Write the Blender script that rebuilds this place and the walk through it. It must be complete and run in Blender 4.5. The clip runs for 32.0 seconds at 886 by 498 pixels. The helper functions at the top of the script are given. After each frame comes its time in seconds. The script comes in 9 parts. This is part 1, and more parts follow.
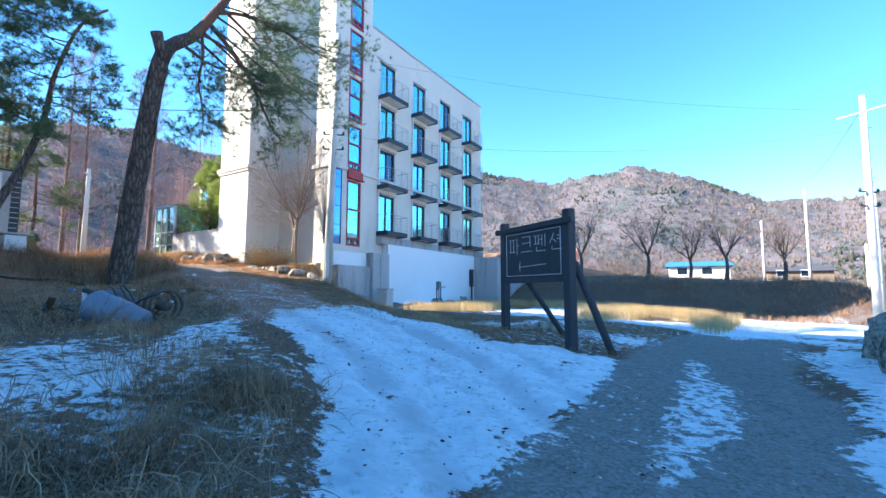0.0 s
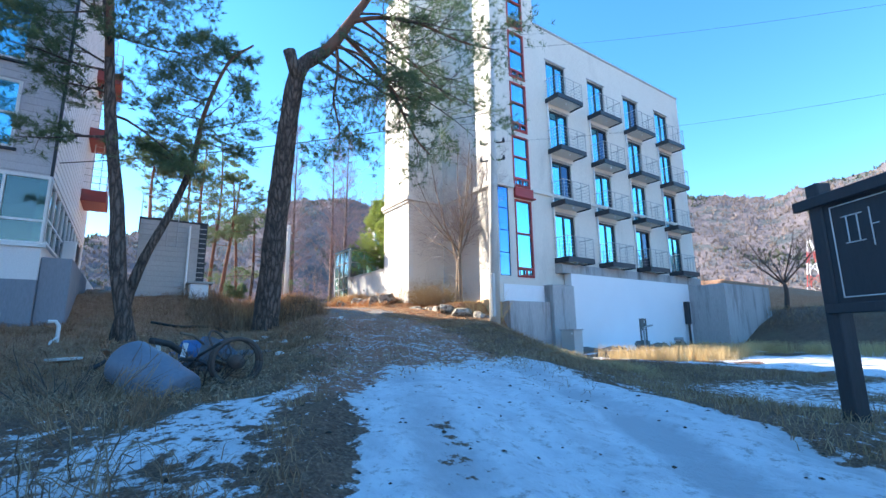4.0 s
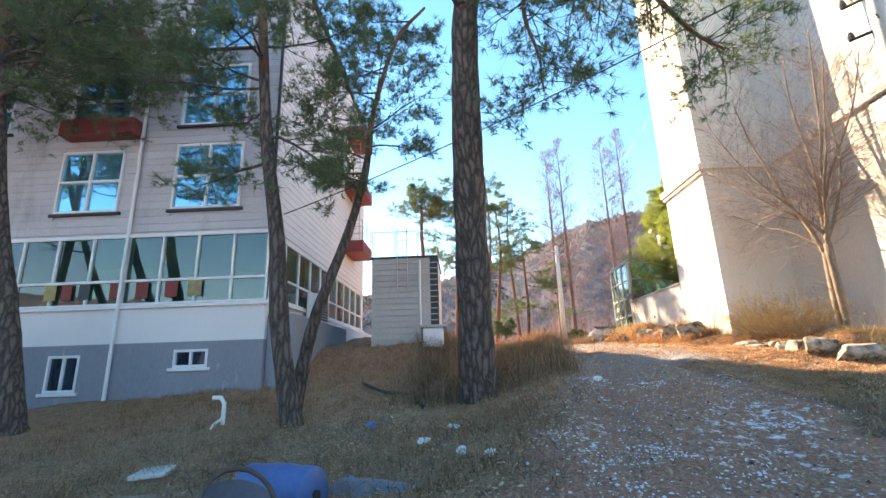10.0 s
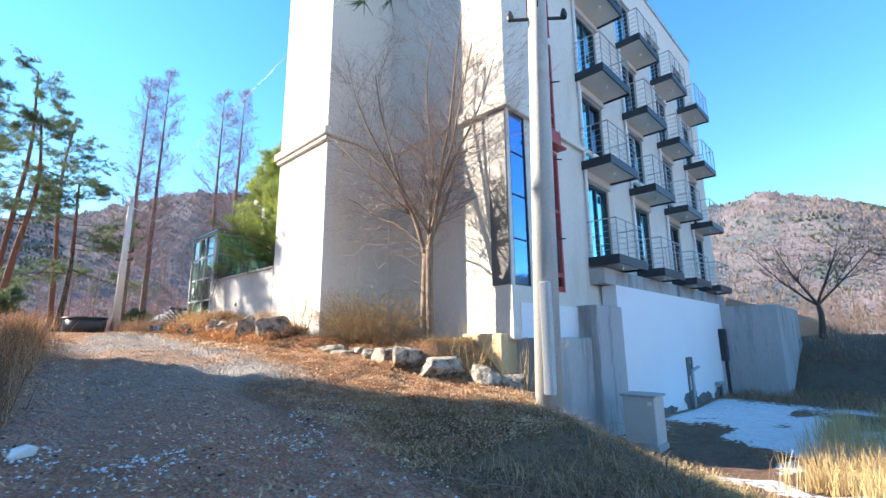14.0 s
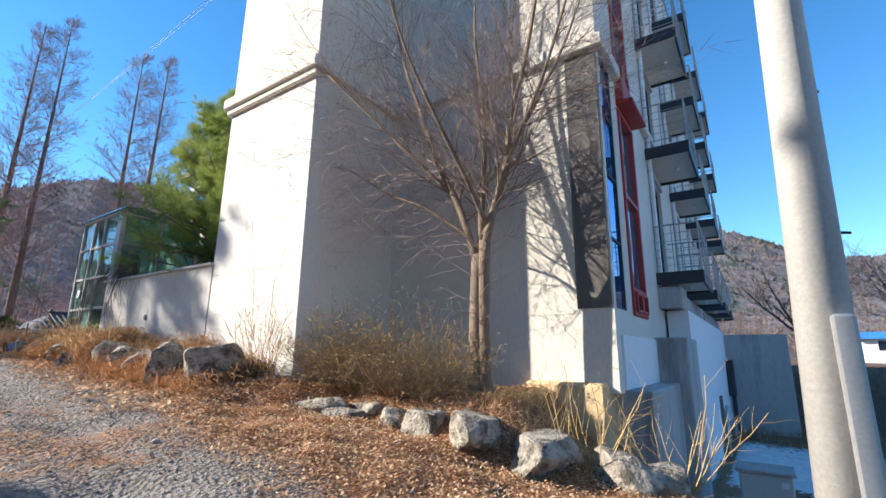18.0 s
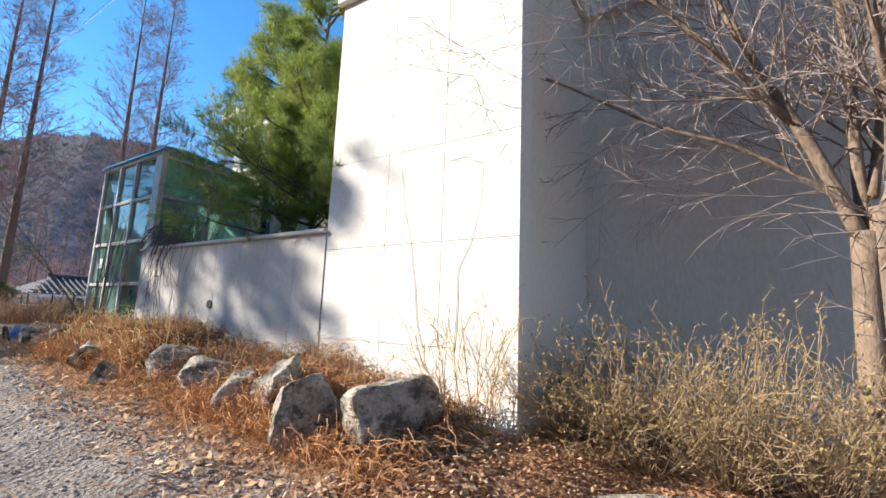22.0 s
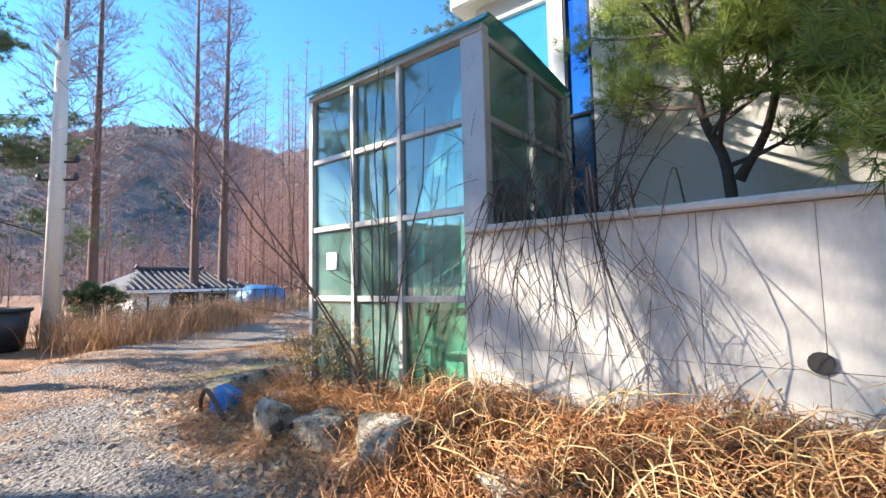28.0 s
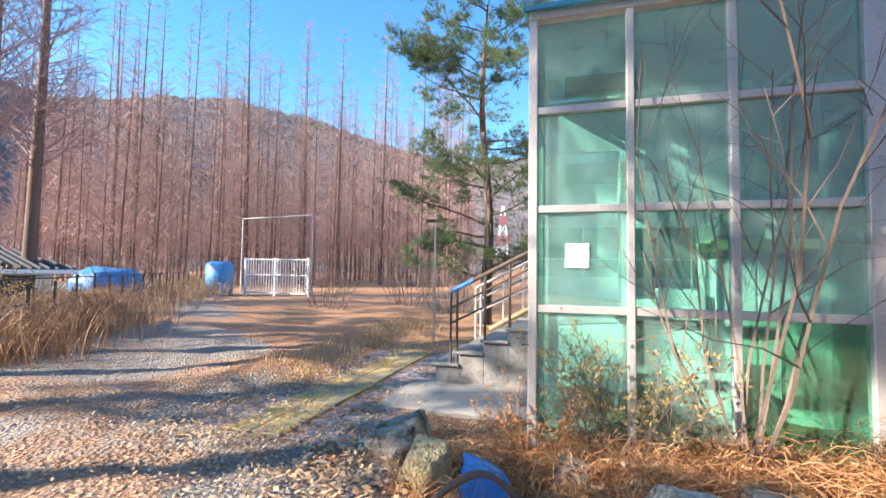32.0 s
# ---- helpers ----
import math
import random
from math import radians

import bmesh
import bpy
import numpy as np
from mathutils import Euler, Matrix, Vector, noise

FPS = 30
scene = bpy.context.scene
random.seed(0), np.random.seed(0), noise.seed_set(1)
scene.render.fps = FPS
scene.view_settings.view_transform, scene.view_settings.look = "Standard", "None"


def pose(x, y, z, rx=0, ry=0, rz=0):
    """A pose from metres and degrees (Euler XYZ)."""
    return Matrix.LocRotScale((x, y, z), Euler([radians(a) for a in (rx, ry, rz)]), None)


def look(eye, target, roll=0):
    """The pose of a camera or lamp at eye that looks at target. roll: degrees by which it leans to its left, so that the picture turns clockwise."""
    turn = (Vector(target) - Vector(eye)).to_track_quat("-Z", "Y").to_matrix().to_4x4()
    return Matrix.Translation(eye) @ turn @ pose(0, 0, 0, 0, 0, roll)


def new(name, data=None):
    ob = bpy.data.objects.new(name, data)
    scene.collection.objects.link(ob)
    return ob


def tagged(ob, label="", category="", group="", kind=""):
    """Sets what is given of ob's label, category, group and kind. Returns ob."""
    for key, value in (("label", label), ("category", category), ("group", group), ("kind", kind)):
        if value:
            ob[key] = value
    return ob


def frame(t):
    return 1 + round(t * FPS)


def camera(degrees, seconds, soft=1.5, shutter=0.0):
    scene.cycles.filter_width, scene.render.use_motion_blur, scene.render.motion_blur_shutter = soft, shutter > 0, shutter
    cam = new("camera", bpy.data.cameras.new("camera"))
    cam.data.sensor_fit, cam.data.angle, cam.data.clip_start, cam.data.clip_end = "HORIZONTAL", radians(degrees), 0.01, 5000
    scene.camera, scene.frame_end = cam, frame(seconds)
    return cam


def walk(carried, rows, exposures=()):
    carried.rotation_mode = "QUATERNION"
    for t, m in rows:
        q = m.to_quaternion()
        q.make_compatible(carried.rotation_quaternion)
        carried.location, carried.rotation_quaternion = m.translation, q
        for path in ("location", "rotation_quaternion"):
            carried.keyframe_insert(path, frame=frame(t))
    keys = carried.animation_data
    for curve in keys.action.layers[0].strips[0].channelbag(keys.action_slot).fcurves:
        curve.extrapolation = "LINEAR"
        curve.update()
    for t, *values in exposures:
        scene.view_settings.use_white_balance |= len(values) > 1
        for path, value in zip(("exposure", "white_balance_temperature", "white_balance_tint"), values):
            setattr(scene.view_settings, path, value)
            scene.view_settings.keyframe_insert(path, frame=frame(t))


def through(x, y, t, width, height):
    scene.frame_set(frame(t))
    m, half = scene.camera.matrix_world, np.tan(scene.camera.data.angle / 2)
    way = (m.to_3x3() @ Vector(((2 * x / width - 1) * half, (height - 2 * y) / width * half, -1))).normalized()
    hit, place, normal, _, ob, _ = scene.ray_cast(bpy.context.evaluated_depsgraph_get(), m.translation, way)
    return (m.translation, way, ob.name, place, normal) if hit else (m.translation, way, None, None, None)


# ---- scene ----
cam = camera(88.9, 32.0)
METRES, EYE, TILT, LEAN, TURN = 34.0, 1.5, 0.0, 0.0, 32.1
ROWS = [
    (0.0, 0.0, 0.0, 0.0, -0.01, 5.42, -0.13),
    (0.5, 0.0019, 0.0147, 0.0003, 3.6, 5.71, 0.18),
    (1.0, 0.0024, 0.0295, -0.0009, 6.19, 5.53, 0.28),
    (1.5, 0.002, 0.0448, 0.0003, 9.0, 6.67, 0.83),
    (2.0, -0.0008, 0.0618, -0.0003, 12.67, 7.15, 0.61),
    (2.5, -0.0048, 0.0796, 0.0001, 14.74, 6.97, 0.74),
    (3.0, -0.0065, 0.0974, 0.0007, 18.36, 7.73, 0.71),
    (3.5, -0.0102, 0.1149, 0.0004, 22.13, 9.21, 0.81),
    (5.5, -0.0223, 0.1808, 0.0089, 22.8, 14.25, 0.43),
    (6.0, -0.0283, 0.1953, 0.0106, 20.8, 15.27, 0.03),
    (6.5, -0.035, 0.2097, 0.0121, 25.01, 16.38, 0.63),
    (7.0, -0.0453, 0.2203, 0.0153, 40.79, 17.24, 0.88),
    (7.5, -0.0564, 0.2292, 0.0188, 58.96, 16.98, 1.14),
    (8.0, -0.0636, 0.2395, 0.0217, 72.1, 18.37, 1.1),
    (8.5, -0.0707, 0.2495, 0.0233, 78.53, 21.03, 1.24),
    (9.0, -0.0761, 0.2602, 0.0265, 82.45, 25.05, 0.87),
    (9.5, -0.0817, 0.2735, 0.027, 76.08, 21.3, 1.46),
    (10.0, -0.0928, 0.2887, 0.0257, 60.13, 14.58, 1.79),
    (10.5, -0.0991, 0.3041, 0.027, 49.84, 11.68, 1.36),
    (11.0, -0.1052, 0.3183, 0.0276, 41.82, 10.36, 0.29),
    (11.5, -0.1129, 0.3323, 0.0294, 37.63, 9.07, -0.31),
    (12.0, -0.1209, 0.3462, 0.0313, 35.81, 8.44, -0.3),
    (12.5, -0.1298, 0.3591, 0.0326, 29.55, 8.31, -0.32),
    (13.0, -0.1376, 0.372, 0.0334, 22.16, 7.76, 0.14),
    (13.5, -0.146, 0.3843, 0.0354, 17.2, 8.18, 0.23),
    (14.0, -0.1548, 0.396, 0.0398, 11.81, 11.4, 0.55),
    (14.5, -0.1632, 0.4074, 0.0431, 9.1, 15.24, 0.77),
    (16.5, -0.2018, 0.4562, 0.0497, -0.21, 15.67, -0.66),
    (17.0, -0.2111, 0.4685, 0.0512, 0.75, 14.35, -0.55),
    (17.5, -0.2216, 0.4794, 0.0523, 1.88, 13.37, -0.84),
    (18.0, -0.2305, 0.4901, 0.0546, 2.25, 12.87, -0.65),
    (18.5, -0.2389, 0.5011, 0.0579, 2.66, 13.05, -1.02),
    (19.0, -0.2494, 0.5104, 0.0595, 1.97, 13.1, -1.4),
    (19.5, -0.2594, 0.5199, 0.0596, 2.52, 11.91, -1.66),
    (20.0, -0.2708, 0.529, 0.063, 3.29, 11.79, -2.1),
    (20.5, -0.2834, 0.5376, 0.0654, 2.77, 10.73, -2.28),
    (21.0, -0.2957, 0.5487, 0.0668, 3.19, 10.36, -3.01),
    (21.5, -0.3081, 0.5579, 0.0688, 2.04, 10.52, -3.12),
    (22.0, -0.3189, 0.5693, 0.0702, 1.27, 8.96, -2.23),
    (22.5, -0.3292, 0.5805, 0.0731, 2.01, 8.45, -1.89),
    (23.0, -0.3406, 0.5894, 0.0761, -0.12, 8.95, -2.18),
    (23.5, -0.3513, 0.5992, 0.077, -1.87, 8.69, -2.61),
    (24.0, -0.3637, 0.6071, 0.0778, -2.8, 8.21, -2.86),
    (24.5, -0.3768, 0.6149, 0.0798, -2.63, 7.26, -2.54),
    (26.5, -0.4317, 0.6562, 0.0846, -2.94, 3.83, -0.74),
    (27.0, -0.4449, 0.6648, 0.0869, -2.01, 4.39, -0.54),
    (27.5, -0.4583, 0.6752, 0.0875, 1.88, 4.83, 0.8),
    (28.0, -0.4736, 0.6819, 0.0867, 5.88, 4.41, 1.17),
    (28.5, -0.4878, 0.6884, 0.0868, 8.85, 3.39, 1.12),
    (29.0, -0.5012, 0.6964, 0.088, 8.01, 2.38, 1.03),
    (29.5, -0.5162, 0.7025, 0.0887, 6.0, 1.89, 0.49),
    (30.0, -0.5303, 0.7099, 0.0885, 3.88, 1.89, 0.22),
    (30.5, -0.5441, 0.7161, 0.0887, -0.18, 2.16, -0.64),
    (31.0, -0.5574, 0.7218, 0.0899, -3.04, 1.94, -0.94),
    (31.5, -0.57, 0.7294, 0.0908, -7.09, 2.08, -1.23),
    (32.0, -0.582, 0.7347, 0.0908, -15.7, 2.88, -0.82),
]
walk(cam, [(t, pose(0, 0, EYE, TILT, LEAN, TURN) @ pose(METRES * x, METRES * y, METRES * z, 90 + pitch, roll, yaw)) for t, x, y, z, yaw, pitch, roll in ROWS],
     [(0.0, 1.85, 6400, 10), (6.0, 1.85, 7000, 12), (7.0, 1.95, 7900, 14), (8.0, 2.2, 8600, 15), (9.0, 2.15, 8700, 16), (10.0, 2.2, 9600, 17), (11.0, 2.38, 9000, 16), (12.0, 2.36, 8300, 14), (13.0, 2.15, 7600, 13), (14.0, 1.8, 6900, 11), (16.5, 1.0, 6500, 10), (19.0, 1.0, 6500, 10), (22.0, 1.05, 6600, 10), (24.5, 1.1, 6700, 10), (26.5, 1.75, 6700, 11), (28.0, 1.66, 6800, 11), (29.0, 1.5, 6900, 11), (32.0, 1.7, 7000, 12)])

# ---- sky and sun ----
SUN_EL = 28.0
SUN_FROM = Vector((-0.81, -0.587, 0.0))
world = bpy.data.worlds.new("world")
scene.world = world
world.use_nodes = True
wn = world.node_tree
sky = wn.nodes.new("ShaderNodeTexSky")
sky.sky_type = "NISHITA"
sky.sun_disc = False
sky.sun_elevation = radians(SUN_EL)
sky.sun_rotation = math.atan2(SUN_FROM.x, SUN_FROM.y)
sky.air_density, sky.dust_density, sky.ozone_density = 1.0, 0.0, 4.0
bg = wn.nodes["Background"]
bg.inputs[1].default_value = 0.14
hue = wn.nodes.new("ShaderNodeHueSaturation")
hue.inputs["Hue"].default_value, hue.inputs["Saturation"].default_value = 0.497, 1.22
wn.links.new(sky.outputs[0], hue.inputs["Color"])
wn.links.new(hue.outputs[0], bg.inputs[0])
sun = new("sun", bpy.data.lights.new("sun", "SUN"))
sun.data.energy, sun.data.angle, sun.data.color = 5.0, radians(0.55), (1.0, 0.93, 0.82)
sun.matrix_world = look((SUN_FROM * math.cos(radians(SUN_EL))) * 50 + Vector((0, 0, 50 * math.sin(radians(SUN_EL)))), (0, 0, 0))

# ---- mesh tools ----
class MB:
    """A light mesh builder."""

    def __init__(self):
        self.v, self.f = [], []

    def quad(self, a, b, c, d):
        n = len(self.v)
        self.v += [tuple(a), tuple(b), tuple(c), tuple(d)]
        self.f.append((n, n + 1, n + 2, n + 3))
        return self

    def tri(self, a, b, c):
        n = len(self.v)
        self.v += [tuple(a), tuple(b), tuple(c)]
        self.f.append((n, n + 1, n + 2))
        return self

    def box(self, x0, y0, z0, x1, y1, z1, c=0.0, m=None):
        """A box, with edges chamfered by c, laid by the matrix m."""
        n = len(self.v)
        lo, hi = (x0, y0, z0), (x1, y1, z1)
        c = min(c, (x1 - x0) * 0.45, (y1 - y0) * 0.45, (z1 - z0) * 0.45)
        pts = []
        if c <= 0:
            for k in range(8):
                pts.append([hi[a] if k >> a & 1 else lo[a] for a in range(3)])
            fs = [(0, 2, 3, 1), (4, 5, 7, 6), (0, 1, 5, 4), (2, 6, 7, 3), (0, 4, 6, 2), (1, 3, 7, 5)]
        else:
            for k in range(8):
                for a in range(3):
                    p = []
                    for b in range(3):
                        s = 1 if k >> b & 1 else -1
                        e = hi[b] if s > 0 else lo[b]
                        p.append(e if a == b else e - s * c)
                    pts.append(p)
            fs = []
            for a in range(3):
                b, d = (a + 1) % 3, (a + 2) % 3
                for s in (0, 1):
                    q = [s << a | u << b | w << d for u, w in ((0, 0), (1, 0), (1, 1), (0, 1))]
                    fs.append(tuple(3 * k + a for k in (q if s else q[::-1])))
            for a in range(3):
                b, d = (a + 1) % 3, (a + 2) % 3
                for u in (0, 1):
                    for w in (0, 1):
                        k0, k1 = u << b | w << d, 1 << a | u << b | w << d
                        q = (3 * k0 + b, 3 * k1 + b, 3 * k1 + d, 3 * k0 + d)
                        fs.append(q if (u ^ w) else q[::-1])
            for k in range(8):
                odd = (k & 1) ^ (k >> 1 & 1) ^ (k >> 2 & 1)
                fs.append((3 * k, 3 * k + 1, 3 * k + 2) if odd else (3 * k + 2, 3 * k + 1, 3 * k))
        for p in pts:
            self.v.append(tuple(m @ Vector(p)) if m is not None else tuple(p))
        self.f += [tuple(n + i for i in q) for q in fs]
        return self

    def tube(self, pts, radii, sides=6, cap=True):
        """A tube through the points."""
        n0, pts = len(self.v), [Vector(p) for p in pts]
        side = None
        for i, p in enumerate(pts):
            d = (pts[min(i + 1, len(pts) - 1)] - pts[max(i - 1, 0)])
            d = d.normalized() if d.length > 1e-9 else Vector((0, 0, 1))
            if side is None:
                side = d.orthogonal().normalized()
            else:
                side = side - d * side.dot(d)
                side = side.normalized() if side.length > 1e-6 else d.orthogonal().normalized()
            up = d.cross(side)
            r = radii[i] if hasattr(radii, "__len__") else radii
            for k in range(sides):
                a = 2 * math.pi * k / sides
                self.v.append(tuple(p + side * (r * math.cos(a)) + up * (r * math.sin(a))))
        for i in range(len(pts) - 1):
            a = n0 + i * sides
            for k in range(sides):
                k2 = (k + 1) % sides
                self.f.append((a + k, a + k2, a + sides + k2, a + sides + k))
        if cap:
            self.f.append(tuple(range(n0 + sides - 1, n0 - 1, -1)))
            e = n0 + (len(pts) - 1) * sides
            self.f.append(tuple(range(e, e + sides)))
        return self

    def add(self, other, m=None):
        n = len(self.v)
        self.v += [tuple(m @ Vector(p)) for p in other.v] if m is not None else other.v
        self.f += [tuple(n + i for i in q) for q in other.f]
        return self


def mesh_of(name, mb, material, smooth=False, shift=(0, 0, 0)):
    me = bpy.data.meshes.new(name)
    v = np.array(mb.v, dtype=np.float64).reshape(-1, 3) - np.array(shift)
    me.from_pydata(v.tolist(), [], mb.f)
    if material is not None:
        me.materials.append(material)
    if smooth:
        me.polygons.foreach_set("use_smooth", [True] * len(me.polygons))
    me.update()
    return me


def thing(name, base, label, category, group="", kind=""):
    ob = new(name)
    ob.location = base
    ob.empty_display_size = 0.2
    return tagged(ob, label, category, group, kind)


def root_shift(parent):
    top = parent
    while top.parent is not None:
        top = top.parent
    return tuple(top.location)


def part(name, mb, material, parent, label="", smooth=False):
    """One mesh under a thing or a part; coordinates of the mesh builder are the world's."""
    ob = new(name, mesh_of(name, mb, material, smooth, root_shift(parent)))
    ob.parent = parent
    return tagged(ob, label)


def piece(name, me, parent, at, turn=0.0):
    """A repeat that shares a mesh, placed in world coordinates."""
    ob = new(name, me)
    ob.parent = parent
    s = root_shift(parent)
    ob.matrix_basis = pose(at[0] - s[0], at[1] - s[1], at[2] - s[2], 0, 0, turn)
    return ob


def solid(name, mb, material, label, category, kind="", smooth=False, base=(0, 0, 0), group=""):
    """A thing of one mesh."""
    ob = new(name, mesh_of(name, mb, material, smooth, base))
    ob.location = base
    return tagged(ob, label, category, group, kind)


def smoothstep(a, b, x):
    t = np.clip((np.asarray(x, float) - a) / (b - a), 0, 1)
    return t * t * (3 - 2 * t)


def lattice(nx, ny, seed):
    return np.random.RandomState(seed).rand(nx, ny)


def vnoise(x, y, scale, seed=0):
    """Smooth value noise of two coordinates, 0 to 1."""
    tab = lattice(128, 128, seed)
    u, v = np.asarray(x, float) / scale, np.asarray(y, float) / scale
    i, j = np.floor(u).astype(int), np.floor(v).astype(int)
    a, b = u - i, v - j
    a, b = a * a * (3 - 2 * a), b * b * (3 - 2 * b)
    g = lambda p, q: tab[p % 128, q % 128]
    return (g(i, j) * (1 - a) + g(i + 1, j) * a) * (1 - b) + (g(i, j + 1) * (1 - a) + g(i + 1, j + 1) * a) * b

# ---- materials ----
def nodes_of(name):
    m = bpy.data.materials.new(name)
    m.use_nodes = True
    return m, m.node_tree.nodes, m.node_tree.links, m.node_tree.nodes["Principled BSDF"]


def coords(n, l, world_space=True):
    if world_space:
        return n.new("ShaderNodeNewGeometry").outputs["Position"]
    return n.new("ShaderNodeTexCoord").outputs["Object"]


def noise_node(n, l, src, scale, detail=4.0, rough=0.6, stretch=None):
    t = n.new("ShaderNodeTexNoise")
    t.inputs["Scale"].default_value, t.inputs["Detail"].default_value, t.inputs["Roughness"].default_value = scale, detail, rough
    if stretch:
        mp = n.new("ShaderNodeMapping")
        mp.inputs["Scale"].default_value = stretch
        l.new(src, mp.inputs[0])
        src = mp.outputs[0]
    l.new(src, t.inputs["Vector"])
    return t.outputs["Fac"]


def ramp(n, l, fac, stops):
    r = n.new("ShaderNodeValToRGB")
    e = r.color_ramp.elements
    while len(e) < len(stops):
        e.new(0.5)
    for k, (p, c) in enumerate(stops):
        e[k].position, e[k].color = p, (*c, 1)
    l.new(fac, r.inputs[0])
    return r.outputs[0]


def mix(n, l, fac, a, b, mode="MIX"):
    m = n.new("ShaderNodeMix")
    m.data_type, m.blend_type = "RGBA", mode
    for sock, val in ((m.inputs[0], fac), (m.inputs[6], a), (m.inputs[7], b)):
        if hasattr(val, "is_linked"):
            l.new(val, sock)
        elif isinstance(val, (int, float)):
            sock.default_value = val
        else:
            sock.default_value = (*val, 1)
    return m.outputs[2]


def band(n, l, fac, lo, hi):
    m = n.new("ShaderNodeMapRange")
    m.inputs[1].default_value, m.inputs[2].default_value = lo, hi
    l.new(fac, m.inputs[0])
    return m.outputs[0]


def bump(n, l, bsdf, height, strength, dist=0.02):
    b = n.new("ShaderNodeBump")
    b.inputs["Strength"].default_value, b.inputs["Distance"].default_value = strength, dist
    l.new(height, b.inputs["Height"])
    l.new(b.outputs[0], bsdf.inputs["Normal"])


def surf(name, a, b, scale=3.0, rough=0.8, metal=0.0, fine=40.0, relief=0.3, stain=None, stain_at=(0.55, 0.75), stain_scale=0.8,
         stretch=None, world_space=True, spread=0.25, dist=0.02, jitter=0.0):
    """A surface that varies between two colours at two scales, with stains and fine relief."""
    m, n, l, s = nodes_of(name)
    src = coords(n, l, world_space)
    big, small = noise_node(n, l, src, scale, 5, 0.6, stretch), noise_node(n, l, src, fine, 3, 0.6, stretch)
    col = ramp(n, l, big, [(0.5 - spread, a), (0.5 + spread, b)])
    col = mix(n, l, 0.35, col, ramp(n, l, small, [(0.25, tuple(0.72 * v for v in a)), (0.75, tuple(min(1, 1.18 * v) for v in b))]))
    if stain:
        col = mix(n, l, band(n, l, noise_node(n, l, src, stain_scale, 6, 0.7, stretch), *stain_at), col, stain)
    if jitter:
        info = n.new("ShaderNodeObjectInfo")
        hsv = n.new("ShaderNodeHueSaturation")
        mr = n.new("ShaderNodeMapRange")
        mr.inputs[3].default_value, mr.inputs[4].default_value = 1 - jitter, 1 + jitter
        l.new(info.outputs["Random"], mr.inputs[0])
        l.new(mr.outputs[0], hsv.inputs["Value"])
        l.new(col, hsv.inputs["Color"])
        col = hsv.outputs[0]
    l.new(col, s.inputs["Base Color"])
    s.inputs["Roughness"].default_value, s.inputs["Metallic"].default_value = rough, metal
    rr = n.new("ShaderNodeMapRange")
    rr.inputs[3].default_value, rr.inputs[4].default_value = max(0.02, rough - 0.12), min(1, rough + 0.12)
    l.new(small, rr.inputs[0])
    l.new(rr.outputs[0], s.inputs["Roughness"])
    if relief:
        h = n.new("ShaderNodeMath")
        h.operation = "ADD"
        l.new(big, h.inputs[0]), l.new(small, h.inputs[1])
        bump(n, l, s, h.outputs[0], relief, dist)
    return m


def leafy(name, a, b, c, scale=6.0, rough=0.6, through=0.25):
    """Leaves, needles and grass: coloured island by island, a little light passes."""
    m, n, l, s = nodes_of(name)
    geo = n.new("ShaderNodeNewGeometry")
    col = ramp(n, l, geo.outputs["Random Per Island"], [(0.0, a), (0.5, b), (1.0, c)])
    col = mix(n, l, 0.5, col, ramp(n, l, noise_node(n, l, geo.outputs["Position"], scale, 3), [(0.3, a), (0.7, c)]))
    l.new(col, s.inputs["Base Color"])
    s.inputs["Roughness"].default_value = rough
    tr = n.new("ShaderNodeBsdfTranslucent")
    l.new(col, tr.inputs[0])
    mx = n.new("ShaderNodeMixShader")
    mx.inputs[0].default_value = through
    l.new(s.outputs[0], mx.inputs[1]), l.new(tr.outputs[0], mx.inputs[2])
    l.new(mx.outputs[0], n["Material Output"].inputs[0])
    return m


def clear_glass(name, tint, gloss=0.12, rough=0.01, veil=0.0, veil_colour=(0.5, 0.7, 0.66)):
    """Thin tinted glass: it lets the light pass and mirrors a part of it."""
    m, n, l, s = nodes_of(name)
    n.remove(s)
    tr, gl, fr, mx = (n.new("ShaderNode" + k) for k in ("BsdfTransparent", "BsdfGlossy", "Fresnel", "MixShader"))
    tr.inputs[0].default_value = (*tint, 1)
    gl.inputs["Roughness"].default_value = rough
    fr.inputs[0].default_value = 1.5
    ad = n.new("ShaderNodeMath")
    ad.operation = "ADD"
    ad.use_clamp = True
    ad.inputs[1].default_value = gloss
    l.new(fr.outputs[0], ad.inputs[0]), l.new(ad.outputs[0], mx.inputs[0])
    l.new(tr.outputs[0], mx.inputs[1]), l.new(gl.outputs[0], mx.inputs[2])
    out = mx.outputs[0]
    # diffuse veil: a translucent film plus sky reflection put into the pane's colour
    if veil:
        df, dm = n.new("ShaderNodeBsdfDiffuse"), n.new("ShaderNodeMixShader")
        df.inputs[0].default_value = (*veil_colour, 1)
        mr = n.new("ShaderNodeMapRange")
        mr.inputs[1].default_value, mr.inputs[2].default_value, mr.inputs[3].default_value, mr.inputs[4].default_value = 0.3, 0.7, veil * 0.4, veil * 1.6
        l.new(noise_node(n, l, coords(n, l), 2.2, 5, 0.65, (1, 1, 0.5)), mr.inputs[0])
        l.new(mr.outputs[0], dm.inputs[0]), l.new(out, dm.inputs[1]), l.new(df.outputs[0], dm.inputs[2])
        out = dm.outputs[0]
    l.new(out, n["Material Output"].inputs[0])
    return m


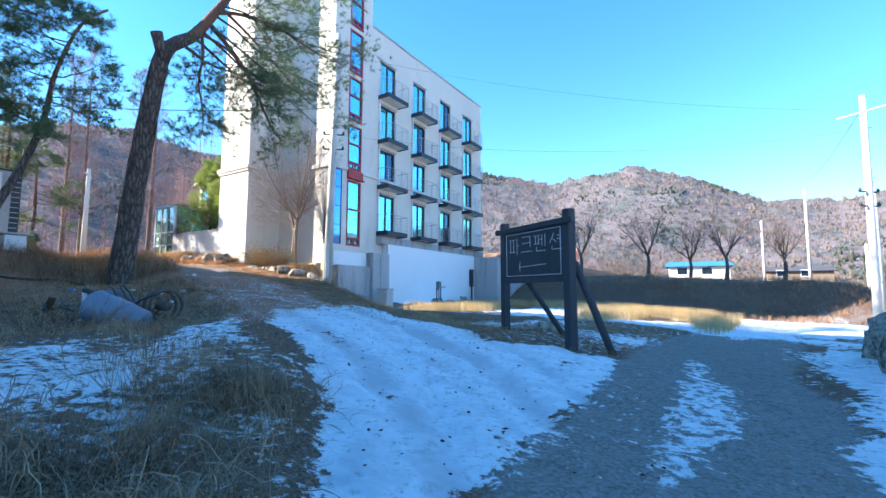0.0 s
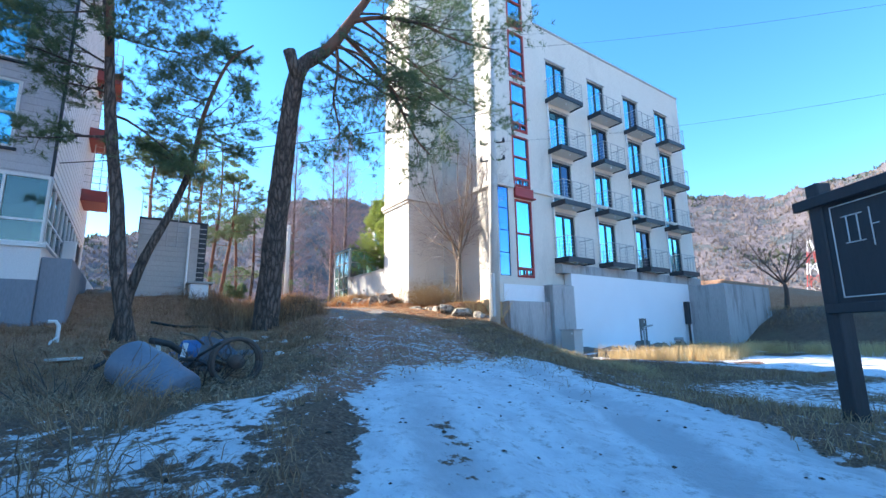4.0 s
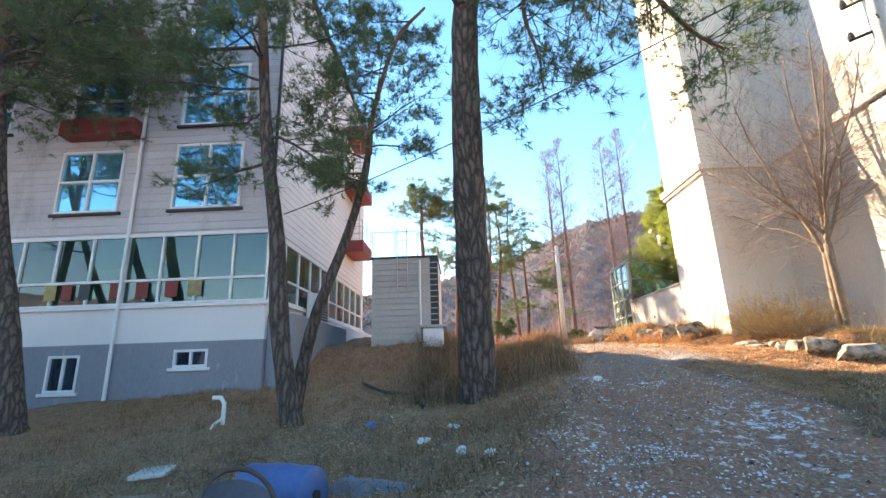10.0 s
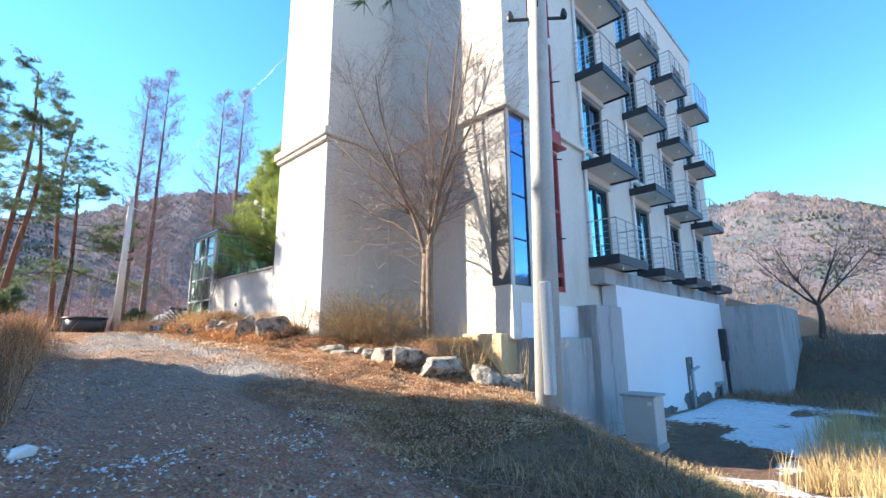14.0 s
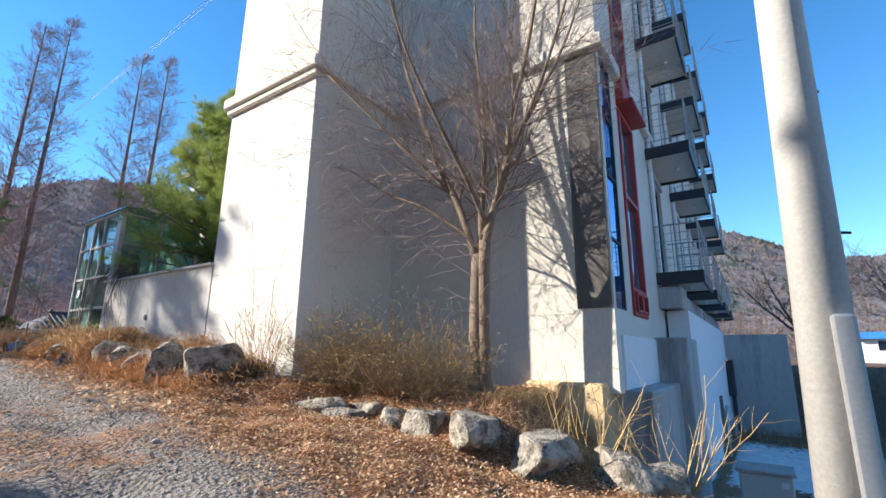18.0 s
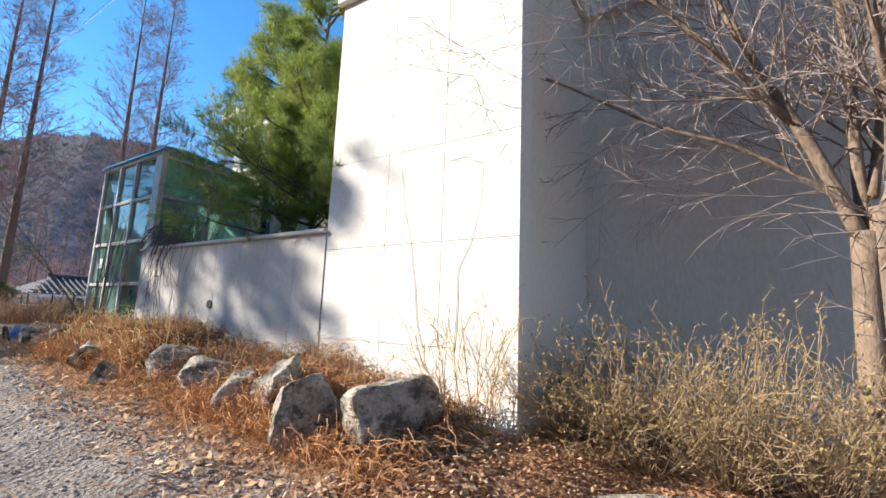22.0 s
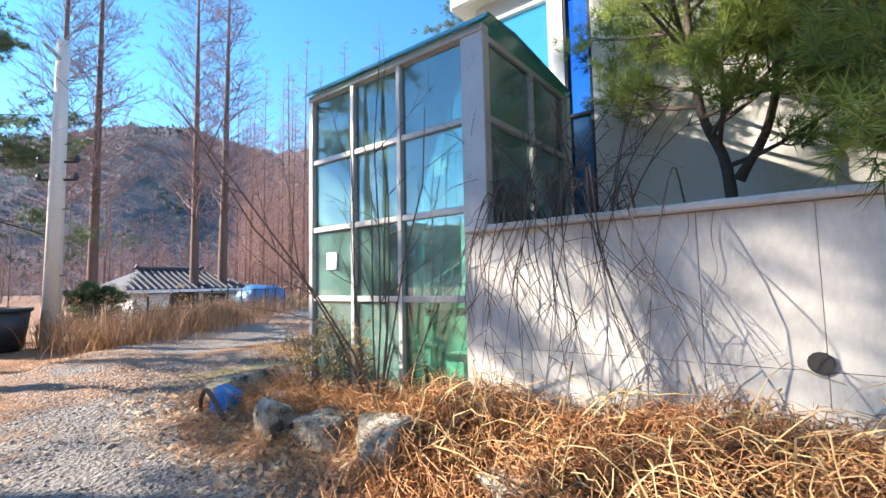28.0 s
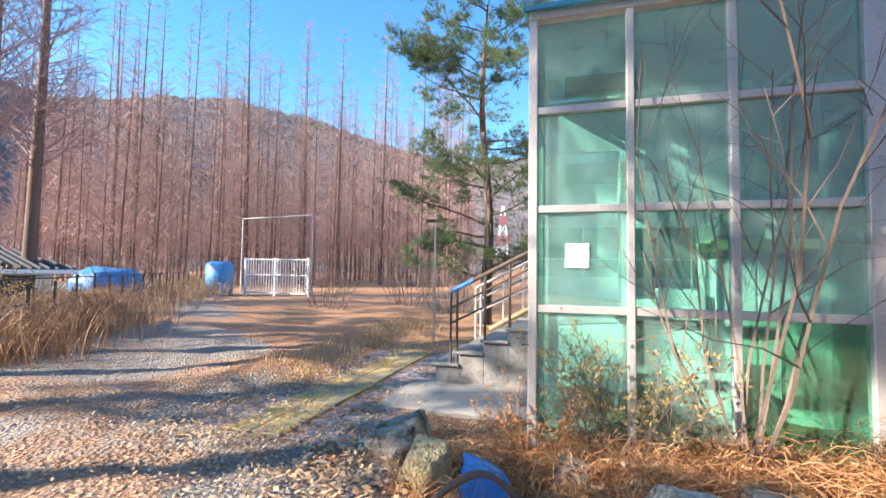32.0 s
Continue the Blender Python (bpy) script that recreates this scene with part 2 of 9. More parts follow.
def coated_glass(name, base, metal=0.75, rough=0.04):
    """Reflecting tinted window glass, not quite flat."""
    m, n, l, s = nodes_of(name)
    s.inputs["Base Color"].default_value = (*base, 1)
    s.inputs["Metallic"].default_value, s.inputs["Roughness"].default_value = metal, rough
    bump(n, l, s, noise_node(n, l, coords(n, l), 0.9, 1), 0.04, 0.05)
    return m


M = {}
M["plaster"] = surf("plaster", (0.66, 0.60, 0.52), (0.74, 0.69, 0.61), 0.6, 0.9, fine=30, relief=0.12, stain=(0.47, 0.43, 0.38), stain_at=(0.58, 0.85), stain_scale=0.35, stretch=(1, 1, 0.35))
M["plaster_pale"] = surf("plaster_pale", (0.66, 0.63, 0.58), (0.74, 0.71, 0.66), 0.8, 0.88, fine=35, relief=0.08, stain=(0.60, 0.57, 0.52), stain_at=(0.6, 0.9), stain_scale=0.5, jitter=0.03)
M["white_paint"] = surf("white_paint", (0.80, 0.80, 0.81), (0.86, 0.86, 0.86), 0.7, 0.8, fine=30, relief=0.1, stain=(0.45, 0.46, 0.47), stain_at=(0.64, 0.8), stain_scale=0.5)
M["concrete"] = surf("concrete", (0.34, 0.33, 0.32), (0.50, 0.49, 0.48), 0.9, 0.9, fine=25, relief=0.3, stain=(0.10, 0.092, 0.088), stain_at=(0.50, 0.72), stain_scale=1.15, stretch=(1, 1, 0.16))
M["step_concrete"] = surf("step_concrete", (0.22, 0.205, 0.19), (0.33, 0.31, 0.29), 2.0, 0.9, fine=30, relief=0.3, stain=(0.12, 0.105, 0.09), stain_at=(0.52, 0.68), stain_scale=2.2)
M["rock_ochre"] = surf("rock_ochre", (0.33, 0.25, 0.13), (0.52, 0.42, 0.25), 5.0, 0.92, fine=30, relief=0.9, stain=(0.14, 0.11, 0.07), stain_at=(0.5, 0.62), stain_scale=5, dist=0.04, spread=0.14)
M["concrete_wet"] = surf("concrete_wet", (0.09, 0.09, 0.085), (0.2, 0.2, 0.19), 1.2, 0.9, fine=25, relief=0.3)
M["pole_concrete"] = surf("pole_concrete", (0.50, 0.48, 0.45), (0.60, 0.58, 0.55), 1.2, 0.85, fine=30, relief=0.15, stain=(0.36, 0.33, 0.3), stain_at=(0.58, 0.8))
M["dark_metal"] = surf("dark_metal", (0.028, 0.03, 0.035), (0.05, 0.052, 0.06), 2, 0.5, 0.3, fine=50, relief=0.05)
M["steel"] = surf("steel", (0.55, 0.55, 0.55), (0.68, 0.68, 0.68), 4, 0.38, 0.85, fine=60, relief=0.04)
M["alu"] = surf("alu", (0.40, 0.37, 0.35), (0.52, 0.49, 0.47), 2.5, 0.5, 0.35, fine=40, relief=0.06, stain=(0.3, 0.22, 0.17), stain_at=(0.62, 0.8), stain_scale=3)
M["red_frame"] = surf("red_frame", (0.36, 0.03, 0.03), (0.48, 0.05, 0.045), 2, 0.5, fine=40, relief=0.05)
M["window_glass"] = coated_glass("window_glass", (0.22, 0.62, 0.78), 0.85, 0.03)
M["dark_glass"] = coated_glass("dark_glass", (0.06, 0.10, 0.16), 0.8, 0.04)
M["teal_glass"] = coated_glass("teal_glass", (0.10, 0.32, 0.34), 0.7, 0.05)
M["green_glass"] = clear_glass("green_glass", (0.50, 0.86, 0.78), 0.16, 0.008, 0.10)
M["green_film"] = clear_glass("green_film", (0.34, 0.70, 0.56), 0.13, 0.01, 0.08, (0.2, 0.45, 0.36))
M["green_sheet"] = clear_glass("green_sheet", (0.40, 0.80, 0.68), 0.10, 0.1, 0.25, (0.25, 0.6, 0.5))
M["blue_glass"] = coated_glass("blue_glass", (0.10, 0.28, 0.62), 0.85, 0.04)
M["panel_tan"] = surf("panel_tan", (0.10, 0.092, 0.088), (0.15, 0.135, 0.125), 1.5, 0.35, fine=30, relief=0.05)
M["wall_grey"] = surf("wall_grey", (0.52, 0.49, 0.45), (0.64, 0.61, 0.57), 0.9, 0.9, fine=30, relief=0.15, stain=(0.38, 0.35, 0.31), stain_at=(0.52, 0.75), stain_scale=0.9, stretch=(1, 1, 0.5), jitter=0.04)
M["weed"] = leafy("weed", (0.07, 0.032, 0.018), (0.20, 0.105, 0.06), (0.58, 0.41, 0.26), 1.5, 0.85, 0.15)
M["grass_tan"] = leafy("grass_tan", (0.15, 0.075, 0.036), (0.37, 0.205, 0.105), (0.64, 0.45, 0.26), 1.5, 0.85, 0.2)
M["band_glass"] = clear_glass("band_glass", (0.20, 0.42, 0.34), 0.10, 0.01, 0.10, (0.14, 0.30, 0.25))
M["siding"] = surf("siding", (0.44, 0.42, 0.445), (0.55, 0.53, 0.55), 0.7, 0.65, fine=30, relief=0.08, stain=(0.30, 0.275, 0.27), stain_at=(0.55, 0.78), stain_scale=0.9, stretch=(1, 1, 0.4), jitter=0.07)
M["siding_white"] = surf("siding_white", (0.70, 0.68, 0.68), (0.78, 0.76, 0.75), 0.7, 0.65, fine=30, relief=0.06, jitter=0.04)
M["shed_siding"] = surf("shed_siding", (0.40, 0.36, 0.33), (0.50, 0.46, 0.43), 0.8, 0.7, fine=30, relief=0.1, stain=(0.2, 0.18, 0.16), stain_at=(0.58, 0.8), stretch=(1, 1, 0.4), jitter=0.06)
M["grey_paint"] = surf("grey_paint", (0.20, 0.22, 0.26), (0.27, 0.29, 0.33), 0.6, 0.85, fine=30, relief=0.15, stain=(0.55, 0.55, 0.56), stain_at=(0.62, 0.74), stain_scale=1.1, stretch=(1, 1, 0.25))
M["window_white"] = surf("window_white", (0.72, 0.72, 0.72), (0.8, 0.8, 0.8), 3, 0.5, fine=60, relief=0.03)
M["red_paint"] = surf("red_paint", (0.21, 0.03, 0.025), (0.29, 0.045, 0.038), 2, 0.6, fine=40, relief=0.1, stain=(0.12, 0.05, 0.04), stain_at=(0.55, 0.75))
M["container_blue"] = surf("container_blue", (0.36, 0.52, 0.60), (0.48, 0.62, 0.69), 1.2, 0.6, 0.1, fine=30, relief=0.15, stain=(0.17, 0.068, 0.035), stain_at=(0.49, 0.55), stain_scale=2.2, stretch=(1, 1, 0.16))


def plated_bark(name, dark, mid_, pale):
    """Pine bark: long plates between deep cracks."""
    m, n, l, s = nodes_of(name)
    src = coords(n, l)
    mp = n.new("ShaderNodeMapping")
    mp.inputs["Scale"].default_value = (1, 1, 0.17)
    wv = n.new("ShaderNodeTexNoise")
    wv.inputs["Scale"].default_value = 7
    l.new(src, wv.inputs["Vector"])
    ad = n.new("ShaderNodeVectorMath")
    ad.operation = "MULTIPLY_ADD"
    ad.inputs[1].default_value = (0.09, 0.09, 0.09)
    l.new(wv.outputs["Color"], ad.inputs[0]), l.new(src, ad.inputs[2])
    l.new(ad.outputs[0], mp.inputs[0])
    vo = n.new("ShaderNodeTexVoronoi")
    vo.feature = "DISTANCE_TO_EDGE"
    vo.inputs["Scale"].default_value = 10
    l.new(mp.outputs[0], vo.inputs["Vector"])
    crack = band(n, l, vo.outputs["Distance"], 0.0, 0.30)
    grain = noise_node(n, l, src, 45, 4, 0.7, (1, 1, 0.4))
    plate = mix(n, l, grain, mid_, pale)
    l.new(mix(n, l, crack, dark, plate), s.inputs["Base Color"])
    s.inputs["Roughness"].default_value = 0.95
    h = n.new("ShaderNodeMath")
    h.operation = "MULTIPLY_ADD"
    h.inputs[1].default_value = 0.25
    l.new(grain, h.inputs[0]), l.new(crack, h.inputs[2])
    bump(n, l, s, h.outputs[0], 1.0, 0.035)
    return m


M["bark_pine"] = plated_bark("bark_pine", (0.045, 0.032, 0.027), (0.11, 0.08, 0.065), (0.22, 0.165, 0.135))
M["bark_red"] = surf("bark_red", (0.10, 0.045, 0.03), (0.22, 0.10, 0.06), 5, 0.95, fine=28, relief=0.9, stretch=(1, 1, 0.3), dist=0.04)
M["bark_grey"] = surf("bark_grey", (0.13, 0.09, 0.065), (0.31, 0.225, 0.16), 9, 0.9, fine=40, relief=0.5, stretch=(1, 1, 0.4))
M["bark_dark"] = surf("bark_dark", (0.07, 0.05, 0.04), (0.14, 0.10, 0.085), 9, 0.95, fine=40, relief=0.5)
M["bark_redwood"] = surf("bark_redwood", (0.10, 0.062, 0.05), (0.19, 0.12, 0.095), 5, 0.95, fine=30, relief=0.6, stretch=(1, 1, 0.2))
M["twig"] = surf("twig", (0.09, 0.063, 0.052), (0.19, 0.14, 0.112), 6, 0.9, fine=40, relief=0)
M["twig_grey"] = surf("twig_grey", (0.20, 0.155, 0.145), (0.40, 0.32, 0.295), 6, 0.85, fine=40, relief=0)
M["twig_pink"] = surf("twig_pink", (0.34, 0.215, 0.185), (0.54, 0.36, 0.31), 3, 0.9, fine=40, relief=0)
M["twig_mauve"] = surf("twig_mauve", (0.22, 0.15, 0.15), (0.36, 0.255, 0.25), 3, 0.9, fine=40, relief=0)
M["needles"] = leafy("needles", (0.06, 0.105, 0.06), (0.105, 0.165, 0.08), (0.19, 0.24, 0.10), 1.5, 0.55, 0.4)
M["needles_bright"] = leafy("needles_bright", (0.10, 0.18, 0.05), (0.20, 0.30, 0.065), (0.40, 0.42, 0.095), 0.8, 0.5, 0.55)
M["dry_grass"] = leafy("dry_grass", (0.22, 0.11, 0.05), (0.46, 0.29, 0.14), (0.72, 0.55, 0.33), 1.5, 0.8, 0.25)
M["straw"] = leafy("straw", (0.46, 0.30, 0.13), (0.58, 0.41, 0.19), (0.70, 0.54, 0.29), 1.5, 0.8, 0.3)
M["vine_rust"] = leafy("vine_rust", (0.22, 0.07, 0.024), (0.48, 0.20, 0.075), (0.72, 0.43, 0.21), 2.0, 0.85, 0.2)
M["grass_dark"] = leafy("grass_dark", (0.14, 0.06, 0.03), (0.34, 0.165, 0.085), (0.62, 0.40, 0.24), 1.5, 0.85, 0.2)
M["leaf_yellow"] = leafy("leaf_yellow", (0.24, 0.155, 0.07), (0.42, 0.29, 0.12), (0.55, 0.43, 0.18), 3, 0.6, 0.3)
M["rock"] = surf("rock", (0.19, 0.165, 0.13), (0.54, 0.48, 0.40), 6.0, 0.92, fine=30, relief=1.0, stain=(0.10, 0.085, 0.068), stain_at=(0.48, 0.60), stain_scale=5, world_space=True, dist=0.05, spread=0.14)
M["rock_blue"] = surf("rock_blue", (0.02, 0.13, 0.42), (0.04, 0.22, 0.55), 4, 0.75, fine=22, relief=0.6, stain=(0.3, 0.32, 0.34), stain_at=(0.62, 0.7), stain_scale=4)
M["black_wood"] = surf("black_wood", (0.022, 0.022, 0.026), (0.045, 0.045, 0.05), 3, 0.7, fine=40, relief=0.2, stretch=(1, 1, 0.2))
M["chalk"] = surf("chalk", (0.55, 0.53, 0.48), (0.66, 0.64, 0.6), 6, 0.8, relief=0)
M["tarp_blue"] = surf("tarp_blue", (0.03, 0.16, 0.42), (0.06, 0.28, 0.58), 2, 0.5, fine=14, relief=0.5, dist=0.05)
M["straw_board"] = surf("straw_board", (0.62, 0.58, 0.24), (0.7, 0.66, 0.32), 3, 0.7, relief=0.05)
M["cardboard"] = surf("cardboard", (0.34, 0.25, 0.16), (0.44, 0.33, 0.22), 4, 0.85, relief=0.1)
M["paper"] = surf("paper", (0.75, 0.75, 0.73), (0.82, 0.82, 0.8), 4, 0.8, relief=0)
M["yellow_paint"] = surf("yellow_paint", (0.36, 0.28, 0.09), (0.50, 0.40, 0.14), 4, 0.75, fine=40, relief=0.2, stain=(0.24, 0.2, 0.15), stain_at=(0.42, 0.58), stain_scale=4)
M["paver_grey"] = surf("paver_grey", (0.15, 0.145, 0.165), (0.25, 0.24, 0.265), 5, 0.9, fine=40, relief=0.3, jitter=0.25)
M["roof_tile"] = surf("roof_tile", (0.05, 0.05, 0.06), (0.10, 0.10, 0.115), 4, 0.85, fine=30, relief=0.1)
M["cream_wall"] = surf("cream_wall", (0.64, 0.44, 0.24), (0.74, 0.54, 0.32), 0.8, 0.85, fine=30, relief=0.1)
M["wire"] = surf("wire", (0.02, 0.02, 0.02), (0.04, 0.04, 0.04), 3, 0.6, relief=0)
M["interior"] = surf("interior", (0.62, 0.64, 0.62), (0.74, 0.76, 0.74), 1, 0.8, relief=0.05)
M["dark_room"] = surf("dark_room", (0.06, 0.065, 0.07), (0.1, 0.105, 0.11), 1, 0.9, relief=0)
M["blue_plastic"] = surf("blue_plastic", (0.13, 0.155, 0.20), (0.18, 0.205, 0.25), 3, 0.45, fine=20, relief=0.1)
M["leaf_brown"] = leafy("leaf_brown", (0.30, 0.135, 0.06), (0.58, 0.34, 0.18), (0.82, 0.62, 0.40), 3, 0.85, 0.15)
# dark browns that carry the shade among weeds and under the creepers
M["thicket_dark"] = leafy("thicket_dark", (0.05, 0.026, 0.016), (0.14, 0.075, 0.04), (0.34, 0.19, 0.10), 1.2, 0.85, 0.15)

# ---- ground ----
PROFILE_X = (-70, -40, -30, -26, -20.5, -16.4, -13.7, -10.7, -7, -4.3, -2, 0, 5)
PROFILE_Z = (3.5, 3.4, 3.15, 3.0, 2.64, 2.07, 1.70, 1.2, 0.88, 0.4, 0.1, 0.03, 0.0)
LINE_X = (-60, -45, -32, -26, -20.5, -16.4, -10.7, -6.9, -4.3, -1.9, 0, 3)
LINE_Y = (30, 24, 11.5, 11.2, 10.8, 10.2, 8.2, 6.3, 5.1, 2.7, 0.0, -3.5)


def road_height(x):
    return sum(np.interp(x + d, PROFILE_X, PROFILE_Z) for d in (-1.0, -0.5, 0, 0.5, 1.0)) / 5


def road_line(x):
    return sum(np.interp(x + d, LINE_X, LINE_Y) for d in (-0.8, 0, 0.8)) / 3


def ground_base(x, y):
    x, y = np.asarray(x, float), np.asarray(y, float)
    road = road_height(x)
    s = y - road_line(x)
    far_left = smoothstep(0, 4, -s) * smoothstep(-24, -30, x)
    d = np.maximum(0, -s - 1.8)
    h = road - (0.42 * (1 - np.exp(-d / 1.2)) + 0.035 * np.minimum(d, 16)) * smoothstep(-5, -12, x) * (1 - 0.6 * far_left)
    # the mound by the shed
    h = h + 0.95 * smoothstep(-20.3, -23.5, x) * smoothstep(7.6, 5.6, y) * smoothstep(-36, -30, x)
    # the raised bed in front of the tower and the garden wall
    edge = np.interp(x, (-21.2, -20.2), (12.6, 14.1))
    bed = smoothstep(0, 1, (y - edge) / np.interp(x, (-21.2, -20.2), (1.3, 0.85))) * smoothstep(-31.2, -29.8, x) * smoothstep(-17.2, -18.0, x)
    want = np.interp(x, (-31, -28, -21, -18), (3.3, 3.35, 2.92, 2.85))
    h = h + bed * (want - h)
    # the slope down to the yard
    yard = np.interp(x, (-20, -8, -4, 0, 5), (0.62, 0.55, 0.4, 0.1, 0.0)) + 0 * y
    e = (x + 14.7) * 0.55 + (y - 13.7) * 0.83
    fall = smoothstep(0.0, 3.2, e) * smoothstep(-17.2, -16.7, x)
    h = h + fall * (yard - h)
    # the bank beyond the yard
    bank = smoothstep(31.5, 36.0, y + 0.08 * x) * smoothstep(11, 5, x) * smoothstep(-40, -30, x)
    # the rise under the sign
    h = h + 0.3 * np.exp(-((x + 3.5) ** 2 + (y - 9.3) ** 2) / 5.5)
    return h + bank * 2.3


def road_masks(x, y):
    """How far a place is snow, gravel track, fallen needles or dry grass."""
    x, y = np.asarray(x, float), np.asarray(y, float)
    s = y - road_line(x)
    wob = (vnoise(x, y, 1.1, 3) - 0.5) * 1.0 + (vnoise(x, y, 0.35, 4) - 0.5) * 0.45
    near = smoothstep(-10.2, -8.0, x + wob) 
    mid = np.interp(x, (-9, -4, -2, 1), (0.8, 1.25, 2.5, 3.4))
    half = np.interp(x, (-9, -4, -2, 1), (1.55, 2.1, 3.5, 4.0))
    lane = smoothstep(half + 0.3, half - 0.3, np.abs(s - mid + wob * 0.5)) * near
    # the valley road, from the walk's start to the bend in front of the bank
    c = -0.3 + 0.105 * np.maximum(0, y - 11)
    wide_v = 1.3 + 0.035 * np.maximum(0, y - 11)
    valley = smoothstep(wide_v + 0.25, wide_v - 0.25, np.abs(x - c + 0.35 * wob)) * smoothstep(-30, -10, y) * smoothstep(33, 27, y)
    bend = smoothstep(3.0, 2.0, np.abs(y - 29 - 0.25 * (x - 3) + wob)) * smoothstep(1.5, 4, x)
    patchy = smoothstep(0.46, 0.62, vnoise(x, y, 1.3, 7) * 0.5 + vnoise(x, y, 0.24, 8) * 0.5)
    open_yard = smoothstep(-9.8, -6.5, x) * smoothstep(-6, -1, y + 3) * smoothstep(26, 20, y)
    yard_snow = smoothstep(0.27, 0.38, vnoise(x, y, 3.1, 17) * 0.7 + vnoise(x, y, 0.6, 18) * 0.3) * smoothstep(-16.6, -16.2, x) * smoothstep(16.0, 18, y) * smoothstep(30, 26, y)
    track = smoothstep(0.3, 0.05, np.abs(np.abs(s - 0.7) - 0.75)) * smoothstep(0.35, 0.6, vnoise(x, y, 0.8, 9)) + 1.6 * smoothstep(0.62, 0.74, vnoise(x, y, 0.75, 19)) * smoothstep(-3.5, -1.5, x)
    rv = np.maximum(valley, bend)
    snow = np.maximum(lane * (1 - 0.5 * track * vnoise(x, y, 0.5, 10)) * (0.80 + 0.35 * vnoise(x, y, 0.45, 12)), 0)
    u = np.clip(((x + 5.2) * -2.3 + (y - 1.3) * 3.3) / 16.2, 0, 1.15)
    tongue = smoothstep(0.75, 0.25, np.hypot(x + 5.2 + 2.3 * u, y - 1.3 - 3.3 * u) + 0.5 * wob)
    snow = np.maximum(snow, 0.6 * tongue)
    slope = smoothstep(-9.5, -7.0, x) * smoothstep(-1.0, -1.8, s) * smoothstep(-9.0, -6.0, s)
    snow = np.maximum(snow, slope * (0.24 + 0.42 * vnoise(x, y, 0.7, 29) * (0.5 + 0.8 * vnoise(x, y, 0.3, 30))))
    verge = smoothstep(0.3, 0.6, x - c - wide_v) * smoothstep(20, 14, y) * (0.45 + 0.5 * vnoise(x, y, 0.9, 27))
    snow = np.maximum(np.maximum(snow * (1 - 0.9 * valley), verge), (0.15 + 0.56 * vnoise(x, y, 1.7, 7)) * open_yard * (1 - 0.9 * valley))
    ruts = smoothstep(0.55, 0.25, np.abs(np.abs(x - c) - 0.75))
    snow = np.maximum(snow, rv * 0.54 * (1 - 0.55 * ruts) * smoothstep(0.42, 0.6, vnoise(x, y * 0.4, 0.9, 11)))
    snow = np.maximum(snow, yard_snow * 0.9)
    wide = np.interp(x, (-34, -28, -16, -10), (2.6, 2.2, 1.8, 1.7))
    gravel = smoothstep(wide + 0.35, wide - 0.35, np.abs(s + wob * 0.6)) * smoothstep(-6.5, -8.5, x)
    drift = smoothstep(0.48, 0.6, vnoise(x, y * 1.6, 1.5, 75)) * smoothstep(-18.5, -20.5, x)
    gravel = np.maximum(gravel * (1 - 0.55 * drift), rv)
    snow = np.maximum(snow, 0.35 * smoothstep(-17, -14, x) * smoothstep(-5, -8, x) * gravel * (0.45 + 0.9 * vnoise(x, y, 0.8, 28)))
    litter = smoothstep(-15, -17, x + wob) * smoothstep(0.6, 2.0, s + wob) + 0.7 * smoothstep(-8, -12, x) * smoothstep(-1.2, -2.4, s + wob)
    litter = np.maximum(litter, drift * 0.7)
    return snow, gravel, np.clip(litter, 0, 1), wob


def wheel_ruts(x, y):
    """Pressed grey wheel ruts in the snow of the lane."""
    x, y = np.asarray(x, float), np.asarray(y, float)
    q = (y - road_line(x) - np.interp(x, (-9, -4, -2, 1), (0.8, 1.15, 1.6, 2.2))) * 0.76 + 0.18 * (vnoise(x, y, 1.6, 31) - 0.5)
    bands_ = sum(smoothstep(w, 0.25 * w, np.abs(q - at)) * amt for at, w, amt in ((-0.85, 0.36, 0.9), (0.15, 0.2, 0.5), (0.75, 0.34, 1.0), (1.6, 0.22, 0.7)))
    return np.clip(bands_, 0, 1) * smoothstep(-9.5, -7.5, x) * (0.35 + 0.8 * vnoise(x, y, 0.5, 32))


def ground_full(x, y):
    """The height of the ground with all its small unevenness."""
    x, y = np.asarray(x, float), np.asarray(y, float)
    snow, gravel, litter, wob = road_masks(x, y)
    dense = smoothstep(-60, -38, x) * smoothstep(40, 10, x) * smoothstep(-30, -8, y) * smoothstep(60, 30, y)
    dense = dense * (1 - smoothstep(-33.9, -33.5, x) * smoothstep(-30.3, -30.6, x) * smoothstep(13.4, 13.8, y) * smoothstep(19.0, 18.5, y))
    z = ground_base(x, y)
    z = z + dense * (1 - 0.55 * gravel) * 0.16 * (vnoise(x, y, 1.7, 21) - 0.5) + dense * (1 - 0.4 * snow) * 0.07 * (vnoise(x, y, 0.33, 22) - 0.5) + dense * litter * 0.05 * (vnoise(x, y, 0.24, 24) - 0.5)
    z = z + 0.035 * snow * dense - 0.05 * smoothstep(0.35, 0.1, np.abs(np.abs(y - road_line(x)) - 0.8)) * dense * smoothstep(-30, -26, x)
    z = z - 0.05 * snow * wheel_ruts(x, y)
    return z + dense * gravel * 0.025 * (vnoise(x, y, 0.22, 23) - 0.5) + dense * snow * 0.05 * (vnoise(x, y, 0.28, 25) - 0.5)


def ground_at(x, y):
    return float(ground_full(x, y))


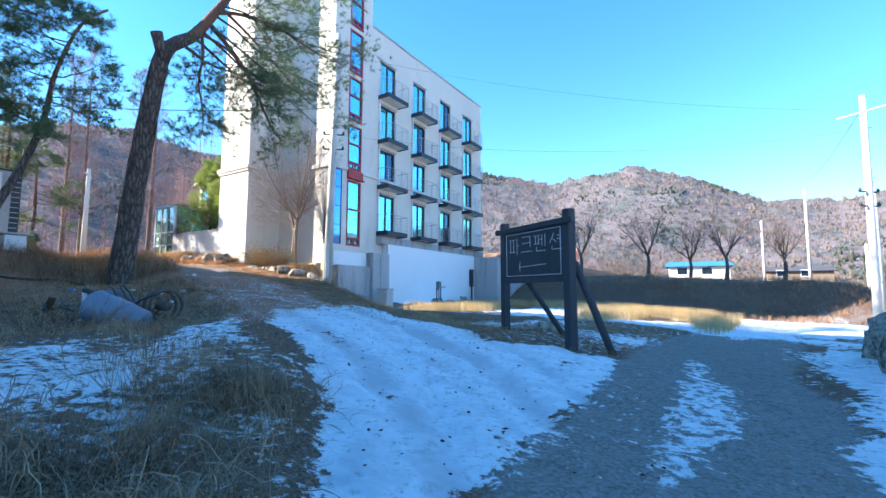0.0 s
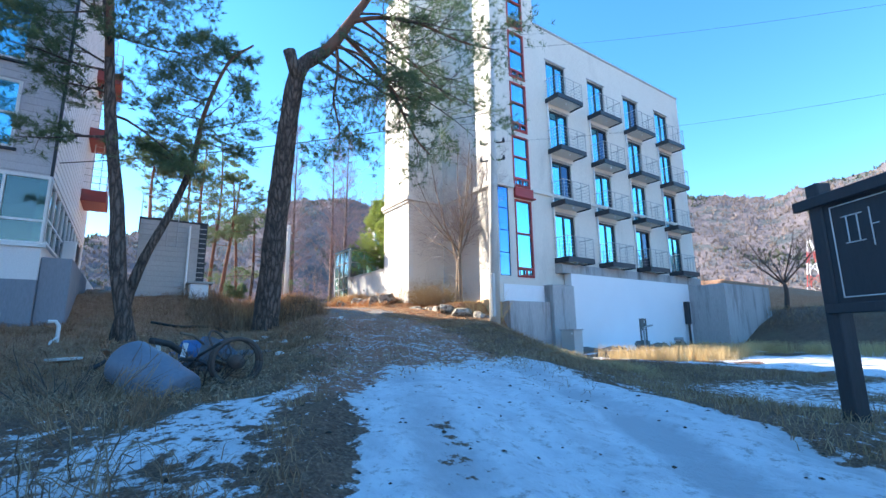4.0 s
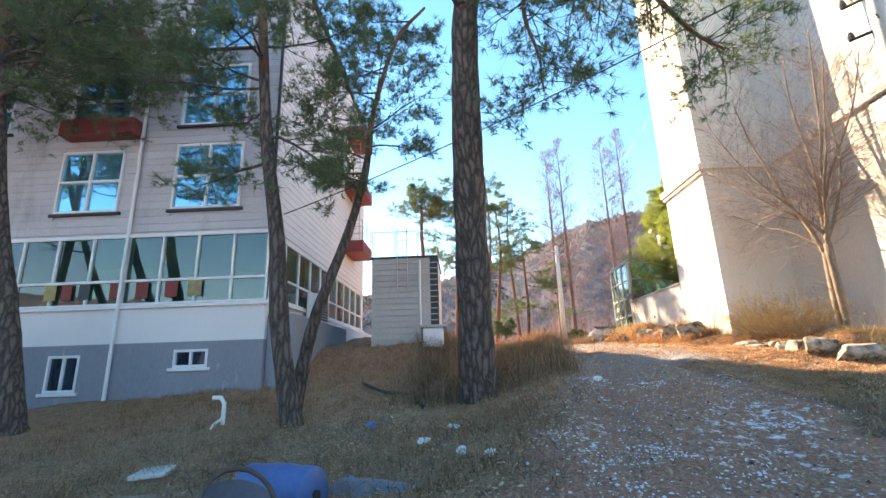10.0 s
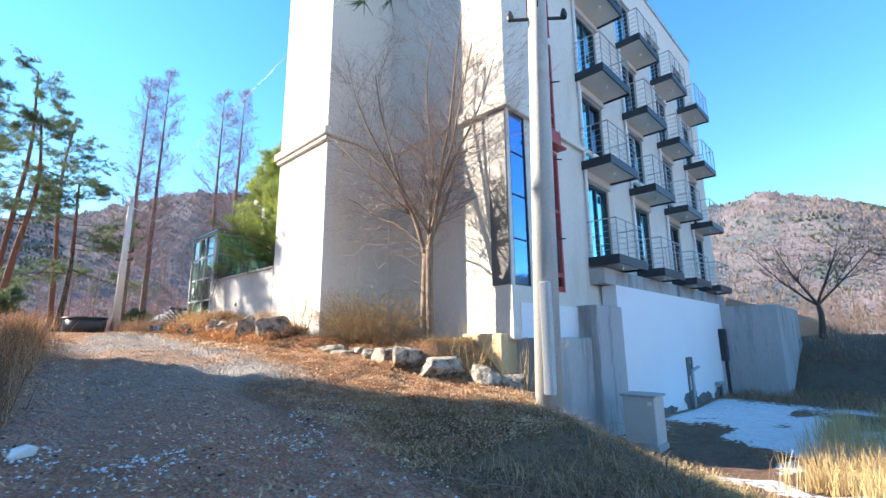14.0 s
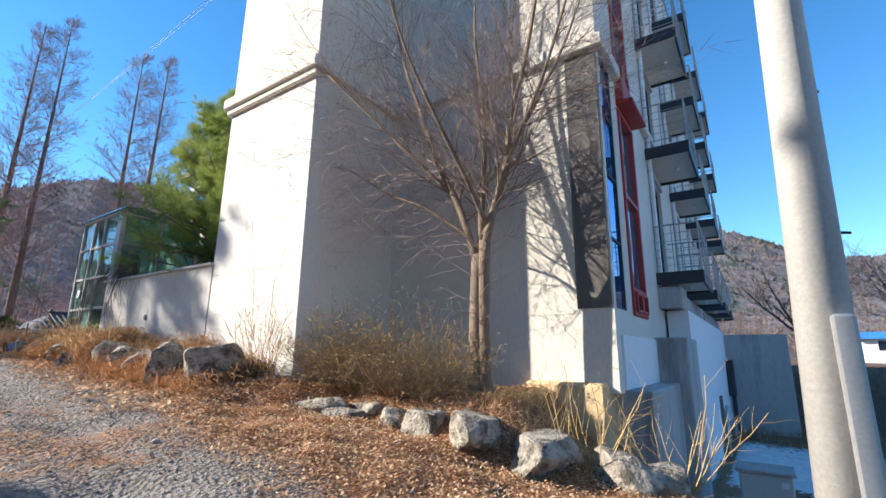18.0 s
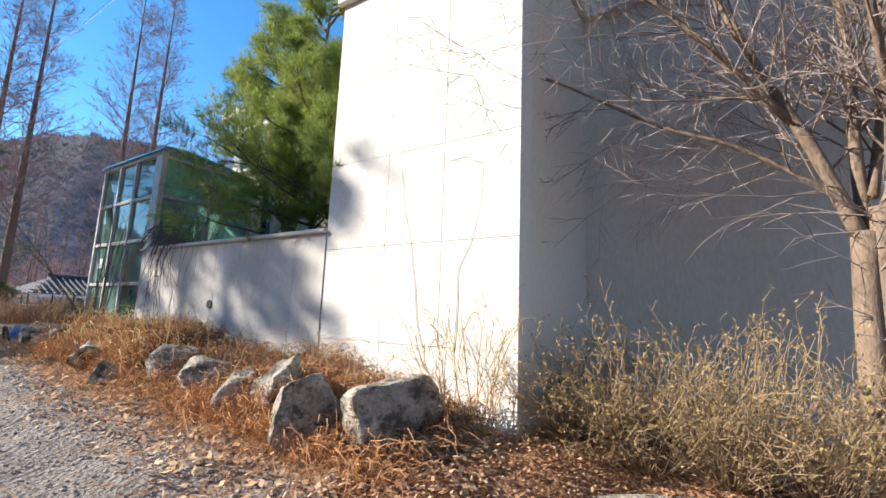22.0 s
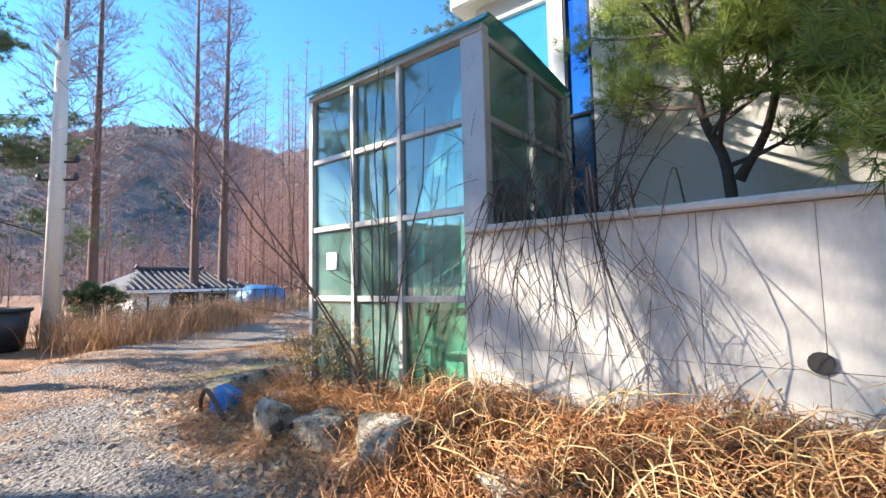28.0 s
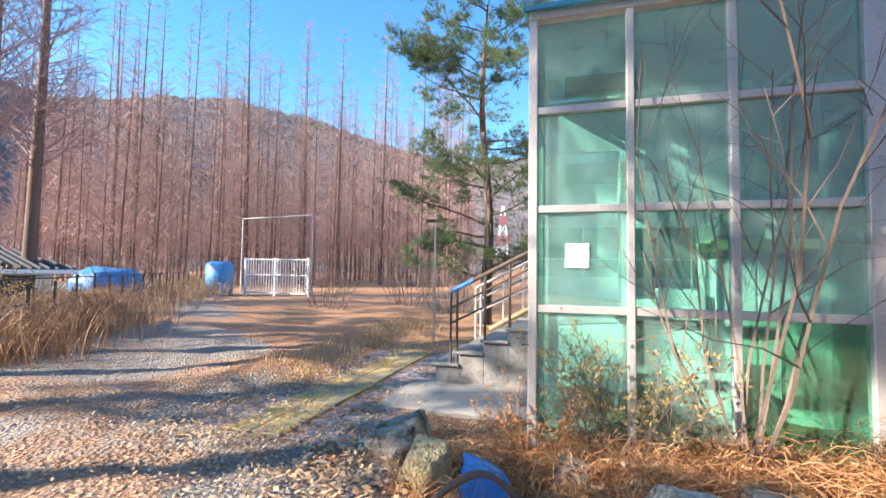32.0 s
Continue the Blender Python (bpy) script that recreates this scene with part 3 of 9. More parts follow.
def spaced(lo, hi, step, out_lo, out_hi):
    a = list(np.arange(lo, hi + 1e-6, step))
    g, p = step, lo
    left = []
    while p > out_lo:
        g = min(g * 1.22, 160)
        p -= g
        left.append(p)
    g, p = step, a[-1]
    right = []
    while p < out_hi:
        g = min(g * 1.22, 160)
        p += g
        right.append(p)
    return np.array(left[::-1] + a + right)


gx, gy = spaced(-34, 5, 0.125, -1600, 1600), spaced(-2, 19, 0.125, -1600, 1600)
GX, GY = np.meshgrid(gx, gy, indexing="ij")
snow, gravel, litter, wob = road_masks(GX, GY)
GZ = ground_full(GX, GY)
n1, n2 = GX.shape
idx = np.arange(n1 * n2).reshape(n1, n2)
gme = bpy.data.meshes.new("ground")
gf = np.stack([idx[:-1, :-1], idx[1:, :-1], idx[1:, 1:], idx[:-1, 1:]], -1).reshape(-1, 4)
gme.from_pydata(np.stack([GX, GY, GZ], -1).reshape(-1, 3).tolist(), [], gf.tolist())
gme.polygons.foreach_set("use_smooth", [True] * len(gme.polygons))
for key, val in (("snow", snow), ("gravel", gravel), ("litter", litter), ("rut", wheel_ruts(GX, GY))):
    at = gme.attributes.new(key, "FLOAT", "POINT")
    at.data.foreach_set("value", np.ascontiguousarray(val.reshape(-1), dtype=np.float32))


def ground_material():
    m, n, l, s = nodes_of("ground_cover")
    src = coords(n, l)

    def mask(key, soft, fine_scale, amount=1.1):
        a = n.new("ShaderNodeAttribute")
        a.attribute_name = key
        ad = n.new("ShaderNodeMath")
        ad.operation = "ADD"
        sub = n.new("ShaderNodeMath")
        sub.operation = "MULTIPLY_ADD"
        sub.inputs[1].default_value, sub.inputs[2].default_value = amount, -0.5 * amount
        l.new(noise_node(n, l, src, fine_scale, 5, 0.7), sub.inputs[0])
        l.new(a.outputs["Fac"], ad.inputs[0]), l.new(sub.outputs[0], ad.inputs[1])
        return band(n, l, ad.outputs[0], 0.5 - soft, 0.5 + soft)

    big, mid, fine = noise_node(n, l, src, 0.5, 4), noise_node(n, l, src, 5, 4), noise_node(n, l, src, 32, 4, 0.7)
    earth = mix(n, l, 0.55, ramp(n, l, mid, [(0.3, (0.10, 0.045, 0.027)), (0.7, (0.28, 0.145, 0.088))]), ramp(n, l, fine, [(0.32, (0.035, 0.018, 0.012)), (0.5, (0.16, 0.085, 0.05)), (0.68, (0.46, 0.31, 0.20))]))
    earth = mix(n, l, band(n, l, big, 0.5, 0.7), earth, mix(n, l, fine, (0.10, 0.06, 0.034), (0.30, 0.20, 0.115)))
    voro = n.new("ShaderNodeTexVoronoi")
    voro.inputs["Scale"].default_value = 26
    l.new(src, voro.inputs["Vector"])
    stones = ramp(n, l, voro.outputs["Distance"], [(0.0, (0.38, 0.345, 0.31)), (0.3, (0.26, 0.22, 0.19)), (0.6, (0.12, 0.095, 0.078))])
    hs = n.new("ShaderNodeMix")
    hs.data_type, hs.blend_type = "RGBA", "MULTIPLY"
    hs.inputs[0].default_value = 0.55
    l.new(stones, hs.inputs[6]), l.new(voro.outputs["Color"], hs.inputs[7])
    bw = n.new("ShaderNodeRGBToBW")
    l.new(voro.outputs["Color"], bw.inputs[0])
    track = mix(n, l, bw.outputs[0], stones, (0.38, 0.355, 0.34), "MIX")
    track = mix(n, l, 0.4, track, ramp(n, l, mid, [(0.3, (0.16, 0.12, 0.09)), (0.7, (0.32, 0.27, 0.23))]))
    sx = n.new("ShaderNodeSeparateXYZ")
    l.new(src, sx.inputs[0])
    brown = mix(n, l, 0.55, ramp(n, l, fine, [(0.32, (0.12, 0.042, 0.024)), (0.5, (0.46, 0.20, 0.125)), (0.68, (0.76, 0.55, 0.46))]), ramp(n, l, mid, [(0.3, (0.28, 0.105, 0.06)), (0.7, (0.50, 0.25, 0.165))]))
    near_pines = n.new("ShaderNodeMapRange")
    near_pines.inputs[1].default_value, near_pines.inputs[2].default_value = -18.5, -15.5
    l.new(sx.outputs[0], near_pines.inputs[0])
    far_start = n.new("ShaderNodeMapRange")
    far_start.inputs[1].default_value, far_start.inputs[2].default_value = -4.0, -6.5
    l.new(sx.outputs[0], far_start.inputs[0])
    both = n.new("ShaderNodeMath")
    both.operation = "MULTIPLY"
    l.new(near_pines.outputs[0], both.inputs[0]), l.new(far_start.outputs[0], both.inputs[1])
    track = mix(n, l, both.outputs[0], track, brown)
    needles = mix(n, l, 0.65, ramp(n, l, mid, [(0.3, (0.24, 0.11, 0.055)), (0.7, (0.50, 0.28, 0.16))]), ramp(n, l, fine, [(0.33, (0.075, 0.03, 0.016)), (0.5, (0.38, 0.19, 0.10)), (0.68, (0.75, 0.50, 0.31))]))
    white = ramp(n, l, mid, [(0.25, (0.78, 0.80, 0.84)), (0.75, (0.90, 0.91, 0.93))])
    white = mix(n, l, band(n, l, noise_node(n, l, src, 9, 6, 0.8), 0.53, 0.66), white, (0.38, 0.35, 0.33))
    white = mix(n, l, band(n, l, noise_node(n, l, src, 2.2, 5, 0.7), 0.5, 0.75), white, (0.70, 0.71, 0.74))
    mp = n.new("ShaderNodeMapping")
    mp.inputs["Rotation"].default_value, mp.inputs["Scale"].default_value = (0, 0, radians(38)), (0.8, 2.4, 1.0)
    l.new(src, mp.inputs[0])
    white = mix(n, l, band(n, l, noise_node(n, l, mp.outputs[0], 1.6, 5, 0.65), 0.48, 0.72), white, (0.66, 0.67, 0.70))
    white = mix(n, l, mask("rut", 0.35, 9, 0.9), white, (0.56, 0.57, 0.60))
    msnow = mask("snow", 0.06, 7, 1.7)
    col = mix(n, l, mask("litter", 0.2, 5), earth, needles)
    col = mix(n, l, mask("gravel", 0.22, 4), col, track)
    col = mix(n, l, msnow, col, white)
    l.new(col, s.inputs["Base Color"])
    s.inputs["Roughness"].default_value = 0.9
    h = n.new("ShaderNodeMath")
    h.operation = "ADD"
    l.new(fine, h.inputs[0]), l.new(voro.outputs["Distance"], h.inputs[1])
    crust = n.new("ShaderNodeMath")
    crust.operation = "MULTIPLY"
    crust.inputs[1].default_value = 1.5
    l.new(noise_node(n, l, mp.outputs[0], 6.5, 7, 0.72), crust.inputs[0])
    hm = n.new("ShaderNodeMix")
    l.new(msnow, hm.inputs[0]), l.new(h.outputs[0], hm.inputs[2]), l.new(crust.outputs[0], hm.inputs[3])
    bump(n, l, s, hm.outputs[0], 0.9, 0.05)
    return m


gme.materials.append(ground_material())
ground = tagged(new("ground", gme), "brown winter ground with a gravel track and patches of snow", "ground", "", "structure")

# ---- walls with openings ----
def cells(a0, a1, z0, z1, holes):
    """The rectangles that are left of a wall when its holes are cut out, merged in columns."""
    cuts = sorted({a0, a1, *[min(max(v, a0), a1) for h in holes for v in h[:2]]})
    out = []
    for u, v in zip(cuts, cuts[1:]):
        if v - u < 1e-6:
            continue
        mid = (u + v) / 2
        mine = sorted((max(z0, h[2]), min(z1, h[3])) for h in holes if h[0] < mid < h[1])
        z = z0
        for lo, hi in mine:
            if lo > z + 1e-6:
                out.append((u, v, z, lo))
            z = max(z, hi)
        if z1 > z + 1e-6:
            out.append((u, v, z, z1))
    return out


def wall_x(mb, x0, x1, y0, y1, z0, z1, holes=()):
    for u, v, a, b in cells(y0, y1, z0, z1, holes):
        mb.box(x0, u, a, x1, v, b)
    return mb


def wall_y(mb, y0, y1, x0, x1, z0, z1, holes=()):
    for u, v, a, b in cells(x0, x1, z0, z1, holes):
        mb.box(u, y0, a, v, y1, b)
    return mb


def frame_x(x, y0, y1, z0, z1, w=0.06, d=0.08, bars_y=(), bars_z=()):
    """A window frame in a wall that faces along x."""
    mb = MB()
    for y in (y0, y1 - w):
        mb.box(x - d / 2, y, z0, x + d / 2, y + w, z1, 0.006)
    for z in (z0, z1 - w):
        mb.box(x - d / 2 + 0.002, y0 + w, z, x + d / 2 - 0.002, y1 - w, z + w, 0.006)
    for y in bars_y:
        mb.box(x - d / 2 + 0.004, y - w / 2, z0 + w, x + d / 2 - 0.004, y + w / 2, z1 - w, 0.006)
    for z in bars_z:
        mb.box(x - d / 2 + 0.006, y0 + w, z - w / 2, x + d / 2 - 0.006, y1 - w, z + w / 2, 0.006)
    return mb


def frame_y(y, x0, x1, z0, z1, w=0.06, d=0.08, bars_x=(), bars_z=()):
    mb = MB()
    for x in (x0, x1 - w):
        mb.box(x, y - d / 2, z0, x + w, y + d / 2, z1, 0.006)
    for z in (z0, z1 - w):
        mb.box(x0 + w, y - d / 2 + 0.002, z, x1 - w, y + d / 2 - 0.002, z + w, 0.006)
    for x in bars_x:
        mb.box(x - w / 2, y - d / 2 + 0.004, z0 + w, x + w / 2, y + d / 2 - 0.004, z1 - w, 0.006)
    for z in bars_z:
        mb.box(x0 + w, y - d / 2 + 0.006, z - w / 2, x1 - w, y + d / 2 - 0.006, z + w / 2, 0.006)
    return mb


# ---- the apartment building ----
FX = -17.05
SLABS = (4.95, 7.68, 10.4, 13.12)
COLS = tuple(19.98 + 3.33 * k for k in range(4))
apt = thing("apartment_building", (-20.3, 24.0, 0.5), "tall cream plastered apartment building with rows of small balconies", "building")
holes = [(c + 0.1, c + 1.55, s, s + 2.25) for c in COLS for s in SLABS]
REDS = ((3.95, 7.5), (8.12, 10.62), (10.86, 13.36), (13.6, 16.1), (16.34, 18.9))
holes += [(17.46, 18.5, a, b) for a, b in REDS]
holes += [(16.46, 17.08, 3.98, 7.98)]
part("facade_wall", wall_x(MB(), FX - 0.3, FX, 16.34, 33.1, 2.85, 17.1, holes), M["plaster"], apt)
part("facade_wall", wall_x(MB(), FX - 0.3, FX, 16.34, 19.3, 17.1, 20.2, [(17.46, 18.5, 16.34, 18.9)]), M["plaster"], apt)
part("end_wall", wall_y(MB(), 16.34, 16.64, -21.1, FX - 0.3, 2.85, 20.2, [(-17.55, FX - 0.3, 3.98, 7.98)]), M["plaster"], apt)
part("back_wall", MB().box(-23.6, 16.64, 0.3, -23.3, 33.1, 17.1), M["plaster"], apt)
part("far_wall", MB().box(-23.3, 32.8, 0.3, FX - 0.3, 33.1, 17.1), M["plaster"], apt)
part("roof_slab", MB().box(-23.3, 19.3, 16.75, FX - 0.3, 32.8, 17.02), M["concrete"], apt)
part("stair_wall", MB().box(-23.3, 19.0, 17.02, FX - 0.3, 19.3, 20.2).box(-23.3, 16.64, 19.9, FX - 0.3, 19.0, 20.2), M["plaster"], apt)
part("coping", MB().box(-23.66, 19.32, 17.1, FX + 0.06, 33.16, 17.22, 0.02), M["alu"], apt, "thin metal roof edge")
room = MB()
for z in (4.93, 7.66, 10.38, 13.1):
    room.box(-23.3, 19.3, z - 0.22, FX - 0.3, 32.8, z)
for y in (19.3, 22.9, 26.2, 29.5):
    room.box(-23.3, y, 4.95, FX - 0.32, y + 0.15, 16.7)
room.box(-19.6, 16.66, 3.0, -19.4, 32.7, 16.7)
part("inner_walls", room, M["interior"], apt)
# the stair tower that stands forward
for b in ((-23.6, 14.3, 8.0, -21.1, 14.55, 20.2), (-21.35, 14.55, 2.6, -21.1, 16.64, 20.2), (-23.6, 14.55, 2.6, -23.35, 16.64, 20.2), (-23.35, 14.55, 19.9, -21.35, 16.64, 20.2)):
    part("tower_wall", MB().box(*b), M["plaster"], apt)
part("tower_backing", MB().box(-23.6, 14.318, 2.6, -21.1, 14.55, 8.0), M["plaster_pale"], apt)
ledges = MB().box(-23.72, 14.16, 7.98, -20.98, 14.30, 8.2, 0.02).box(-21.1, 14.30, 7.98, -20.98, 16.34, 8.2, 0.02).box(-23.72, 14.30, 7.98, -23.6, 16.4, 8.2, 0.02)
ledges.box(-23.67, 14.22, 7.86, -21.03, 14.30, 7.98, 0.02)
part("ledge", ledges, M["plaster"], apt, "moulded plaster ledge")
part("ledge", MB().box(-20.98, 16.22, 7.98, FX + 0.12, 16.34, 8.2, 0.02), M["plaster"], apt)
part("ledge", MB().box(FX, 16.34, 7.98, FX + 0.12, 17.4, 8.2, 0.02).box(FX, 18.56, 7.98, FX + 0.12, 33.1, 8.14, 0.02), M["plaster"], apt)
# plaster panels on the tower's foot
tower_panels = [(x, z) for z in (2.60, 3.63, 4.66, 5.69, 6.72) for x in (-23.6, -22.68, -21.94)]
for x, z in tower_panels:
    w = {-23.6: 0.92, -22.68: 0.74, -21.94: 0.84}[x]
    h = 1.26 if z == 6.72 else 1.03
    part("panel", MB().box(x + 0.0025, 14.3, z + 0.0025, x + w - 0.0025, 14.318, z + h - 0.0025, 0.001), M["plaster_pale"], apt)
# red stair windows
for a, b in REDS:
    w = part("window", frame_x(FX - 0.03, 17.46, 18.5, a, b, 0.07, 0.14, (), (a + 0.42, (a + b + 0.42) / 2)), M["red_frame"], apt, "red-framed stair window")
    part("pane", MB().box(FX - 0.06, 17.52, a + 0.46, FX - 0.045, 18.44, b - 0.06), M["window_glass"], w)
    part("vent_sash", frame_x(FX + 0.05, 17.56, 17.97, a + 0.06, a + 0.38, 0.045, 0.05), M["red_frame"], w)
    part("vent_sash", frame_x(FX + 0.05, 17.99, 18.40, a + 0.06, a + 0.38, 0.045, 0.05), M["red_frame"], w)
    part("vent_pane", MB().box(FX - 0.055, 17.54, a + 0.07, FX - 0.04, 18.42, a + 0.39), M["window_glass"], w)
part("window_hood", MB().box(FX, 17.42, 7.56, FX + 0.28, 18.58, 7.62, 0.01).box(FX, 17.42, 7.62, FX + 0.14, 18.58, 8.06, 0.02), M["red_frame"], apt, "red metal window hood")
# corner window in dark blue glass
cw = part("window", frame_x(FX - 0.03, 16.46, 17.08, 3.98, 7.98, 0.03, 0.05, (), (5.0, 6.0, 7.0)), M["dark_metal"], apt, "dark blue corner window strip")
part("pane", MB().box(FX - 0.05, 16.48, 4.0, FX - 0.035, 17.06, 7.96), M["blue_glass"], cw)
cw2 = part("window", frame_y(16.325, -17.55, FX - 0.02, 3.98, 7.97, 0.02, 0.02, (), (5.0, 6.0, 7.0)), M["panel_tan"], apt, "pale brown infill panel beside the corner window")
part("pane", MB().box(-17.53, 16.322, 4.0, FX - 0.04, 16.336, 7.95), M["panel_tan"], cw2)
# balconies
def balcony(y0, z):
    b = part("balcony", MB().box(FX, y0 - 0.05, z - 0.16, -16.24, y0 + 1.77, z - 0.004, 0.01), M["plaster"], apt)
    part("fascia", MB().box(-16.24, y0 - 0.09, z - 0.22, -16.2, y0 + 1.81, z + 0.03, 0.006).box(FX, y0 - 0.09, z - 0.22, -16.24, y0 - 0.05, z + 0.03, 0.006).box(FX, y0 + 1.77, z - 0.22, -16.24, y0 + 1.81, z + 0.03, 0.006), M["dark_metal"], b, "black steel edge band")
    r = MB()
    xa, ya, yb, top = -16.22, y0 - 0.07, y0 + 1.79, z + 1.0
    for y in (ya, ya + 0.62, yb - 0.62, yb):
        r.tube([(xa, y, z + 0.03), (xa, y, top)], 0.016, 5)
    for y in (ya, yb):
        r.tube([(FX + 0.02, y, top), (xa, y, top)], 0.018, 5)
        r.tube([(FX + 0.35, y, z), (FX + 0.35, y, top)], 0.012, 4)
        for k in range(1, 6):
            r.tube([(FX + 0.02, y, z + k * 0.165), (xa, y, z + k * 0.165)], 0.007, 4, False)
    r.tube([(xa, ya, top), (xa, yb, top)], 0.018, 5)
    for k in range(1, 6):
        r.tube([(xa, ya, z + k * 0.165), (xa, yb, z + k * 0.165)], 0.007, 4, False)
    part("railing", r, M["alu"], b, "thin grey metal railing")
    part("drain", MB().tube([(-16.55, y0 + 0.9, z - 0.24), (-16.55, y0 + 0.9, z - 0.15)], 0.04, 8), M["window_white"], b)


for c in COLS:
    for s in SLABS:
        balcony(c, s)
        d = part("balcony_door", frame_x(FX - 0.12, c + 0.1, c + 1.55, s + 0.01, s + 2.25, 0.09, 0.12, (c + 0.83,), ()), M["dark_metal"], apt, "dark-framed sliding balcony door")
        part("pane", MB().box(FX - 0.13, c + 0.18, s + 0.1, FX - 0.115, c + 0.79, s + 2.16), M["window_glass"], d)
        part("pane", MB().box(FX - 0.15, c + 0.87, s + 0.1, FX - 0.135, c + 1.47, s + 2.16), M["window_glass"] if (s + c) % 2 < 1.4 else M["dark_glass"], d)
        part("lintel", MB().box(FX, c + 0.02, s + 2.27, FX + 0.05, c + 1.63, s + 2.34, 0.01), M["concrete"], d)
    part("drain_pipe", MB().tube([(FX + 0.07, c - 0.0, 4.97), (FX + 0.07, c - 0.0, 13.0)], 0.045, 8), M["window_white"], apt, "white plastic downpipe")
# the foot
part("foot_wall", MB().box(-17.0, 20.45, 0.2, -16.6, 31.0, 4.25), M["white_paint"], apt, "white painted foot wall")
part("foot_band", MB().box(-17.3, 20.0, 4.25, -16.8, 33.0, 4.72).box(-17.3, 19.9, 4.25, -16.62, 20.7, 4.68, 0.02), M["concrete"], apt)
part("foot_pillar", MB().box(-17.2, 19.05, 0.2, -16.52, 20.5, 3.66, 0.02), M["concrete"], apt, "weather-stained concrete block")
part("foot_pillar", MB().box(-17.2, 16.6, 0.2, -16.7, 19.05, 2.88, 0.02), M["concrete"], apt, "weather-stained concrete block")
part("white_band", MB().box(-17.3, 16.6, 2.884, -17.02, 19.05, 3.62), M["white_paint"], apt)
part("base_block", MB().box(-18.3, 16.12, 2.0, -17.18, 16.9, 2.98, 0.04), M["cream_wall"], apt)
part("tap_niche", MB().box(-16.66, 25.6, 0.7, -16.55, 25.68, 2.2, 0.01).box(-16.66, 26.1, 0.7, -16.55, 26.18, 2.2, 0.01).box(-16.66, 25.68, 2.1, -16.55, 26.1, 2.2, 0.01), M["concrete_wet"], apt, "damp stained wall niche")
part("tap_pipe", MB().tube([(-16.5, 25.8, 0.6), (-16.5, 25.8, 1.75), (-16.5, 26.6, 1.85)], 0.05, 8), M["concrete"], apt)
part("drain_pipe", MB().tube([(-16.52, 28.8, 1.1), (-16.5, 29.5, 1.1), (-16.5, 29.5, 0.6)], 0.09, 8), M["concrete"], apt)
part("wall_pipe", MB().box(-16.6, 30.2, 1.9, -16.35, 30.5, 3.2, 0.03).tube([(-16.45, 30.35, 0.6), (-16.45, 30.35, 2.0)], 0.07, 8), M["dark_metal"], apt)
prg = random.Random(2)
for y, z, w, h in ((25.8, 0.8, 0.8, 0.35), (27.3, 0.7, 0.9, 0.25), (23.2, 0.68, 1.2, 0.18), (29.4, 0.75, 0.8, 0.25), (21.4, 0.68, 0.9, 0.2), (25.85, 1.9, 0.25, 0.35)):
    n = 18
    pts = [(-16.594, y + w * math.cos(2 * math.pi * k / n) * prg.uniform(0.75, 1.1), z + h * math.sin(2 * math.pi * k / n) * prg.uniform(0.7, 1.15)) for k in range(n)]
    dm = MB()
    dm.v, dm.f = pts, [tuple(range(n))]
    part("damp_patch", dm, M["concrete_wet"], apt, "dark damp stain on the foot wall")
encl = thing("concrete_enclosure", (-15.5, 31, 0.2), "grey streaked concrete enclosure wall beside the building", "wall")
part("front_wall", MB().box(-16.7, 31.0, 0.2, -14.6, 31.25, 4.15, 0.02), M["concrete"], encl)
part("side_wall", MB().box(-14.85, 31.25, 0.2, -14.6, 37.0, 4.15, 0.02), M["concrete"], encl)
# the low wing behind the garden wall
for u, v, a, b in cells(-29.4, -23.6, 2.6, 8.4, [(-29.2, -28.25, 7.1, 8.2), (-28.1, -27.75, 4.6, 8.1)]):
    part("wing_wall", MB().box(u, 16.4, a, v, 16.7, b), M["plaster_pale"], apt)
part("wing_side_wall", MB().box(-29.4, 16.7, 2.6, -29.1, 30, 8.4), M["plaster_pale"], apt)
part("wing_roof", MB().box(-29.7, 16.15, 8.4, -23.6, 30, 8.62, 0.03), M["plaster"], apt)
ww = part("window", frame_y(16.46, -29.2, -28.25, 7.1, 8.2, 0.06, 0.1), M["window_white"], apt, "white-framed window above the porch")
part("pane", MB().box(-29.14, 16.47, 7.16, -28.31, 16.485, 8.14), M["window_glass"], ww)
ww = part("window", frame_y(16.46, -28.1, -27.75, 4.6, 8.1, 0.04, 0.1, (), (6.5,)), M["dark_metal"], apt, "narrow dark blue window strip")
part("pane", MB().box(-28.06, 16.47, 4.64, -27.79, 16.485, 8.06), M["blue_glass"], ww)

# ---- the garden wall ----
gw = thing("garden_wall", (-25.9, 14.6, 3.0), "pale plastered garden wall with a stone coping and a drain hole", "wall", "", "structure")
part("wall_core", wall_y(MB(), 14.27, 14.5, -28.1, -23.6, 2.7, 4.86, []), M["wall_grey"], gw)
part("coping", MB().box(-28.14, 14.2, 4.864, -23.6, 14.56, 4.92, 0.012), M["pole_concrete"], gw)
for x in [-28.099] + [-27.58 + k * 0.573 for k in range(7)]:
    x1 = -27.58 if x < -28 else min(x + 0.573, -23.602)
    if x1 - x < 0.1:
        continue
    for z0, z1 in ((2.7, 3.94), (3.94, 4.86)):
        hole = []
        part("panel", wall_y(MB(), 14.25, 14.268, x + 0.002, x1 - 0.002, z0 + 0.002, z1 - 0.002, hole), M["wall_grey"], gw)
# nothing is cut here: a black disc paints the dark inside of the hole
part("drain_pipe", MB().tube([(-25.89, 14.235, 3.985), (-25.89, 14.28, 3.985)], 0.06, 14), M["wire"], gw, "black disc standing in for the drain hole's dark inside")
gw.rotation_euler.z = radians(0.9)

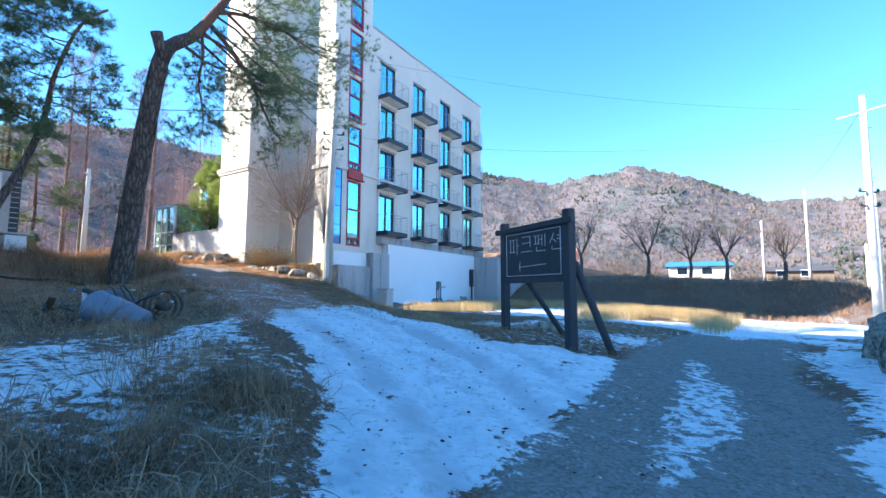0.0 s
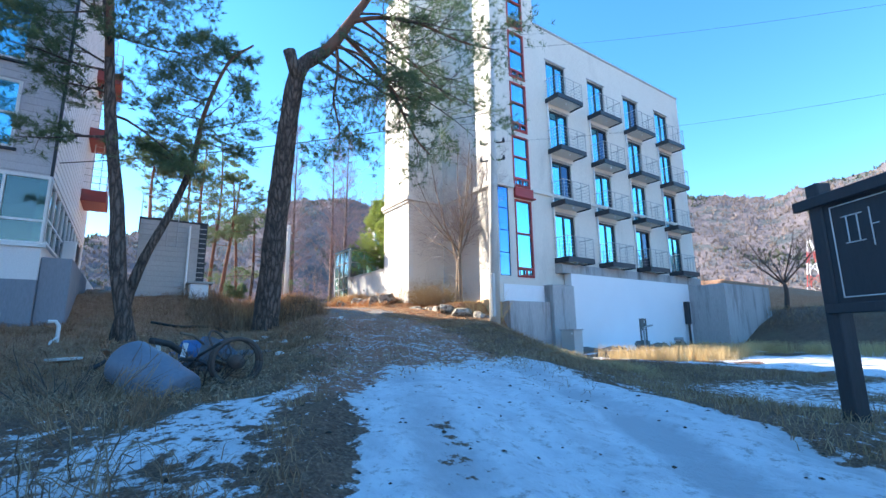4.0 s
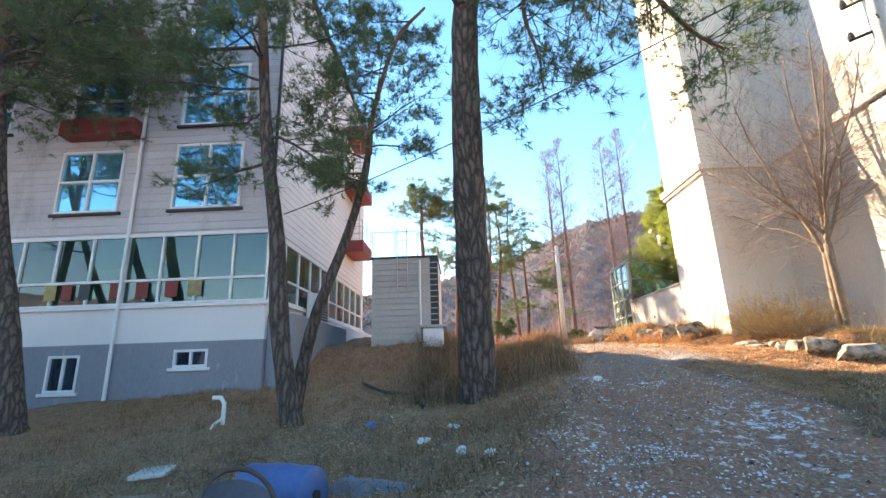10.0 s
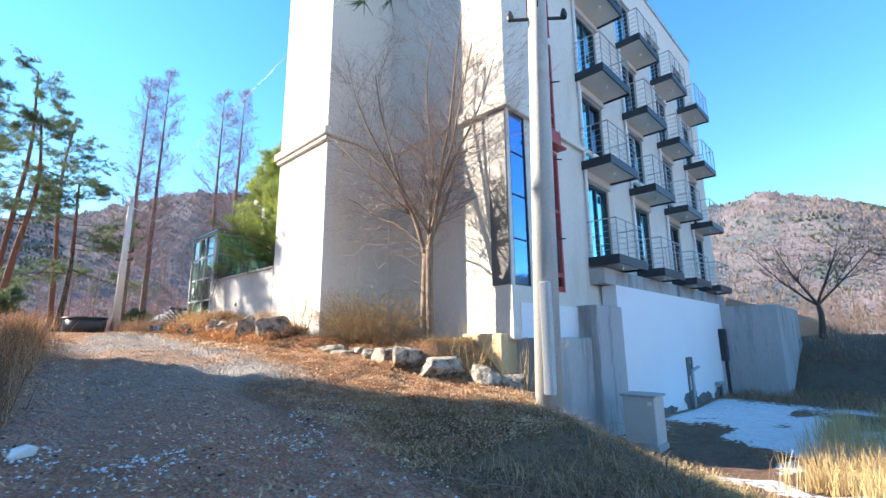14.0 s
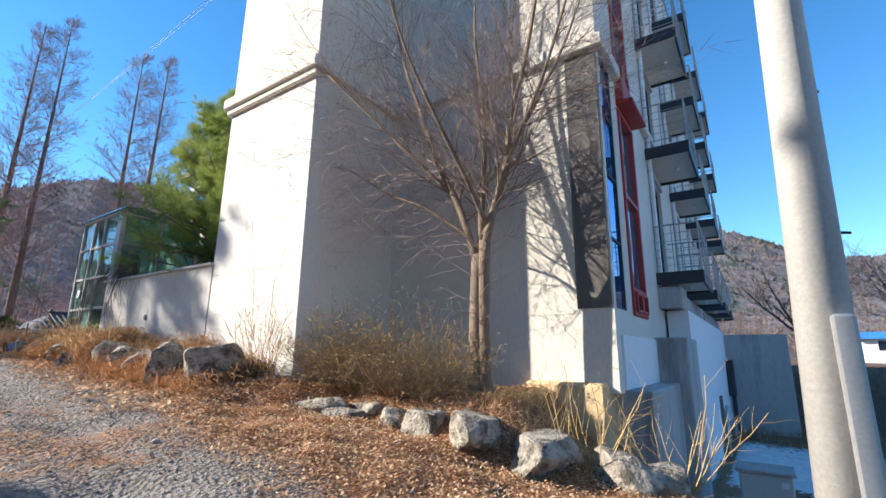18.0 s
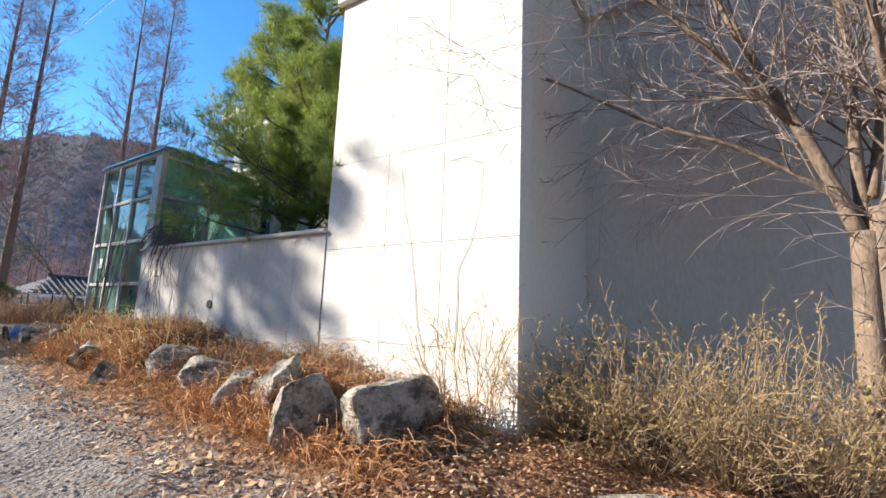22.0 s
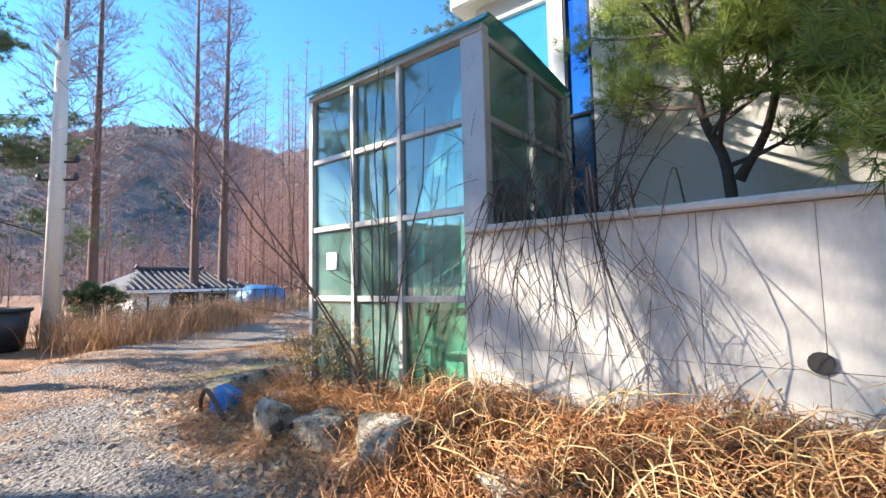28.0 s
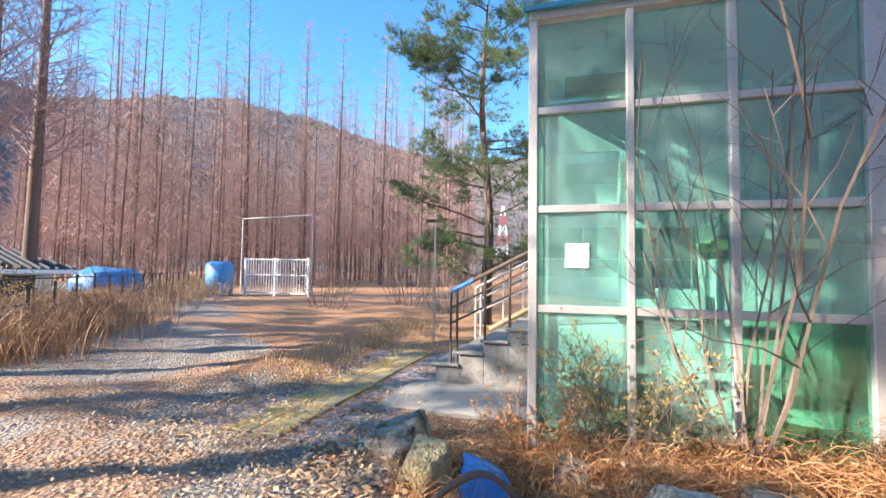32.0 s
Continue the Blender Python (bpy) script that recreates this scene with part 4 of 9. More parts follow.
# ---- the glass entrance ----
GX0, GX1, GY0, GY1 = -30.40, -27.95, 14.25, 16.1
GZB, GTR, GTOP = 3.28, (4.31, 5.09, 5.88), 6.62
gb = thing("glass_porch", ((GX0 + GX1) / 2, (GY0 + GY1) / 2, GZB), "glazed entrance porch with a grey steel frame and green glass", "porch")
for x, w in ((GX0, 0.07), (-29.67, 0.055), (-28.985, 0.055), (GX1 - 0.24, 0.24)):
    part("post", MB().box(x, GY0, GZB, x + w, GY0 + 0.1, GTOP, 0.006), M["alu"], gb)
for z in GTR:
    part("transom", MB().box(GX0 + 0.05, GY0 + 0.012, z - 0.03, GX1 - 0.1, GY0 + 0.09, z + 0.03, 0.006), M["alu"], gb)
part("transom", MB().box(GX0, GY0 - 0.01, GTOP, GX1, GY0 + 0.1, GTOP + 0.07, 0.008), M["alu"], gb)
for y in (15.16, GY1 - 0.08):
    part("post", MB().box(GX1 - 0.09, y, GZB, GX1 - 0.01, y + 0.06, GTOP, 0.006), M["alu"], gb)
    part("post", MB().box(GX0, y, GZB, GX0 + 0.06, y + 0.06, GTOP, 0.006), M["alu"], gb)
for z in (5.88, GTOP - 0.02):
    part("transom", MB().box(GX1 - 0.08, GY0 + 0.1, z - 0.03, GX1 - 0.02, GY1, z + 0.03, 0.005), M["alu"], gb)
    part("transom", MB().box(GX0 + 0.01, GY0 + 0.1, z - 0.03, GX0 + 0.06, GY1, z + 0.03, 0.005), M["alu"], gb)
xs = (GX0 + 0.06, -29.64, -28.96, GX1 - 0.22)
for i in range(3):
    for z0, z1 in zip((GZB, *GTR), (*GTR, GTOP)):
        part("pane", MB().box(xs[i], GY0 + 0.045, z0 + 0.02, xs[i + 1], GY0 + 0.052, z1 - 0.02), M["green_film"] if i == 2 and z0 == GZB else M["green_glass"], gb).visible_shadow = False
for y0, y1 in ((GY0 + 0.1, 15.16), (15.22, GY1 - 0.08)):
    for z0, z1 in ((GZB, 5.88), (5.88, GTOP)):
        part("pane", MB().box(GX1 - 0.055, y0, z0 + 0.02, GX1 - 0.048, y1, z1 - 0.02), M["green_glass"], gb).visible_shadow = False
        if y0 < 15:
            part("pane", MB().box(GX0 + 0.025, y0, z0 + 0.02, GX0 + 0.032, y1, z1 - 0.02), M["green_glass"], gb).visible_shadow = False
rv = MB()
prof = [(GY0 - 0.06, GTOP + 0.06), (GY0 + 0.02, GTOP + 0.15), (GY0 + 0.5, GTOP + 0.17), (15.26, GTOP + 0.12), (GY1, GTOP + 0.02)]
for (y0, z0), (y1, z1) in zip(prof, prof[1:]):
    rv.quad((GX0 - 0.05, y0, z0), (GX1 + 0.05, y0, z0), (GX1 + 0.05, y1, z1), (GX0 - 0.05, y1, z1))
    rv.quad((GX0 - 0.05, y0, z0 - 0.012), (GX0 - 0.05, y1, z1 - 0.012), (GX1 + 0.05, y1, z1 - 0.012), (GX1 + 0.05, y0, z0 - 0.012))
part("canopy", rv, M["green_sheet"], gb, "curved green plastic roof sheet")
part("porch_floor", MB().box(GX0, GY0, 3.0, GX1, GY1, GZB - 0.004), M["pole_concrete"], gb)
back = part("back_wall", wall_y(MB(), GY1, GY1 + 0.05, GX0, GX1, GZB, GTOP, [(-30.25, -29.55, 3.98, 6.0)]), M["interior"], gb)
part("inner_room", MB().box(GX0, 18.4, 3.0, -28.6, 18.6, 7.0).box(GX0, GY1 + 0.05, 3.9, -28.6, 18.4, 3.98).box(GX0 - 0.02, 17.9, 3.2, GX0, 18.6, 7.0), M["interior"], gb)
# what stands inside
cab = thing("cupboard", (-28.45, 15.7, GZB), "pale cupboard behind the porch glass", "cupboard")
part("body", MB().box(-28.75, 15.45, GZB, -28.15, 15.95, 4.75, 0.01), M["interior"], cab)
for x in (-28.74, -28.44):
    d = part("door", MB().box(x, 15.428, GZB + 0.1, x + 0.28, 15.448, 4.7, 0.006), M["window_white"], cab)
    part("handle", MB().box(x + 0.22, 15.405, 4.0, x + 0.24, 15.428, 4.14, 0.004), M["dark_metal"], d)
cab2 = thing("cupboard", (-29.35, 15.65, GZB), "pale low cupboard behind the porch glass", "cupboard")
part("body", MB().box(-29.6, 15.45, GZB, -28.85, 15.9, 4.1, 0.01), M["window_white"], cab2)
part("worktop", MB().box(-29.63, 15.4, 4.104, -28.82, 15.92, 4.14, 0.006), M["dark_room"], cab2)
shelf = thing("shelf_board", (-28.5, 15.6, 4.95), "yellowish shelf board on the porch wall", "shelf")
part("board", MB().box(-28.8, 15.3, 4.83, -27.98, GY1 - 0.004, 4.92, 0.006), M["straw_board"], shelf)
notice = solid("notice", MB().box(-30.12, GY0 + 0.032, 4.63, -29.94, GY0 + 0.042, 4.82, 0.002), M["paper"], "white paper notice stuck on the porch glass", "notice", base=(-30.03, GY0 + 0.04, 4.6))
INSIDE = [("white_board", -28.95, 15.2, 5.35, 0.34, 0.02, 0.75, "window_white", "white panel hanging inside the porch", "panel"), ("white_board", -29.35, 15.5, 5.3, 0.36, 0.02, 0.6, "window_white", "white panel hanging inside the porch", "panel"),
          ("carton", -29.25, 15.5, 4.15, 0.38, 0.3, 0.3, "paper", "white carton on the low cupboard", "box"), ("carton", -28.7, 15.5, 4.76, 0.3, 0.25, 0.22, "cardboard", "brown carton on the cupboard", "box"),
          ("noticeboard", -29.45, 16.06, 4.35, 0.6, 0.02, 0.75, "dark_room", "dark board on the porch's inner wall", "board"), ("carton", -29.0, 15.0, GZB, 0.4, 0.35, 0.42, "paper", "pale carton on the porch floor", "box"),
          ("screen", -28.35, 15.15, GZB, 0.34, 0.03, 1.25, "window_white", "white folding screen standing behind the glass", "screen"), ("stool", -29.7, 15.1, GZB, 0.3, 0.3, 0.45, "interior", "pale stool behind the porch glass", "stool")]
for nm, x, y, z, w, d, h, mat, label, cat in INSIDE:
    ob = thing(nm, (x + w / 2, y + d / 2, z), label, cat)
    if nm == "stool":
        part("seat", MB().box(x, y, z + h - 0.04, x + w, y + d, z + h, 0.012), M[mat], ob)
        for a, b in ((x, y), (x + w - 0.03, y), (x, y + d - 0.03), (x + w - 0.03, y + d - 0.03)):
            part("leg", MB().box(a, b, z, a + 0.03, b + 0.03, z + h - 0.04, 0.004), M[mat], ob)
    elif nm == "carton":
        part("body", MB().box(x, y, z, x + w, y + d, z + h - 0.004, 0.008), M[mat], ob)
        part("flap", MB().box(x, y - 0.004, z + h - 0.003, x + w, y + d * 0.49, z + h, 0.001), M[mat], ob)
        part("flap", MB().box(x, y + d * 0.51, z + h - 0.003, x + w, y + d + 0.004, z + h, 0.001), M[mat], ob)
    else:
        part("sheet", MB().box(x, y, z, x + w, y + d, z + h, 0.005), M[mat], ob)
        part("edge", MB().box(x - 0.015, y - 0.004, z, x, y + d + 0.004, z + h, 0.003).box(x + w, y - 0.004, z, x + w + 0.015, y + d + 0.004, z + h, 0.003), M["alu"], ob)
tube = thing("strip_light", (-29.1, 15.3, 6.3), "unlit white strip light hanging in the porch", "lamp")
part("housing", MB().box(-29.6, 15.26, 6.3, -28.5, 15.34, 6.36, 0.01), M["window_white"], tube)
part("tube", MB().tube([(-29.55, 15.3, 6.275), (-28.55, 15.3, 6.275)], 0.014, 8), M["paper"], tube)
for x in (-29.4, -28.7):
    part("chain", MB().tube([(x, 15.3, 6.36), (x, 15.3, GTOP + 0.1)], 0.006, 4), M["alu"], tube)

# ---- steps beside the porch ----
steps = thing("entrance_steps", (-31.1, 16.8, 3.25), "worn concrete entrance steps with steel handrails", "stairs")
for k in range(4):
    x0, x1 = -31.72 + 0.3 * k, -31.402 + 0.3 * k if k < 3 else -30.42
    part("step", MB().box(x0, 16.09, 3.1, x1, 17.58, 3.42 + 0.155 * k, 0.015), M["step_concrete"], steps)
    part("tread", MB().box(x0 - 0.03, 16.05, 3.424 + 0.155 * k, x1 - 0.01, 17.6, 3.464 + 0.155 * k, 0.01), M["step_concrete"], steps, "worn grey tread slab")
def handrail(y, mat):
    part("handrail", MB().tube([(-31.53, y, 4.34), (-30.45, y, 4.9)], 0.025, 8), mat, steps)
    part("rail", MB().tube([(-31.53, y, 3.95), (-30.45, y, 4.5)], 0.014, 6), mat, steps)
    part("rail", MB().tube([(-31.53, y, 4.14), (-30.45, y, 4.7)], 0.014, 6), mat, steps)
    for x in (-31.53, -31.45, -31.1, -30.8, -30.48):
        part("post", MB().tube([(x, y, 3.44 + 0.155 * max(0, math.floor((x + 31.72) / 0.3))), (x, y, 4.34 + (x + 31.53) * 0.52)], 0.018, 6), mat, steps)
handrail(16.1, M["bark_dark"])
handrail(17.55, M["alu"])
part("guard_rail", MB().tube([(-31.3, 17.5, 3.72), (-30.45, 17.5, 4.2)], 0.04, 8), M["yellow_paint"], steps, "yellow painted kick rail")
part("rail_sleeve", MB().tube([(-31.53, 16.1, 4.342), (-31.25, 16.1, 4.488)], 0.03, 8), M["tarp_blue"], steps, "blue tape round the handrail's end")
part("landing", MB().box(-32.0, 14.95, 3.0, -30.41, 16.088, 3.235, 0.02), M["step_concrete"], steps)

# ---- the grey factory-like house ----
HX, HY = -20.2, 1.3
fac = thing("grey_house", (-26, -6, 1.0), "tall grey lap-sided house with a glazed ground floor", "building")
FL, FR, FB = -15.0, HY, -32.8
wins = []
for z in (7.1, 9.85, 12.6):
    wins += [(-1.75, 0.32, z, z + 2.1), (-5.3, -3.35, z, z + 2.0), (-8.6, -7.2, z, z + 1.7), (-11.9, -10.5, z, z + 1.6), (-14.0, -12.7, z - 0.2, z + 1.4)]
wins += [(-12.2, -9.7, 4.7, 5.95)]
low = [(-4.65, -3.75, 2.0, 2.98), (-1.15, -0.2, 2.56, 3.04), (-8.05, -6.85, 2.0, 2.88), (-11.2, -10.4, 2.0, 2.9)]
glass = [(-9.1, HY - 0.06, 4.3, 6.35)]
part("wall", wall_x(MB(), HX - 0.3, HX - 0.03, FL, FR, 6.4, 16.6, wins), M["siding"], fac)
part("wall", wall_x(MB(), HX - 0.3, HX, FL, FR, 3.25, 6.4, glass + [w for w in wins if w[3] < 6.4]), M["siding_white"], fac)
for u, v, a, b in cells(FL, FR, 0.6, 3.25, low):
    part("basement_wall", MB().box(HX - 0.3, u, a, HX + 0.02, v, b), M["grey_paint"], fac, "grey painted peeling basement wall")
part("side_wall", wall_y(MB(), HY - 0.3, HY - 0.03, FB, HX - 0.3, 6.4, 16.6), M["siding_white"], fac)
part("side_wall", wall_y(MB(), HY - 0.3, HY, FB, HX - 0.3, 1.5, 6.4, [(-32.4, HX - 0.35, 4.4, 6.3)]), M["siding_white"], fac)
part("back_wall", MB().box(FB, FL, 1.0, FB + 0.3, HY - 0.3, 16.6).box(FB + 0.3, FL, 1.0, HX - 0.3, FL + 0.3, 16.6), M["siding"], fac)
part("roof", MB().box(FB - 0.1, FL - 0.1, 16.6, HX + 0.12, HY + 0.12, 16.8, 0.02), M["dark_metal"], fac, "flat roof with a dark metal edge")
fl = MB()
for z in (4.2, 6.42, 9.5, 12.3):
    fl.box(FB + 0.3, FL + 0.3, z - 0.15, HX - 0.3, HY - 0.3, z)
fl.box(-24.2, FL + 0.3, 0.8, -24.0, HY - 0.4, 16.5)
part("inner_floor", fl, M["dark_room"], fac)


def siding_rows(z0, z1, holes, lo, hi):
    rows, z = [], z0
    while z < z1 - 0.05:
        t = min(z + 0.235, z1)
        cut = sorted((max(lo, h[0]), min(hi, h[1])) for h in holes if h[2] < t - 0.02 and h[3] > z + 0.02)
        p, spans = lo, []
        for a, b in cut:
            if a > p + 0.03:
                spans.append((p, a))
            p = max(p, b)
        if hi > p + 0.03:
            spans.append((p, hi))
        rows.append((z, t, spans))
        z = t
    return rows


for z, t, spans in siding_rows(6.45, 16.55, wins, FL, HY):
    for a, b in spans:
        mb, n = MB(), 0
        for y in (a, b):
            mb.v += [(HX - 0.03, y, z), (HX + 0.012, y, z), (HX - 0.006, y, t), (HX - 0.03, y, t)]
        mb.f += [(n, n + 1, n + 2, n + 3), (n + 7, n + 6, n + 5, n + 4), (n + 1, n + 5, n + 6, n + 2), (n, n + 4, n + 5, n + 1), (n + 2, n + 6, n + 7, n + 3)]
        part("siding_board", mb, M["siding"], fac)
for z, t, spans in siding_rows(6.45, 16.55, [], FB, HX - 0.01):
    mb = MB()
    mb.v += [p for x in (FB, HX - 0.01) for p in ((x, HY - 0.03, z), (x, HY + 0.012, z), (x, HY - 0.006, t), (x, HY - 0.03, t))]
    mb.f += [(3, 2, 1, 0), (4, 5, 6, 7), (2, 6, 5, 1), (1, 5, 4, 0), (3, 7, 6, 2)]
    part("siding_board", mb, M["siding_white"], fac)
part("corner_trim", MB().box(HX - 0.05, HY - 0.05, 6.4, HX + 0.03, HY + 0.03, 16.6, 0.008), M["dark_metal"], fac)
for y0, y1, z0, z1 in wins + low:
    small = z1 - z0 < 1.3
    x = HX + 0.02 if not small else HX - 0.02
    w = part("window", frame_x(x, y0, y1, z0, z1, 0.07, 0.1, ((y0 + y1) / 2,), () if small else ((z0 + z1) / 2,)), M["window_white"], fac, "white-framed window")
    part("pane", MB().box(x - 0.03, y0 + 0.05, z0 + 0.05, x - 0.018, y1 - 0.05, z1 - 0.05), M["window_glass"] if not small else M["dark_glass"], w)
    part("trim", MB().box(HX, y0 - 0.1, z0 - 0.09, HX + 0.09, y1 + 0.1, z0 - 0.005, 0.01), M["dark_metal"] if not small else M["window_white"], w)
# glazed ground floor
gl = part("window", frame_x(HX - 0.03, -9.1, HY, 4.3, 6.35, 0.07, 0.12, [-9.1 + 1.04 * k for k in range(1, 10)], (5.0,)), M["window_white"], fac, "long white-framed window band")
for k in range(10):
    part("pane", MB().box(HX - 0.04, -9.05 + 1.04 * k, 4.37, HX - 0.03, -8.1 + 1.04 * k, 6.3), M["band_glass"] if k else M["teal_glass"], gl)
gs = part("window", frame_y(HY - 0.03, -32.4, HX - 0.06, 4.4, 6.3, 0.07, 0.12, [HX - 1.2 * k for k in range(1, 10)], (5.1,)), M["window_white"], fac)
for k in range(10):
    part("pane", MB().box(HX - 0.06 - 1.2 * (k + 1) + 0.05, HY - 0.04, 4.47, HX - 0.1 - 1.2 * k, HY - 0.03, 6.23), M["band_glass"], gs)
part("sill", MB().box(HX, -9.2, 4.2, HX + 0.1, HY + 0.1, 4.28, 0.01).box(FB, HY, 4.3, HX + 0.0, HY + 0.1, 4.38, 0.01), M["window_white"], fac)
part("downpipe", MB().tube([(HX + 0.1, -2.85, 1.2), (HX + 0.1, -2.85, 16.4)], 0.05, 8).tube([(HX + 0.1, -9.3, 1.2), (HX + 0.1, -9.3, 16.4)], 0.05, 8), M["window_white"], fac, "white downpipe")
for y0, z in ((-5.2, 9.95), (-5.5, 13.1)):
    b = part("balcony_box", MB().box(HX, y0, z - 0.5, HX + 0.5, y0 + 2.3, z + 0.02, 0.02), M["red_paint"], fac, "rusty red balcony box")
for z in (8.3, 11.3, 14.3):
    b = part("fire_escape", MB().box(-30.4, HY, z - 0.55, -28.3, HY + 0.95, z, 0.02), M["red_paint"], fac, "red steel fire escape landing")
    r = MB()
    for x in (-30.35, -29.35, -28.35):
        r.tube([(x, HY + 0.9, z), (x, HY + 0.9, z + 1.0)], 0.02, 5)
    for h in (0.35, 0.68, 1.0):
        r.tube([(-30.35, HY + 0.9, z + h), (-28.35, HY + 0.9, z + h)], 0.015, 5)
        r.tube([(-28.35, HY + 0.03, z + h), (-28.35, HY + 0.9, z + h)], 0.015, 5)
    part("railing", r, M["alu"], b)
    l = MB()
    for y in (HY + 0.25, HY + 0.6):
        l.tube([(-29.0, y, z), (-29.0, y, z + 2.5)], 0.018, 5)
    for k in range(9):
        l.tube([(-29.0, HY + 0.25, z + 0.25 + 0.26 * k), (-29.0, HY + 0.6, z + 0.25 + 0.26 * k)], 0.012, 4)
    part("ladder", l, M["alu"], b)
part("side_terrace", MB().box(-26.3, HY, 1.8, HX - 0.15, HY + 0.75, 3.95, 0.03), M["grey_paint"], fac, "grey stained terrace wall")
part("side_terrace", MB().box(-32.5, HY, 2.4, -26.3, HY + 0.7, 4.1, 0.03), M["white_paint"], fac)
ac = thing("air_conditioner", (-23.6, 1.75, 4.0), "white outdoor air conditioner with a dark grille", "air conditioner")
part("casing", MB().box(-24.3, 1.45, 3.96, -23.1, 1.85, 4.95, 0.03), M["window_white"], ac)
gr = MB()
for k in range(9):
    gr.box(-24.2, 1.85, 4.06 + 0.095 * k, -23.2, 1.87, 4.12 + 0.095 * k)
part("grille", gr, M["dark_metal"], ac)
posters = [(-5.1, 0.34, "yellow_paint"), (-4.1, 0.3, "dark_room"), (-3.2, 0.36, "red_paint"), (-2.45, 0.36, "red_paint"), (-1.6, 0.36, "red_paint"), (-0.95, 0.4, "yellow_paint"), (-4.6, 0.3, "red_paint")]
for y, w, k in posters:
    solid("poster", MB().box(HX + 0.032, y, 4.5, HX + 0.038, y + w, 4.95, 0.002), M[k], "faded poster stuck on the glazed front", "poster", base=(HX + 0.03, y, 4.5), group="posters on the glazing")

# ---- the shed ----
shed = thing("shed", (-25.5, 4.8, 3.3), "small grey lap-sided shed with a flat roof", "shed")
S0, S1, SY0, SY1, SZ0, SZ1 = -26.4, -23.3, 3.65, 5.93, 2.7, 6.1
part("walls", MB().box(S0, SY0, SZ0, S1 - 0.02, SY1 - 0.02, SZ1), M["shed_siding"], shed)
z = SZ0
while z < SZ1 - 0.02:
    t = min(z + 0.2, SZ1)
    a = MB()
    a.v += [p for y in (SY0, SY1) for p in ((S1 - 0.02, y, z), (S1 + 0.035, y, z), (S1, y, t), (S1 - 0.02, y, t))]
    a.f += [(0, 1, 2, 3), (7, 6, 5, 4), (1, 5, 6, 2), (0, 4, 5, 1), (2, 6, 7, 3)]
    part("siding_board", a, M["shed_siding"], shed)
    b = MB()
    b.v += [p for x in (S0, S1) for p in ((x, SY1 - 0.02, z), (x, SY1 + 0.015, z), (x, SY1, t), (x, SY1 - 0.02, t))]
    b.f += [(3, 2, 1, 0), (4, 5, 6, 7), (2, 6, 5, 1), (1, 5, 4, 0), (3, 7, 6, 2)]
    part("siding_board", b, M["siding_white"], shed)
    z = t
part("roof", MB().box(S0 - 0.05, SY0 - 0.05, SZ1, S1 + 0.05, SY1 + 0.05, SZ1 + 0.07, 0.01), M["dark_metal"], shed)
part("corner_trim", MB().box(S1, SY1 - 0.25, SZ0, S1 + 0.03, SY1 + 0.03, SZ1, 0.005), M["dark_metal"], shed)
part("downpipe", MB().tube([(S1 + 0.06, SY1 - 0.6, SZ0), (S1 + 0.06, SY1 - 0.6, SZ1 - 0.1)], 0.04, 8), M["window_white"], shed)
lad = MB()
for y in (SY0 + 0.9, SY0 + 1.25):
    lad.tube([(S1 + 0.12, y, 5.0), (S1 + 0.12, y, 7.2)], 0.018, 5)
for k in range(8):
    lad.tube([(S1 + 0.12, SY0 + 0.9, 5.1 + k * 0.27), (S1 + 0.12, SY0 + 1.25, 5.1 + k * 0.27)], 0.012, 4)
part("ladder", lad, M["alu"], shed)
rl = MB()
for y in (SY0, SY0 + 0.8, SY0 + 1.6, SY1):
    rl.tube([(S1 - 0.05, y, SZ1 + 0.05), (S1 - 0.05, y, SZ1 + 1.0)], 0.016, 5)
rl.tube([(S1 - 0.05, SY0, SZ1 + 1.0), (S1 - 0.05, SY1, SZ1 + 1.0)], 0.016, 5)
part("railing", rl, M["alu"], shed)
well = thing("concrete_box", (-22.95, 5.75, 2.7), "pale concrete box with a slab lid beside the shed", "box")
part("body", MB().box(-23.25, 5.45, 2.2, -22.65, 6.1, 3.6, 0.02), M["white_paint"], well)
part("lid", MB().box(-23.28, 5.35, 3.604, -22.55, 6.25, 3.69, 0.015), M["concrete"], well)

# ---- blue container ----
cont = thing("shipping_container", (-13.8, -7.0, 0.75), "pale blue corrugated shipping container with streaks of rust", "container")
C = pose(-12.25, -5.0, 0.7, 0, 0, 0)
for k in range(14):
    y = -0.12 - 0.36 * k
    part("side_rib", MB().box(-0.09, y - 0.20, 0.12, -0.03, y - 0.02, 2.42, 0.03, C), M["container_blue"], cont)
part("side_panel", MB().box(-0.13, -5.2, 0.12, -0.09, -0.1, 2.42, 0.0, C), M["container_blue"], cont)
for k in range(8):
    x = -0.14 - 0.365 * k
    part("end_rib", MB().box(x - 0.22, -0.09, 0.12, x - 0.03, -0.03, 2.42, 0.03, C), M["container_blue"], cont)
part("end_panel", MB().box(-3.08, -0.13, 0.12, -0.09, -0.09, 2.42, 0.0, C), M["container_blue"], cont)
for x0, y0 in ((-0.12, -0.12), (-3.15, -0.12), (-0.12, -5.3)):
    part("corner_post", MB().box(x0, y0, 0, x0 + 0.12, y0 + 0.12, 2.5, 0.01, C), M["container_blue"], cont)
    part("corner_casting", MB().box(x0 - 0.03, y0 - 0.03, 2.5, x0 + 0.15, y0 + 0.15, 2.62, 0.01, C), M["dark_metal"], cont)
for z in (0.0, 2.42):
    part("rail", MB().box(-3.03, -0.11, z, -0.12, -0.01, z + 0.12, 0.01, C), M["container_blue"], cont)
    part("rail", MB().box(-0.11, -5.18, z, -0.01, -0.12, z + 0.12, 0.01, C), M["container_blue"], cont)
